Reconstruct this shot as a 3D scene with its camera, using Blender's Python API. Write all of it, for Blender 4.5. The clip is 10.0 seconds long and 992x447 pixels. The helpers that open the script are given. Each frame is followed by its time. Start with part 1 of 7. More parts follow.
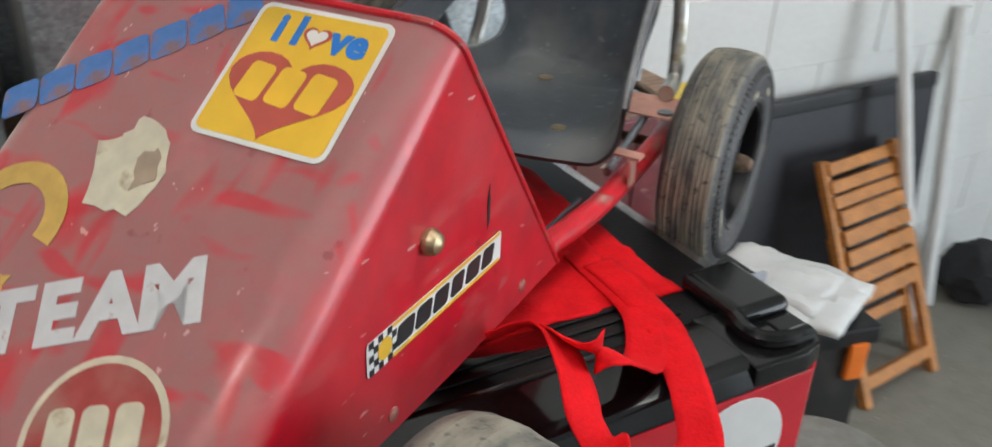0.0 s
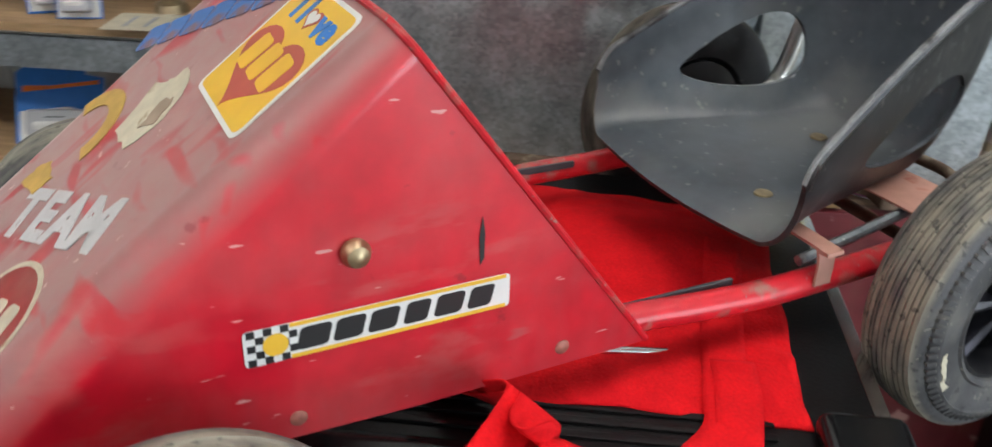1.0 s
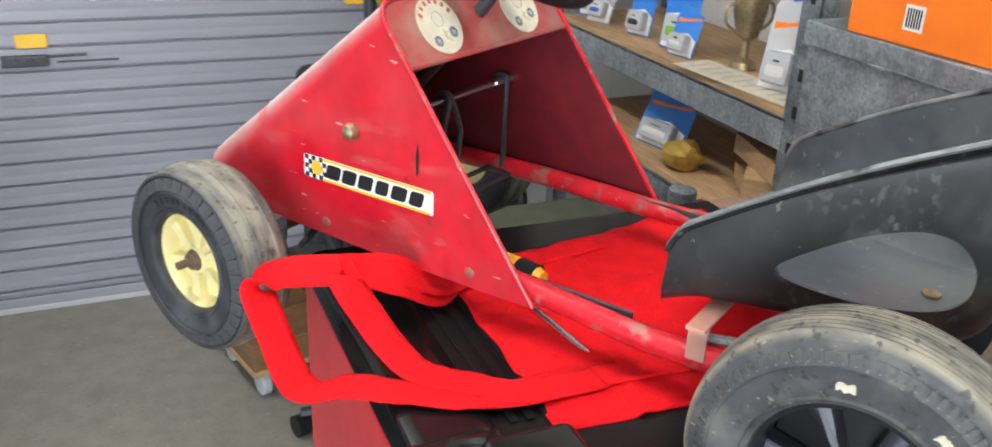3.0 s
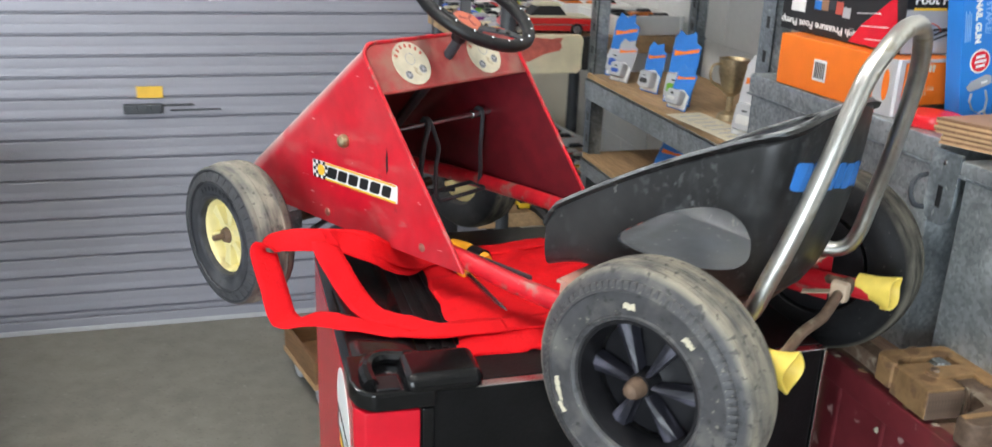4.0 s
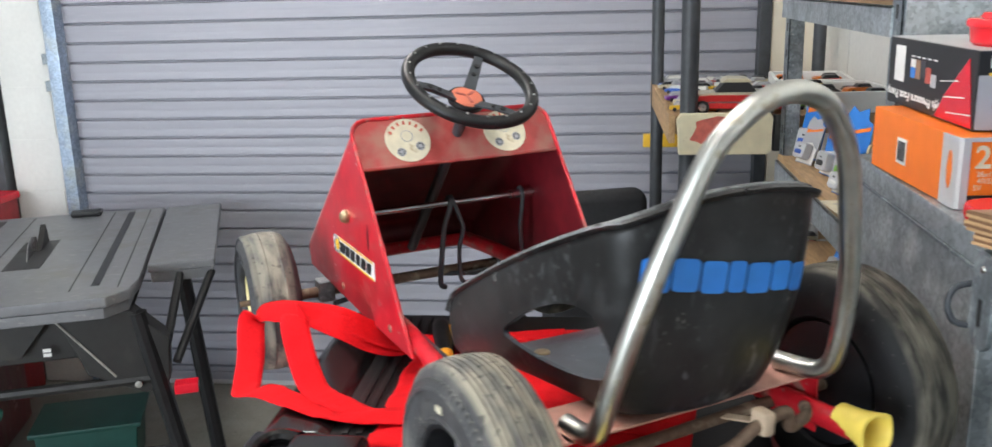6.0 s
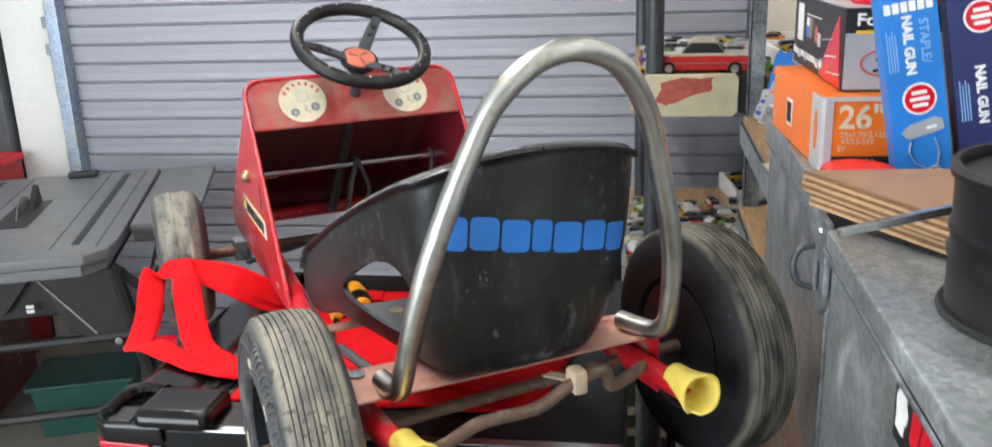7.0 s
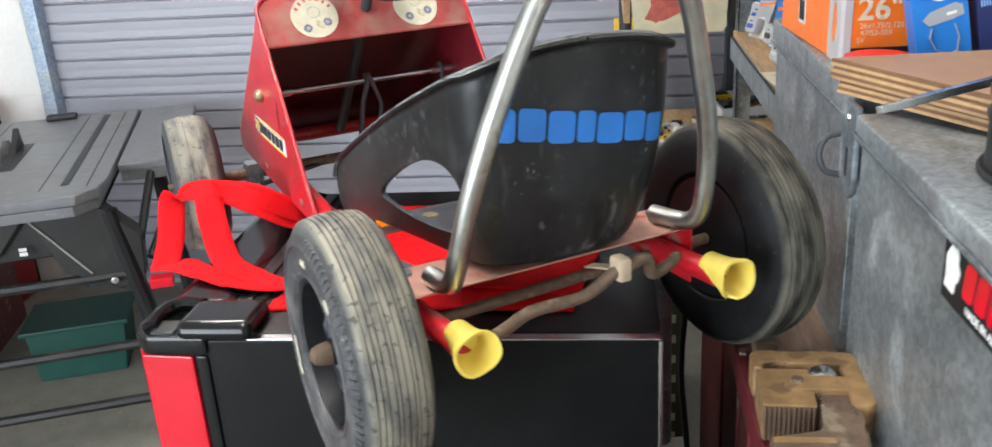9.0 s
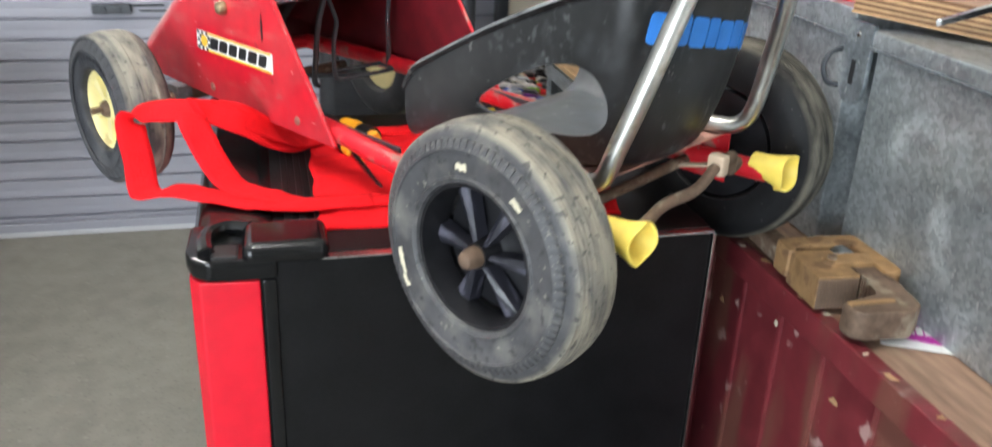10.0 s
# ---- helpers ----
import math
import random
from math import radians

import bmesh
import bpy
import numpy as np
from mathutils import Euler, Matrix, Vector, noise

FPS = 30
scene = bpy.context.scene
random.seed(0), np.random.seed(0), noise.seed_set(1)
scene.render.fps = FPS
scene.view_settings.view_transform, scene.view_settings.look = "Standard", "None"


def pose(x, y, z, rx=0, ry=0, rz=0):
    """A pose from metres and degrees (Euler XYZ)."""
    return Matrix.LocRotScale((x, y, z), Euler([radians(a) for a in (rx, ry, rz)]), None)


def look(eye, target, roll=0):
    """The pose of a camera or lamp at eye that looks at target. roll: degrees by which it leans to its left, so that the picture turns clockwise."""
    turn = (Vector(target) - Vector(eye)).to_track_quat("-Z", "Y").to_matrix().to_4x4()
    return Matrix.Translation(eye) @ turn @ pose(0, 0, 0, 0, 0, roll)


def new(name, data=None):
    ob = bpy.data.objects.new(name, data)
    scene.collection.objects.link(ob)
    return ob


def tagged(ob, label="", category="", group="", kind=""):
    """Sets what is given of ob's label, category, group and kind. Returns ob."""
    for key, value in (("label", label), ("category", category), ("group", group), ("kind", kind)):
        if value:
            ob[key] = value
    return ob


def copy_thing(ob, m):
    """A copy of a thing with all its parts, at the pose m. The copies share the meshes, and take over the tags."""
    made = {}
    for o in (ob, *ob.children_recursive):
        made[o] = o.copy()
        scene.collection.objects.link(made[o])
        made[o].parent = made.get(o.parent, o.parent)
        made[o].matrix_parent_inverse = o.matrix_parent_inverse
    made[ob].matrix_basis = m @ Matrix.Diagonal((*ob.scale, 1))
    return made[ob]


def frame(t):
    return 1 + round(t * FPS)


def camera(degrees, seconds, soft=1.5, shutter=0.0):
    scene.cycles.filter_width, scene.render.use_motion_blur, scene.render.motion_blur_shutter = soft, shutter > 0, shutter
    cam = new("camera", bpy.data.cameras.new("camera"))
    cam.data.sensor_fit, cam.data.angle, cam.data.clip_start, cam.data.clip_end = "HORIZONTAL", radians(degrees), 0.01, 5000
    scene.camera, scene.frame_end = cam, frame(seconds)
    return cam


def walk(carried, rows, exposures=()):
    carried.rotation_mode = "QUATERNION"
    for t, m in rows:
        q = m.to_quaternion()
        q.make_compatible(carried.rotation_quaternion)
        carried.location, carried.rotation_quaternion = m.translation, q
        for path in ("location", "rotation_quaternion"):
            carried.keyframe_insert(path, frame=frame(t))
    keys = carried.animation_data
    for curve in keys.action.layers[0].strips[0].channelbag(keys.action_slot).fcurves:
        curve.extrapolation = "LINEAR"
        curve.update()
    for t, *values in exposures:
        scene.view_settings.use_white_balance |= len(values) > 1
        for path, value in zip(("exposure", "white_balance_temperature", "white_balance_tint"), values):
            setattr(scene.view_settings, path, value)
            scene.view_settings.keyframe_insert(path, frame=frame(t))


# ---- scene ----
cam = camera(56.35, 10.0, 1.5, 0.35)
ROWS = [
    (0.0, -0.1661, 0.0766, 1.5126, -120.71, -27.89, 2.43),
    (0.5, -0.2060, -0.0955, 1.4795, -101.89, -27.37, 1.34),
    (1.0, -0.1638, -0.2826, 1.4964, -84.32, -27.85, 1.66),
    (1.5, -0.1921, -0.5048, 1.5018, -62.62, -27.65, 0.55),
    (2.0, -0.0571, -0.6257, 1.4707, -49.40, -27.42, 1.95),
    (2.2, -0.0094, -0.7069, 1.4810, -43.95, -27.74, 1.10),
    (3.3, 0.0882, -1.1465, 1.5270, -20.62, -21.88, 2.57),
    (3.5, 0.0839, -1.2221, 1.5340, -20.47, -20.85, 2.00),
    (4.0, 0.1619, -1.3776, 1.5373, -16.33, -19.30, 2.09),
    (4.5, 0.3634, -1.4498, 1.5557, -4.86, -15.20, 0.30),
    (5.0, 0.3915, -1.4096, 1.5367, -2.29, -14.71, -1.49),
    (5.2, 0.3841, -1.3866, 1.5328, -1.85, -14.25, -1.15),
    (6.3, 0.7515, -1.3378, 1.5199, 8.80, -14.70, -1.81),
    (6.5, 0.7904, -1.3307, 1.5206, 9.14, -15.07, -1.80),
    (7.0, 0.8421, -1.3290, 1.5129, 9.35, -16.57, -2.00),
    (7.5, 0.8588, -1.3372, 1.4752, 9.28, -20.13, -2.48),
    (8.0, 0.8428, -1.3462, 1.4772, 9.14, -20.54, -2.91),
    (8.5, 0.8320, -1.3594, 1.4882, 8.81, -20.57, -3.42),
    (9.0, 0.7791, -1.3649, 1.4832, 7.56, -20.40, -3.58),
    (9.5, 0.5707, -1.4045, 1.4832, -2.59, -20.42, -0.83),
    (10.0, 0.3519, -1.3820, 1.4573, -14.64, -23.71, 2.50),
]
EXPO = [(0.0, -0.4), (0.5, -0.4), (1.0, -0.22), (1.5, 0.25), (2.0, 0.5), (3.5, 0.28), (4.5, 0.2), (6.5, 0.25), (8.0, 0.5), (9.0, 0.5), (10.0, 0.5)]
walk(cam, [(t, pose(x, y, z, 90 + pitch, 0, yaw) @ pose(0, 0, 0, 0, 0, roll)) for t, x, y, z, yaw, pitch, roll in ROWS], EXPO)

# ---- world and light ----
world = bpy.data.worlds.new("world")
scene.world = world
world.use_nodes = True
wn = world.node_tree.nodes
sky = wn.new("ShaderNodeTexSky")
sky.sky_type, sky.sun_disc = "NISHITA", False
sky.sun_elevation, sky.sun_rotation = radians(40), radians(200)
world.node_tree.links.new(sky.outputs[0], wn["Background"].inputs[0])
wn["Background"].inputs[1].default_value = 0.12


def area_lamp(name, m, sx, sy, watts, colour):
    d = bpy.data.lights.new(name, "AREA")
    d.shape, d.size, d.size_y, d.energy, d.color = "RECTANGLE", sx, sy, watts, colour
    ob = new(name, d)
    ob.matrix_basis = m
    return ob


# the open roller door behind the camera lets the daylight in; two fluorescent battens hang from the ceiling
area_lamp("daylight_opening", look((-2.2, -3.93, 1.25), (-1.2, 0, 1.0)), 2.6, 2.2, 158, (0.80, 0.90, 1.0))


# ---- materials ----
def material(name, base, rough=0.5, metal=0.0, vary=0.25, scale=30.0, bump=0.0, spots=None, spot_scale=8.0, spot_cut=0.6, spot_soft=0.08, coat=0.0, stretch=(1, 1, 1), spec=0.5):
    """A surface with fine grain, broad mottling, and, with spots, patches of a second colour."""
    m = bpy.data.materials.new(name)
    m.use_nodes = True
    t = m.node_tree
    nd, ln = t.nodes, t.links.new
    b = nd["Principled BSDF"]
    b.inputs["Roughness"].default_value, b.inputs["Metallic"].default_value = rough, metal
    b.inputs["Coat Weight"].default_value = coat
    b.inputs["Coat Roughness"].default_value = 0.12
    b.inputs["Specular IOR Level"].default_value = spec
    co = nd.new("ShaderNodeTexCoord")
    mp = nd.new("ShaderNodeMapping")
    mp.inputs["Scale"].default_value = stretch
    ln(co.outputs["Object"], mp.inputs[0])
    fine, broad = nd.new("ShaderNodeTexNoise"), nd.new("ShaderNodeTexNoise")
    fine.inputs["Scale"].default_value, fine.inputs["Detail"].default_value = scale, 9
    broad.inputs["Scale"].default_value, broad.inputs["Detail"].default_value = scale / 9, 4
    for n in (fine, broad):
        ln(mp.outputs[0], n.inputs["Vector"])
    add = nd.new("ShaderNodeMath")
    add.operation = "ADD"
    ln(fine.outputs[0], add.inputs[0])
    ln(broad.outputs[0], add.inputs[1])
    ramp = nd.new("ShaderNodeMapRange")
    ramp.inputs[1].default_value, ramp.inputs[2].default_value = 0.7, 1.3
    ramp.inputs[3].default_value, ramp.inputs[4].default_value = 1 - vary, 1 + vary
    ln(add.outputs[0], ramp.inputs[0])
    mul = nd.new("ShaderNodeMix")
    mul.data_type, mul.blend_type = "RGBA", "MULTIPLY"
    mul.inputs[0].default_value = 1.0
    mul.inputs[6].default_value = (*base, 1)
    ln(ramp.outputs[0], mul.inputs[7])
    col = mul.outputs[2]
    if spots:
        sp = nd.new("ShaderNodeTexNoise")
        sp.inputs["Scale"].default_value, sp.inputs["Detail"].default_value = spot_scale, 5
        ln(mp.outputs[0], sp.inputs["Vector"])
        cut = nd.new("ShaderNodeMapRange")
        cut.inputs[1].default_value, cut.inputs[2].default_value = spot_cut, spot_cut + spot_soft
        ln(sp.outputs[0], cut.inputs[0])
        mx = nd.new("ShaderNodeMix")
        mx.data_type = "RGBA"
        ln(cut.outputs[0], mx.inputs[0])
        ln(col, mx.inputs[6])
        mx.inputs[7].default_value = (*spots, 1)
        col = mx.outputs[2]
        rr = nd.new("ShaderNodeMapRange")
        rr.inputs[3].default_value, rr.inputs[4].default_value = rough, min(1, rough + 0.3)
        ln(cut.outputs[0], rr.inputs[0])
        ln(rr.outputs[0], b.inputs["Roughness"])
    ln(col, b.inputs["Base Color"])
    if bump:
        bp = nd.new("ShaderNodeBump")
        bp.inputs["Strength"].default_value, bp.inputs["Distance"].default_value = bump, 0.002
        ln(add.outputs[0], bp.inputs["Height"])
        ln(bp.outputs[0], b.inputs["Normal"])
    return m


def dusty_paint(name):
    """Red enamel: dust lies on what faces up, wiped by fingers in streaks."""
    m = material(name, (0.58, 0.006, 0.022), 0.26, 0, 0.18, 40, 0.03, coat=0.3)
    t = m.node_tree
    nd, ln = t.nodes, t.links.new
    b = nd["Principled BSDF"]
    old = b.inputs["Base Color"].links[0].from_socket
    geo, sep = nd.new("ShaderNodeNewGeometry"), nd.new("ShaderNodeSeparateXYZ")
    ln(geo.outputs["Normal"], sep.inputs[0])
    up = nd.new("ShaderNodeMapRange")
    up.inputs[1].default_value, up.inputs[2].default_value = 0.12, 0.62
    ln(sep.outputs[2], up.inputs[0])
    co = nd.new("ShaderNodeTexCoord")

    def noise_of(scale, detail, stretch, turn, distort=0.0):
        mp, ns = nd.new("ShaderNodeMapping"), nd.new("ShaderNodeTexNoise")
        mp.inputs["Scale"].default_value, mp.inputs["Rotation"].default_value = stretch, turn
        ns.inputs["Scale"].default_value, ns.inputs["Detail"].default_value, ns.inputs["Distortion"].default_value = scale, detail, distort
        ln(co.outputs["Object"], mp.inputs[0])
        ln(mp.outputs[0], ns.inputs["Vector"])
        return ns.outputs[0]

    def between(socket, a, b, lo=0.0, hi=1.0):
        r = nd.new("ShaderNodeMapRange")
        r.inputs[1].default_value, r.inputs[2].default_value, r.inputs[3].default_value, r.inputs[4].default_value = a, b, lo, hi
        ln(socket, r.inputs[0])
        return r.outputs[0]

    def join(op, a, b):
        q = nd.new("ShaderNodeMath")
        q.operation = op
        ln(a, q.inputs[0])
        ln(b, q.inputs[1])
        return q.outputs[0]

    # finger wipes in two directions, fine scratches, and a haze of dust on the upright sides
    wipe = join("MULTIPLY", between(noise_of(21, 1.0, (1.7, 0.5, 0.6), (0.3, 0.2, 0.7), 0.3), 0.31, 0.40, 0.25, 1.0), between(noise_of(30, 1.0, (0.6, 1.5, 1.5), (0.1, 0.4, -0.5), 0.4), 0.30, 0.40, 0.3, 1.0))
    wipe = join("MULTIPLY", wipe, between(noise_of(60, 6.0, (1, 1, 1), (0, 0, 0)), 0.2, 0.6, 0.78, 1.0))
    haze = join("MULTIPLY", between(noise_of(11, 4.0, (1, 0.6, 0.8), (0.2, 0.5, 0.4), 0.9), 0.39, 0.58, 0.02, 0.22), between(noise_of(75, 5.0, (1, 1, 0.35), (0.5, 0, 0)), 0.3, 0.7, 0.4, 1.0))
    scuff = between(noise_of(95, 2.0, (1, 0.12, 0.5), (0.4, 0, 0)), 0.70, 0.74, 0.0, 0.5)
    mxx_out = join("MAXIMUM", join("MAXIMUM", join("MULTIPLY", up.outputs[0], wipe), haze), scuff)
    sc = nd.new("ShaderNodeMath")
    sc.operation = "MULTIPLY"
    sc.inputs[1].default_value = 0.86
    ln(mxx_out, sc.inputs[0])
    sheen = join("MULTIPLY", up.outputs[0], wipe)
    ln(sheen, b.inputs["Sheen Weight"])
    b.inputs["Sheen Roughness"].default_value = 0.45
    b.inputs["Sheen Tint"].default_value = (0.92, 0.88, 0.82, 1)
    mx = nd.new("ShaderNodeMix")
    mx.data_type = "RGBA"
    ln(sc.outputs[0], mx.inputs[0])
    ln(old, mx.inputs[6])
    mx.inputs[7].default_value = (0.29, 0.145, 0.135, 1)
    ln(mx.outputs[2], b.inputs["Base Color"])
    rg = nd.new("ShaderNodeMapRange")
    rg.inputs[3].default_value, rg.inputs[4].default_value = 0.28, 0.75
    ln(sc.outputs[0], rg.inputs[0])
    ln(rg.outputs[0], b.inputs["Roughness"])
    ct = nd.new("ShaderNodeMapRange")
    ct.inputs[3].default_value, ct.inputs[4].default_value = 0.35, 0.0
    ln(sc.outputs[0], ct.inputs[0])
    ln(ct.outputs[0], b.inputs["Coat Weight"])
    return m


def spangle(name, base=(0.40, 0.44, 0.455), rough=0.40):
    """Galvanised sheet: crystals of zinc, white bloom and grime."""
    m = material(name, base, rough, 0.72, 0.28, 34, 0.05, spots=(0.46, 0.50, 0.51), spot_scale=13, spot_cut=0.54, spot_soft=0.16)
    t = m.node_tree
    nd, ln = t.nodes, t.links.new
    b = nd["Principled BSDF"]
    old = b.inputs["Base Color"].links[0].from_socket
    co, vo = nd.new("ShaderNodeTexCoord"), nd.new("ShaderNodeTexVoronoi")
    vo.inputs["Scale"].default_value = 190
    ln(co.outputs["Object"], vo.inputs["Vector"])
    bw, rg = nd.new("ShaderNodeRGBToBW"), nd.new("ShaderNodeMapRange")
    ln(vo.outputs["Color"], bw.inputs[0])
    rg.inputs[1].default_value, rg.inputs[2].default_value = 0.2, 0.8
    rg.inputs[3].default_value, rg.inputs[4].default_value = 0.82, 1.16
    ln(bw.outputs[0], rg.inputs[0])
    mx = nd.new("ShaderNodeMix")
    mx.data_type, mx.blend_type = "RGBA", "MULTIPLY"
    mx.inputs[0].default_value = 1
    ln(old, mx.inputs[6])
    ln(rg.outputs[0], mx.inputs[7])
    ln(mx.outputs[2], b.inputs["Base Color"])
    return m


def marked(m, colour, scale, cut, soft=0.03, stretch=(1, 1, 1), turn=(0, 0, 0), amount=1.0, detail=4.0, patches=0.0):
    """Marks of a second colour over a surface: scuffs, scratches, specks or smudges, by scale and stretch."""
    t = m.node_tree
    nd, ln = t.nodes, t.links.new
    b = nd["Principled BSDF"]
    old = b.inputs["Base Color"].links[0].from_socket
    co, mp, ns, rg, mx = nd.new("ShaderNodeTexCoord"), nd.new("ShaderNodeMapping"), nd.new("ShaderNodeTexNoise"), nd.new("ShaderNodeMapRange"), nd.new("ShaderNodeMix")
    mp.inputs["Scale"].default_value, mp.inputs["Rotation"].default_value = stretch, turn
    ns.inputs["Scale"].default_value, ns.inputs["Detail"].default_value = scale, detail
    rg.inputs[1].default_value, rg.inputs[2].default_value, rg.inputs[4].default_value = cut, cut + soft, amount
    mx.data_type = "RGBA"
    mx.inputs[7].default_value = (*colour, 1)
    ln(co.outputs["Object"], mp.inputs[0])
    ln(mp.outputs[0], ns.inputs["Vector"])
    ln(ns.outputs[0], rg.inputs[0])
    fac = rg.outputs[0]
    if patches:
        pn, pr, pm = nd.new("ShaderNodeTexNoise"), nd.new("ShaderNodeMapRange"), nd.new("ShaderNodeMath")
        pn.inputs["Scale"].default_value, pr.inputs[1].default_value, pr.inputs[2].default_value, pm.operation = patches, 0.47, 0.60, "MULTIPLY"
        ln(co.outputs["Object"], pn.inputs["Vector"])
        ln(pn.outputs[0], pr.inputs[0])
        ln(pr.outputs[0], pm.inputs[0])
        ln(fac, pm.inputs[1])
        fac = pm.outputs[0]
    ln(fac, mx.inputs[0])
    ln(old, mx.inputs[6])
    ln(mx.outputs[2], b.inputs["Base Color"])
    return m


def treaded(m, radius, colour):
    """Dried mud on a tyre's running surface, beyond a radius about the local x axis, worn off in streaks."""
    t = m.node_tree
    nd, ln = t.nodes, t.links.new
    b = nd["Principled BSDF"]
    old = b.inputs["Base Color"].links[0].from_socket
    co, sep = nd.new("ShaderNodeTexCoord"), nd.new("ShaderNodeVectorMath")
    flat, ns, rg, k, mul, mx = nd.new("ShaderNodeVectorMath"), nd.new("ShaderNodeTexNoise"), nd.new("ShaderNodeMapRange"), nd.new("ShaderNodeMapRange"), nd.new("ShaderNodeMath"), nd.new("ShaderNodeMix")
    flat.operation, sep.operation, mul.operation, mx.data_type = "MULTIPLY", "LENGTH", "MULTIPLY", "RGBA"
    flat.inputs[1].default_value = (0, 1, 1)
    ln(co.outputs["Object"], flat.inputs[0])
    ln(flat.outputs[0], sep.inputs[0])
    rg.inputs[1].default_value, rg.inputs[2].default_value = radius - 0.003, radius + 0.002
    ln(sep.outputs["Value"], rg.inputs[0])
    mp = nd.new("ShaderNodeMapping")
    mp.inputs["Scale"].default_value = (3.0, 1, 1)
    ns.inputs["Scale"].default_value, ns.inputs["Detail"].default_value = 22, 6
    ln(co.outputs["Object"], mp.inputs[0])
    ln(mp.outputs[0], ns.inputs["Vector"])
    k.inputs[1].default_value, k.inputs[2].default_value, k.inputs[3].default_value, k.inputs[4].default_value = 0.36, 0.62, 0.12, 0.95
    ln(ns.outputs[0], k.inputs[0])
    ln(rg.outputs[0], mul.inputs[0])
    ln(k.outputs[0], mul.inputs[1])
    ln(mul.outputs[0], mx.inputs[0])
    ln(old, mx.inputs[6])
    mx.inputs[7].default_value = (*colour, 1)
    ln(mx.outputs[2], b.inputs["Base Color"])
    return m


RED = dusty_paint("red_enamel")
RAIL = material("red_rail_paint", (0.56, 0.014, 0.025), 0.32, 0, 0.2, 60, 0.05, spots=(0.36, 0.16, 0.13), spot_scale=40, spot_cut=0.55, spot_soft=0.15)
marked(RED, (0.80, 0.55, 0.50), 150, 0.72, 0.03, (1, 0.25, 1), (0.7, 0, 0.3), 0.55, 2.0)
marked(RED, (0.20, 0.012, 0.018), 55, 0.68, 0.06, (1, 1, 1), amount=0.5, detail=6.0)
marked(RED, (0.50, 0.16, 0.14), 34, 0.52, 0.10, (1, 0.5, 1.4), (0.6, 0, 0.2), 0.28, 6.0, patches=10)
marked(RAIL, (0.30, 0.25, 0.21), 140, 0.66, 0.04, amount=0.7)
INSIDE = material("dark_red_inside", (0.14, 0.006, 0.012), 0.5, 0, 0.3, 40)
DASH = material("faded_red_dash", (0.38, 0.05, 0.045), 0.45, 0, 0.25, 40, 0.03, spots=(0.36, 0.15, 0.12), spot_scale=22, spot_cut=0.45, spot_soft=0.2)
SALMON = material("faded_primer", (0.52, 0.27, 0.21), 0.6, 0, 0.15, 50, 0.05, spots=(0.40, 0.10, 0.07), spot_scale=25, spot_cut=0.6)
# dusty seat inside; bluish base raised to carry the reflected brightness
SEATIN = material("dusty_grey_seat_inside", (0.054, 0.064, 0.076), 0.30, 0, 0.3, 50, 0.06, spots=(0.125, 0.13, 0.13), spot_scale=9, spot_cut=0.48, spot_soft=0.25)
# lavender spots: scuffs, with the sky's reflection coloured into them
SPOKE = material("glossy_black_spoke", (0.030, 0.030, 0.040), 0.30, 0, 0.4, 90, 0.25, spots=(0.16, 0.155, 0.20), spot_scale=70, spot_cut=0.46, spot_soft=0.25, stretch=(1, 1, 0.3))
SEAT = material("black_scuffed_plastic", (0.0135, 0.0135, 0.0142), 0.36, 0, 0.35, 60, 0.12, spots=(0.04, 0.042, 0.045), spot_scale=17, spot_cut=0.57, spot_soft=0.22, spec=0.35)
TYRE = treaded(material("old_rubber", (0.058, 0.058, 0.062), 0.55, 0, 0.3, 70, 0.2, spots=(0.14, 0.135, 0.125), spot_scale=28, spot_cut=0.50, spot_soft=0.22), 0.1190, (0.29, 0.265, 0.205))
# right tyre: cleaner rubber, darkened further for the shade of seat and hoop
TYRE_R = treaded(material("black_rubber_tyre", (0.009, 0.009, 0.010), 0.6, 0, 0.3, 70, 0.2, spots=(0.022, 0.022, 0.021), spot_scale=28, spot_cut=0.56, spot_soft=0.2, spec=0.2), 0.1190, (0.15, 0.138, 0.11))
TYRE_F = treaded(material("worn_front_rubber", (0.030, 0.031, 0.037), 0.60, 0, 0.3, 70, 0.2, spots=(0.080, 0.080, 0.084), spot_scale=22, spot_cut=0.50, spot_soft=0.2), 0.0985, (0.30, 0.285, 0.225))
marked(TYRE, (0.02, 0.02, 0.021), 130, 0.60, 0.06, (1, 1, 1), amount=0.7)
marked(TYRE, (0.28, 0.265, 0.22), 160, 0.665, 0.04, (1, 1, 1), amount=0.7)
marked(TYRE_F, (0.03, 0.03, 0.03), 120, 0.60, 0.06, amount=0.6)
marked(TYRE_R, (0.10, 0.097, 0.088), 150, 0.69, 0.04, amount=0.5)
marked(SEAT, (0.16, 0.165, 0.17), 60, 0.66, 0.05, (1, 1, 0.6), (0.5, 0.3, 0), 0.55, 8.0)
marked(SEAT, (0.10, 0.10, 0.11), 28, 0.64, 0.10, (2.2, 1, 0.5), (0, 0.7, 0), 0.5, 6.0)
marked(SEAT, (0.13, 0.132, 0.135), 120, 0.56, 0.10, (1, 1, 0.8), amount=0.35, detail=6.0, patches=13)
marked(SEAT, (0.07, 0.072, 0.076), 45, 0.54, 0.14, (2.6, 1, 0.5), (0, 0.5, 0), 0.5, 5.0, patches=9)
marked(SEAT, (0.060, 0.058, 0.058), 7, 0.44, 0.2, (1, 1, 0.8), (0.2, 0.4, 0), 0.42, 5.0)
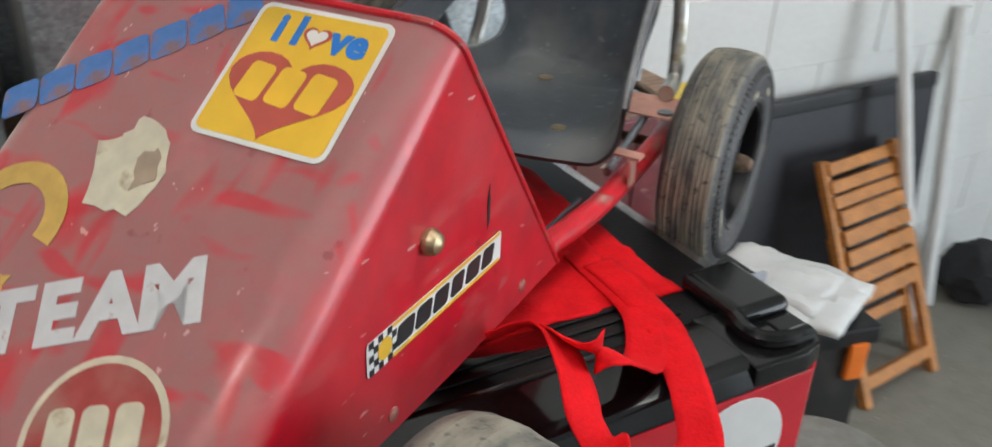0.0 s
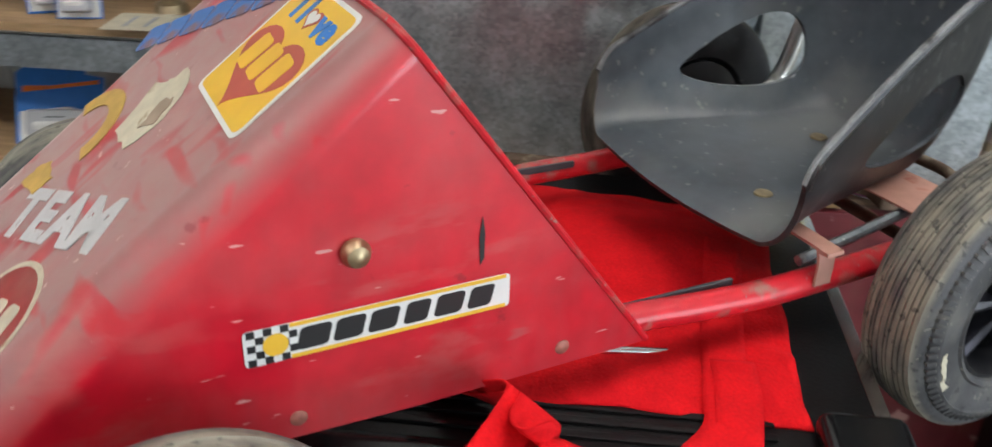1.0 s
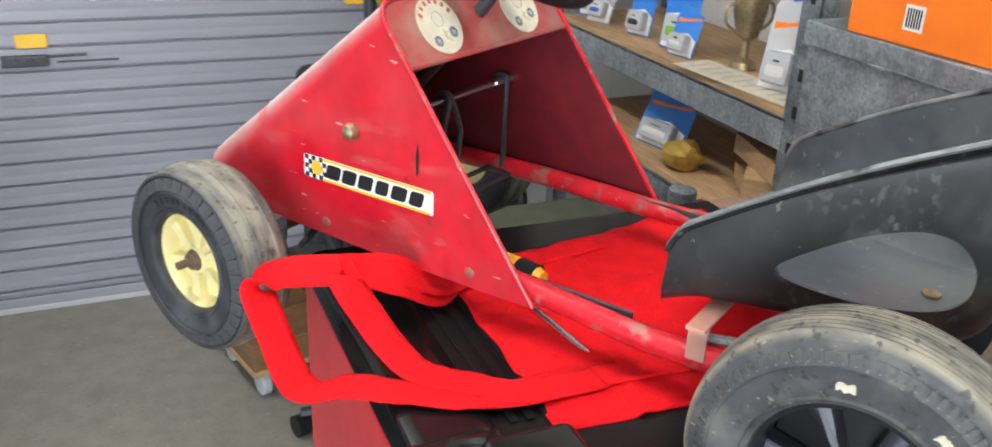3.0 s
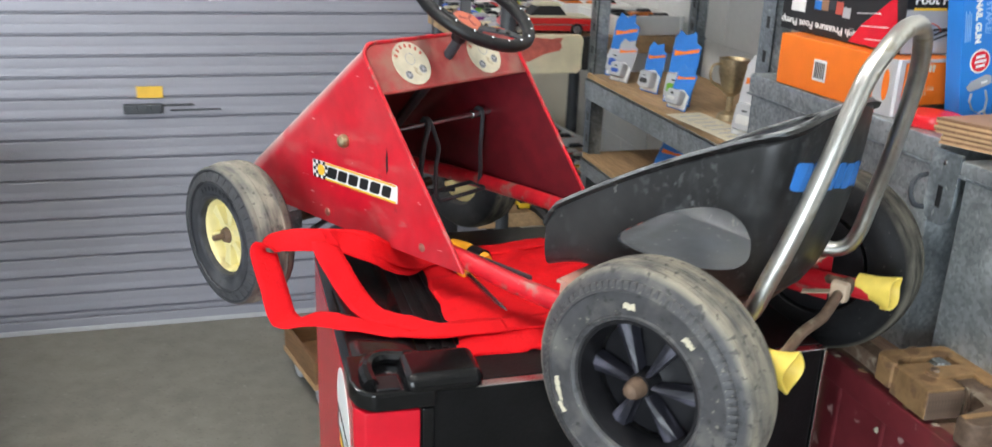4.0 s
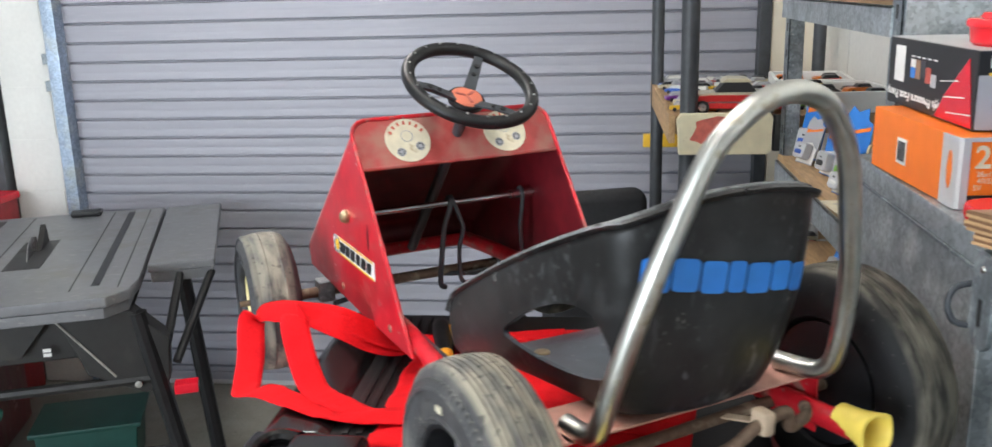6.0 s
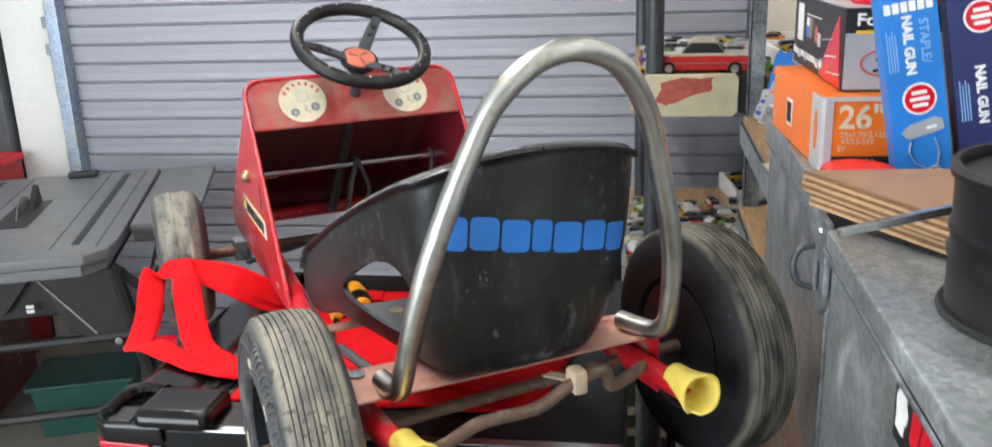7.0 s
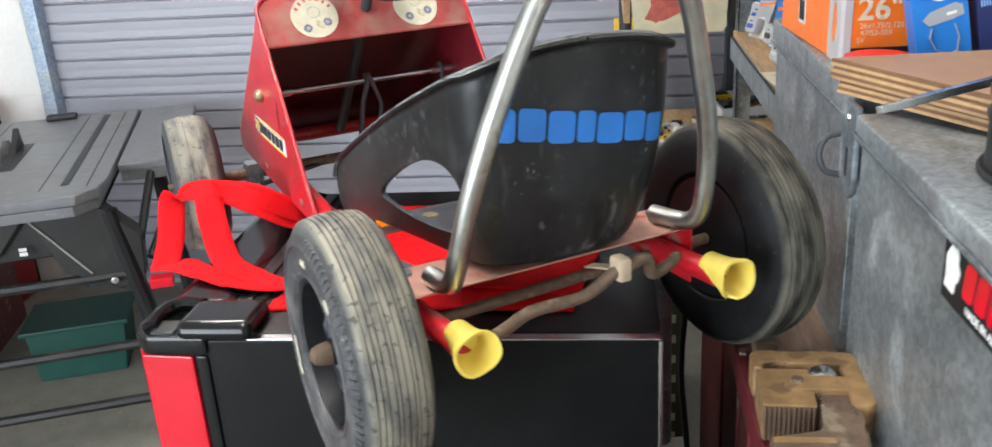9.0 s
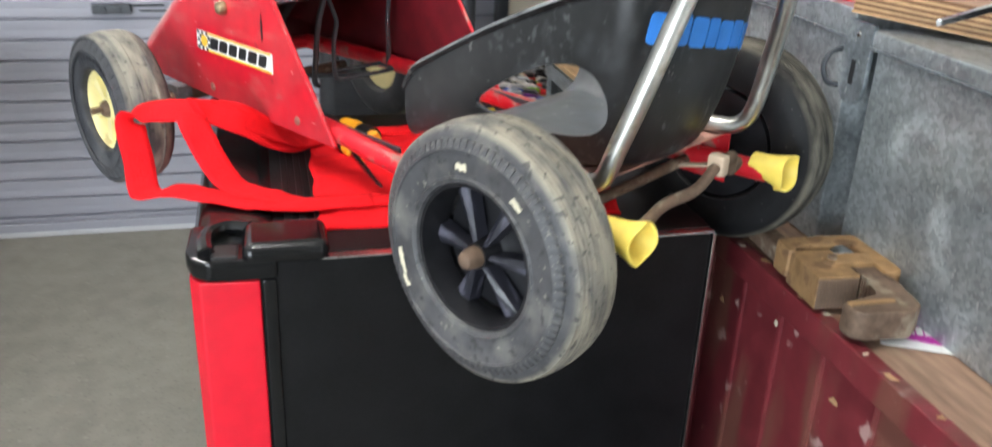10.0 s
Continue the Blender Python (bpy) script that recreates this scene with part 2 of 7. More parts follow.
marked(SEAT, (0.30, 0.29, 0.27), 75, 0.68, 0.02, (1, 1, 0.7), (0.3, 0, 0.4), 0.75, 3.0, patches=6)
marked(SEATIN, (0.24, 0.24, 0.23), 90, 0.64, 0.06, (1, 1, 1), amount=0.5, detail=8.0)
HUB = material("black_hub_plastic", (0.012, 0.012, 0.014), 0.45, 0, 0.3, 60, 0.05, spec=0.25)
CREAM = material("cream_plastic", (0.80, 0.70, 0.34), 0.42, 0, 0.12, 40, 0.03, spots=(0.60, 0.50, 0.24), spot_scale=20, spot_cut=0.62)
RUST = material("rusty_steel", (0.16, 0.105, 0.072), 0.7, 0.35, 0.4, 90, 0.3, spots=(0.33, 0.27, 0.20), spot_scale=35, spot_cut=0.55)
BRASS = material("dull_brass", (0.42, 0.33, 0.20), 0.4, 0.85, 0.3, 120, 0.1)
CHROME = material("chrome_tube", (0.56, 0.56, 0.52), 0.34, 1.0, 0.22, 45, 0.04, spots=(0.40, 0.36, 0.27), spot_scale=45, spot_cut=0.58, spot_soft=0.12)
STEEL = material("bright_steel", (0.62, 0.62, 0.62), 0.24, 1.0, 0.1, 60)
YELLOW = material("yellow_rubber", (0.86, 0.66, 0.12), 0.5, 0, 0.12, 50, 0.05)
BLACK = material("black_rubber", (0.010, 0.010, 0.011), 0.42, 0, 0.3, 80, 0.1, spec=0.35)
CABINET = material("black_powder_coat", (0.006, 0.006, 0.0065), 0.36, 0, 0.3, 260, 0.14, spec=0.22)
GLOSS = material("black_gloss_plastic", (0.006, 0.006, 0.0065), 0.16, 0, 0.3, 60, 0.03, spec=0.35)
CABRED = material("red_gloss_panel", (0.62, 0.008, 0.024), 0.24, 0, 0.1, 40, 0.02)
FABRIC = material("red_nonwoven", (0.70, 0.007, 0.012), 0.85, 0, 0.14, 350, 0.45, spots=(0.55, 0.005, 0.012), spot_scale=12, spot_cut=0.56, spot_soft=0.2, spec=0.15)
GALV = spangle("galvanised_sheet")
GALV_D = spangle("galvanised_rack", (0.24, 0.27, 0.29), 0.45)
for g in (GALV, GALV_D):
    marked(g, (0.62, 0.65, 0.66), 150, 0.64, 0.05, (1, 1, 0.6), amount=0.7, detail=8.0)
    marked(g, (0.17, 0.195, 0.20), 24, 0.58, 0.12, (1, 1, 0.5), (0.3, 0.2, 0), 0.5, 8.0)
DARKSTEEL = material("dark_grey_paint", (0.055, 0.06, 0.068), 0.45, 0.2, 0.2, 40, 0.05)
DOOR = material("roller_door_steel", (0.315, 0.315, 0.358), 0.45, 0.12, 0.05, 6, 0.02, stretch=(0.25, 1, 6))
CONCRETE = material("concrete_floor", (0.225, 0.212, 0.178), 0.6, 0, 0.16, 14, 0.08, spots=(0.20, 0.185, 0.15), spot_scale=1.7, spot_cut=0.56, spot_soft=0.25)
BLOCK = material("white_painted_block", (0.72, 0.72, 0.69), 0.6, 0, 0.05, 60, 0.25)
marked(DOOR, (0.25, 0.25, 0.28), 70, 0.56, 0.12, (0.12, 1, 2.5), amount=0.2, detail=8.0)
marked(DOOR, (0.40, 0.40, 0.45), 55, 0.58, 0.10, (0.1, 1, 3), (0, 0.02, 0), 0.2, 8.0)
marked(CONCRETE, (0.11, 0.10, 0.085), 110, 0.60, 0.06, amount=0.55, detail=8.0)
marked(CONCRETE, (0.36, 0.345, 0.30), 60, 0.64, 0.06, amount=0.5, detail=8.0)
marked(CONCRETE, (0.12, 0.11, 0.09), 3.0, 0.60, 0.12, (1, 0.4, 1), (0, 0, 0.5), 0.5, 6.0)
CREAMWALL = material("cream_wall_paint", (0.72, 0.65, 0.52), 0.6, 0, 0.08, 12, 0.05)
MAROON = material("maroon_enamel", (0.16, 0.024, 0.030), 0.36, 0, 0.3, 25, 0.08, spots=(0.40, 0.24, 0.22), spot_scale=24, spot_cut=0.63, spot_soft=0.05)
marked(MAROON, (0.15, 0.075, 0.05), 16, 0.50, 0.12, (1, 1, 0.25), amount=0.6, detail=7.0)
BENCHTOP = material("scarred_bench_timber", (0.30, 0.185, 0.125), 0.65, 0, 0.4, 30, 0.2, spots=(0.36, 0.27, 0.18), spot_scale=12, spot_cut=0.55, spot_soft=0.2, stretch=(4, 0.6, 4))
WOOD = material("bare_timber", (0.42, 0.27, 0.14), 0.65, 0, 0.3, 26, 0.15, stretch=(6, 0.7, 6))
WOODY = material("orange_stained_timber", (0.50, 0.19, 0.035), 0.45, 0, 0.25, 30, 0.08, stretch=(5, 5, 0.8))
PLYF = material("brown_ply_face", (0.30, 0.17, 0.10), 0.45, 0, 0.12, 40, 0.03)
PLYL = material("pale_ply_layer", (0.42, 0.26, 0.13), 0.7, 0, 0.25, 90, 0.2)
PLYD = material("dark_ply_layer", (0.17, 0.085, 0.04), 0.7, 0, 0.25, 90, 0.2)
SAWTOP = material("grey_cast_table", (0.15, 0.153, 0.162), 0.42, 0.1, 0.12, 40, 0.05, spots=(0.22, 0.215, 0.20), spot_scale=7, spot_cut=0.55, spot_soft=0.2)
marked(SAWTOP, (0.30, 0.29, 0.27), 70, 0.62, 0.05, (0.4, 1, 1), amount=0.4, detail=8.0)
SAWBODY = material("dark_grey_plastic", (0.012, 0.0115, 0.011), 0.5, 0, 0.3, 40, 0.08, spots=(0.040, 0.036, 0.030), spot_scale=9, spot_cut=0.57, spot_soft=0.2)
SAWDUST = material("sawdusty_panel", (0.30, 0.29, 0.26), 0.8, 0, 0.2, 40, 0.1)
WHITE = material("white_print", (0.78, 0.78, 0.76), 0.5, 0, 0.05, 40)
OFFWHITE = material("aged_cream_paper", (0.62, 0.57, 0.43), 0.7, 0, 0.15, 60, 0.05, spots=(0.42, 0.34, 0.22), spot_scale=35, spot_cut=0.6)
STICKY = material("yellow_sticker", (0.83, 0.50, 0.04), 0.4, 0, 0.1, 30)
STICKR = material("sticker_red", (0.48, 0.085, 0.06), 0.45, 0, 0.1, 40)
BLUE = material("blue_print", (0.025, 0.19, 0.60), 0.45, 0, 0.12, 40)
BLUEFADE = material("faded_blue_print", (0.07, 0.19, 0.48), 0.6, 0, 0.2, 60, spots=(0.24, 0.15, 0.17), spot_scale=45, spot_cut=0.50, spot_soft=0.12)
INK = material("black_print", (0.012, 0.012, 0.013), 0.45, 0, 0.1, 40)
ORANGE = material("orange_card", (0.86, 0.19, 0.015), 0.42, 0, 0.06, 30)
SILVER = material("silver_card", (0.55, 0.55, 0.56), 0.4, 0.2, 0.08, 30)
REDCAN = material("red_translucent_plastic", (0.75, 0.02, 0.03), 0.25, 0, 0.1, 20)
BLUEBOX = material("blue_card", (0.02, 0.20, 0.62), 0.38, 0, 0.12, 14)
NAVYBOX = material("navy_card", (0.02, 0.03, 0.12), 0.4, 0, 0.12, 14)
GREYCARD = material("grey_card", (0.36, 0.37, 0.40), 0.45, 0, 0.08, 14)
GREEN = material("green_plastic", (0.004, 0.060, 0.046), 0.5, 0, 0.15, 20)
CASTOR = material("clear_grey_plastic", (0.45, 0.46, 0.48), 0.3, 0, 0.1, 20)


# ---- mesh helpers ----
def finish(name, bm, mat, smooth=True, angle=35, weighted=True):
    me = bpy.data.meshes.new(name)
    bmesh.ops.recalc_face_normals(bm, faces=bm.faces[:])
    bm.to_mesh(me)
    bm.free()
    mats = mat if isinstance(mat, (list, tuple)) else [mat]
    for m in mats:
        me.materials.append(m)
    if smooth:
        me.polygons.foreach_set("use_smooth", [True] * len(me.polygons))
        me.set_sharp_from_angle(angle=radians(angle))
        if weighted and len(me.polygons) < 6000:
            weigh_normals(me, math.cos(radians(max(angle, 35))))
    return me


def weigh_normals(me, limit):
    """Lets large flat faces stay flat where they meet a rounded edge: corner normals weighted by area."""
    around = [[] for _ in me.vertices]
    faces = [(p.normal.copy(), p.area) for p in me.polygons]
    for p in me.polygons:
        for v in p.vertices:
            around[v].append(p.index)
    out = [None] * len(me.loops)
    for p in me.polygons:
        n0 = faces[p.index][0]
        for li in p.loop_indices:
            s = Vector()
            for q in around[me.loops[li].vertex_index]:
                n, a = faces[q]
                if n.dot(n0) > limit:
                    s += n * a
            out[li] = s.normalized() if s.length > 1e-12 else n0
    me.normals_split_custom_set(out)


def part(name, bm, mat, parent, label="", m=None, smooth=True, angle=35):
    """One mesh object under a thing or under a part."""
    ob = new(name, finish(name, bm, mat, smooth, angle))
    ob.parent = parent
    if m is not None:
        ob.matrix_basis = m
    if label:
        ob["label"] = label
    return ob


def thing(name, label, category, m=None, group="", kind=""):
    ob = new(name)
    ob.empty_display_size = 0.05
    if m is not None:
        ob.matrix_basis = m
    return tagged(ob, label, category, group, kind)


def solid(name, bm, mat, label="", category="", kind="", m=None, group="", smooth=True):
    """A thing that is one mesh."""
    ob = new(name, finish(name, bm, mat, smooth))
    if m is not None:
        ob.matrix_basis = m
    return tagged(ob, label, category, group, kind)


def box(x0, x1, y0, y1, z0, z1, bevel=0.0, bm=None, seg=2):
    bm = bm or bmesh.new()
    r = bmesh.ops.create_cube(bm, size=1)
    vs = r["verts"]
    for v in vs:
        v.co = Vector(((x0 + x1) / 2 + v.co.x * (x1 - x0), (y0 + y1) / 2 + v.co.y * (y1 - y0), (z0 + z1) / 2 + v.co.z * (z1 - z0)))
    if bevel:
        es = list({e for v in vs for e in v.link_edges})
        bmesh.ops.bevel(bm, geom=es, offset=bevel, segments=seg, affect="EDGES", profile=0.5)
    return bm


def prism(poly, axis, a, b, bevel=0.0, bm=None):
    """A flat outline (list of pairs) drawn out along an axis from a to b."""
    bm = bm or bmesh.new()

    def at(p, q):
        return {"x": (q, p[0], p[1]), "y": (p[0], q, p[1]), "z": (p[0], p[1], q)}[axis]

    lo = [bm.verts.new(at(p, a)) for p in poly]
    hi = [bm.verts.new(at(p, b)) for p in poly]
    n = len(poly)
    fs = [bm.faces.new(lo), bm.faces.new(hi[::-1])]
    for i in range(n):
        fs.append(bm.faces.new((lo[i], hi[i], hi[(i + 1) % n], lo[(i + 1) % n])))
    if bevel:
        es = list({e for f in fs for e in f.edges})
        bmesh.ops.bevel(bm, geom=es, offset=bevel, segments=2, affect="EDGES", profile=0.5)
    return bm


def smooth_path(pts, steps=6, closed=False):
    """A Catmull-Rom line through the points."""
    p = [Vector(q) for q in pts]
    n, out = len(p), []
    for i in range(n if closed else n - 1):
        a, b, c, d = (p[(i - 1) % n], p[i], p[(i + 1) % n], p[(i + 2) % n]) if closed else (p[max(i - 1, 0)], p[i], p[i + 1], p[min(i + 2, n - 1)])
        for k in range(steps):
            t = k / steps
            out.append(0.5 * (2 * b + (c - a) * t + (2 * a - 5 * b + 4 * c - d) * t * t + (3 * b - a - 3 * c + d) * t ** 3))
    if not closed:
        out.append(p[-1])
    return out


def tube(pts, r, seg=12, closed=False, bm=None, cap=True):
    """A round bar along a line; r: one radius, or one for each point."""
    bm = bm or bmesh.new()
    pts = [Vector(p) for p in pts]
    n = len(pts)
    rs = r if isinstance(r, (list, tuple)) else [r] * n
    up, rings = None, []
    for i, p in enumerate(pts):
        a, b = (pts[(i - 1) % n], pts[(i + 1) % n]) if closed else (pts[max(i - 1, 0)], pts[min(i + 1, n - 1)])
        d = (b - a).normalized()
        if up is None:
            up = d.orthogonal().normalized()
        up = (up - d * up.dot(d)).normalized()
        side = d.cross(up)
        rings.append([bm.verts.new(p + rs[i] * (math.cos(2 * math.pi * k / seg) * up + math.sin(2 * math.pi * k / seg) * side)) for k in range(seg)])
    for i in range(n if closed else n - 1):
        A, B = rings[i], rings[(i + 1) % n]
        for k in range(seg):
            bm.faces.new((A[k], A[(k + 1) % seg], B[(k + 1) % seg], B[k]))
    if cap and not closed:
        bm.faces.new(rings[0][::-1])
        bm.faces.new(rings[-1])
    return bm


def lathe(profile, seg=48, axis="x", closed=False, bm=None):
    """Turns (along, radius) pairs about an axis through the origin."""
    bm = bm or bmesh.new()
    rings = []
    for a, r in profile:
        ring = []
        for k in range(seg):
            c, s = math.cos(2 * math.pi * k / seg) * r, math.sin(2 * math.pi * k / seg) * r
            ring.append(bm.verts.new({"x": (a, c, s), "y": (c, a, s), "z": (c, s, a)}[axis]))
        rings.append(ring)
    m = len(rings)
    for i in range(m if closed else m - 1):
        A, B = rings[i], rings[(i + 1) % m]
        for k in range(seg):
            bm.faces.new((A[k], A[(k + 1) % seg], B[(k + 1) % seg], B[k]))
    if not closed:
        for ring, (a, r) in ((rings[0], profile[0]), (rings[-1], profile[-1])):
            if r > 1e-5:
                bm.faces.new(ring)
    if closed is False:
        bmesh.ops.remove_doubles(bm, verts=bm.verts[:], dist=1e-6)
    return bm


def ribbon(pts, normals, width, thick=0.0016, bm=None):
    """A flat strap along a line; normals: the direction across it at each point."""
    bm = bm or bmesh.new()
    pts = [Vector(p) for p in pts]
    rows = []
    for i, p in enumerate(pts):
        d = (pts[min(i + 1, len(pts) - 1)] - pts[max(i - 1, 0)]).normalized()
        w = Vector(normals[i])
        w = (w - d * w.dot(d)).normalized()
        n = d.cross(w) * thick / 2
        rows.append([bm.verts.new(p + w * width * s + n * q) for s, q in ((-0.5, -1), (0, -1), (0.5, -1), (0.5, 1), (0, 1), (-0.5, 1))])
    for A, B in zip(rows, rows[1:]):
        for k in range(6):
            bm.faces.new((A[k], A[(k + 1) % 6], B[(k + 1) % 6], B[k]))
    bm.faces.new(rows[0])
    bm.faces.new(rows[-1][::-1])
    return bm


def lettering(text, size, depth=0.0006, bold=0.0, spacing=1.0, shear=0.0, align="CENTER"):
    """Raised letters of the built-in font as a bmesh in the x-y plane, facing +z."""
    cu = bpy.data.curves.new("letters", "FONT")
    cu.body, cu.size, cu.extrude, cu.offset, cu.space_character, cu.shear = text, size, depth / 2, bold, spacing, shear
    cu.align_x, cu.align_y, cu.resolution_u = align, "CENTER", 3
    ob = bpy.data.objects.new("letters", cu)
    scene.collection.objects.link(ob)
    me = bpy.data.meshes.new_from_object(ob.evaluated_get(bpy.context.evaluated_depsgraph_get()))
    bm = bmesh.new()
    bm.from_mesh(me)
    bpy.data.objects.remove(ob)
    bpy.data.curves.remove(cu)
    bpy.data.meshes.remove(me)
    return bm


def plate(w, h, t=0.0008, round_=0.0, bm=None, at=(0, 0, 0)):
    """A thin card in the x-y plane, with rounded corners."""
    pts = []
    for sx, sy, a0 in ((1, 1, 0), (-1, 1, 90), (-1, -1, 180), (1, -1, 270)):
        if round_:
            for k in range(5):
                a = radians(a0 + 22.5 * k)
                pts.append((at[0] + sx * (w / 2 - round_) + round_ * math.cos(a), at[1] + sy * (h / 2 - round_) + round_ * math.sin(a)))
        else:
            pts.append((at[0] + sx * w / 2, at[1] + sy * h / 2))
    return prism(pts, "z", at[2], at[2] + t, 0, bm)


def disc(r, t=0.0008, n=28, bm=None, at=(0, 0, 0), sy=1.0):
    return prism([(at[0] + r * math.cos(2 * math.pi * k / n), at[1] + sy * r * math.sin(2 * math.pi * k / n)) for k in range(n)], "z", at[2], at[2] + t, 0, bm)


def facing(origin, right, up):
    """A pose whose x and y axes are the given right and up."""
    x = Vector(right).normalized()
    y = Vector(up)
    y = (y - x * y.dot(x)).normalized()
    z = x.cross(y)
    m = Matrix((x, y, z)).transposed().to_4x4()
    m.translation = Vector(origin)
    return m


# ---- the room ----
DOOR_Y, EAST, WEST, SOUTH, TOP = 1.97, 1.40, -4.2, -4.0, 2.75
PITCH, SLAT0 = 0.071, 0.854
solid("floor", box(WEST - 0.2, EAST + 0.2, SOUTH - 3, DOOR_Y + 0.3, -0.12, 0.0), CONCRETE, "worn grey concrete garage floor with dark stains", "floor", "structure", smooth=False)
solid("ceiling", box(WEST - 0.2, EAST + 0.2, SOUTH - 0.2, DOOR_Y + 0.4, TOP, TOP + 0.1), material("ceiling_paint", (0.62, 0.62, 0.60), 0.7), "plain pale ceiling", "ceiling", "structure", smooth=False)

# two fluorescent battens under the ceiling
GLOW = bpy.data.materials.new("lit_fluorescent_tube")
GLOW.use_nodes = True
GLOW.node_tree.nodes["Principled BSDF"].inputs["Emission Color"].default_value = (1.0, 0.97, 0.94, 1)
GLOW.node_tree.nodes["Principled BSDF"].inputs["Emission Strength"].default_value = 140
for x, y in ((0.15, -0.9), (-0.45, 0.9)):
    cl = thing("ceiling_light", "white fluorescent batten with a bare lit tube", "ceiling light", pose(x, y, TOP), "ceiling battens")
    part("housing", box(-0.035, 0.035, -0.62, 0.62, -0.05, 0.0, 0.006), WHITE, cl)
    part("tube", tube([(0, -0.59, -0.08), (0, 0.59, -0.08)], 0.014, 12), GLOW, cl, "lit white tube")
    for s in (-1, 1):
        part("socket", box(-0.014, 0.014, s * 0.60 - 0.012, s * 0.60 + 0.012, -0.10, -0.05, 0.003), WHITE, cl)


def block_wall(name, along, fixed, a0, a1, z1, sign, label):
    """A wall of painted concrete blocks, 390 by 190 with 10 mm joints; along: 'x' or 'y'; sign: the side that faces the room."""
    core = fixed + sign * -0.004
    b = bmesh.new()
    if along == "x":
        box(a0, a1, min(core, core - sign * 0.15), max(core, core - sign * 0.15), 0, z1, 0, b)
    else:
        box(min(core, core - sign * 0.15), max(core, core - sign * 0.15), a0, a1, 0, z1, 0, b)
    row = 0
    z = 0.0
    while z < z1 - 0.02:
        x = a0 - (0.2 if row % 2 else 0.0)
        while x < a1 - 0.01:
            p, q, h = max(x, a0) + 0.004, min(x + 0.4, a1) - 0.004, min(z + 0.2, z1) - 0.004
            if q - p > 0.02:
                lo, hi = min(fixed, core - sign * 0.002), max(fixed, core - sign * 0.002)
                if along == "x":
                    box(p, q, lo, hi, z + 0.004, h, 0, b)
                else:
                    box(lo, hi, p, q, z + 0.004, h, 0, b)
            x += 0.4
        z += 0.2
        row += 1
    return solid(name, b, BLOCK, label, "wall", "structure", smooth=False)


block_wall("wall_east", "y", EAST, SOUTH, DOOR_Y + 0.15, TOP, -1, "white painted concrete block wall with fine joints")
block_wall("wall_pillar", "x", DOOR_Y - 0.02, -1.60, -1.345, TOP, -1, "white painted block pillar between two roller doors")
solid("wall_north", box(WEST, EAST, DOOR_Y + 0.1, DOOR_Y + 0.25, 0, TOP), BLOCK, "block wall behind the roller doors", "wall", "structure", smooth=False)
solid("wall_west", box(WEST - 0.15, WEST, SOUTH, DOOR_Y + 0.25, 0, TOP), BLOCK, "plain white side wall", "wall", "structure", smooth=False)
b = box(-0.7, EAST + 0.15, SOUTH - 0.15, SOUTH, 0, TOP)
box(WEST, -3.7, SOUTH - 0.15, SOUTH, 0, TOP, 0, b)
box(-3.7, -0.7, SOUTH - 0.15, SOUTH, 2.4, TOP, 0, b)
solid("wall_south", b, BLOCK, "white wall with an open roller doorway", "wall", "structure", smooth=False)


def roller_curtain(x0, x1, z1, bottom=0.03):
    """Ribbed steel curtain: broad flats with a narrow groove at each slat."""
    prof, z = [], bottom
    k = round((bottom - SLAT0) / PITCH)
    zs = SLAT0 + k * PITCH
    prof.append((0.0, bottom))
    while zs < z1:
        if zs > bottom + 0.01:
            prof += [(-0.001, zs - 0.0065), (0.002, zs - 0.0045), (0.013, zs - 0.0020), (0.013, zs + 0.0010), (0.001, zs + 0.0035), (-0.001, zs + 0.0060), (-0.0012, zs + 0.024), (0.0002, zs + 0.0265), (0.0002, zs + 0.0385), (-0.0012, zs + 0.041)]
        zs += PITCH
    b = bmesh.new()
    L = [b.verts.new((x0, DOOR_Y + d, z)) for d, z in prof]
    R = [b.verts.new((x1, DOOR_Y + d, z)) for d, z in prof]
    for i in range(len(prof) - 1):
        b.faces.new((L[i], R[i], R[i + 1], L[i + 1]))
    return b


door = thing("door_1", "closed grey ribbed steel roller door", "roller door", kind="structure")
part("curtain", roller_curtain(-1.33, 1.19, 2.5), DOOR, door, angle=25)
part("bottom_rail", box(-1.33, 1.19, DOOR_Y - 0.018, DOOR_Y + 0.02, 0.0, 0.022, 0.004), SILVER, door, "pale aluminium bottom rail")
part("seal", box(-1.33, 1.19, DOOR_Y - 0.022, DOOR_Y - 0.012, 0.022, 0.055, 0.003), DOOR, door)
lock = part("lock", box(-0.20, -0.075, DOOR_Y - 0.028, DOOR_Y - 0.004, 0.800, 0.833, 0.004), DARKSTEEL, door, "dark steel lock body")
part("lock_bar", tube([(-0.075, DOOR_Y - 0.015, 0.827), (0.03, DOOR_Y - 0.015, 0.828)], 0.004, 8), DARKSTEEL, lock)
part("lock_bar", tube([(-0.05, DOOR_Y - 0.015, 0.809), (0.12, DOOR_Y - 0.013, 0.809)], 0.003, 8), DARKSTEEL, lock)
part("keyway", lathe([(DOOR_Y - 0.036, 0.0), (DOOR_Y - 0.036, 0.011), (DOOR_Y - 0.02, 0.012)], 16, "y"), DARKSTEEL, lock, m=pose(-0.12, 0, 0.817))
part("keyway", lathe([(DOOR_Y - 0.036, 0.0), (DOOR_Y - 0.036, 0.011), (DOOR_Y - 0.02, 0.012)], 16, "y"), DARKSTEEL, lock, m=pose(-0.165, 0, 0.817))
part("warning_tag", box(-0.155, -0.07, DOOR_Y - 0.007, DOOR_Y - 0.004, 0.852, 0.892), STICKY, door, "small orange warning label")
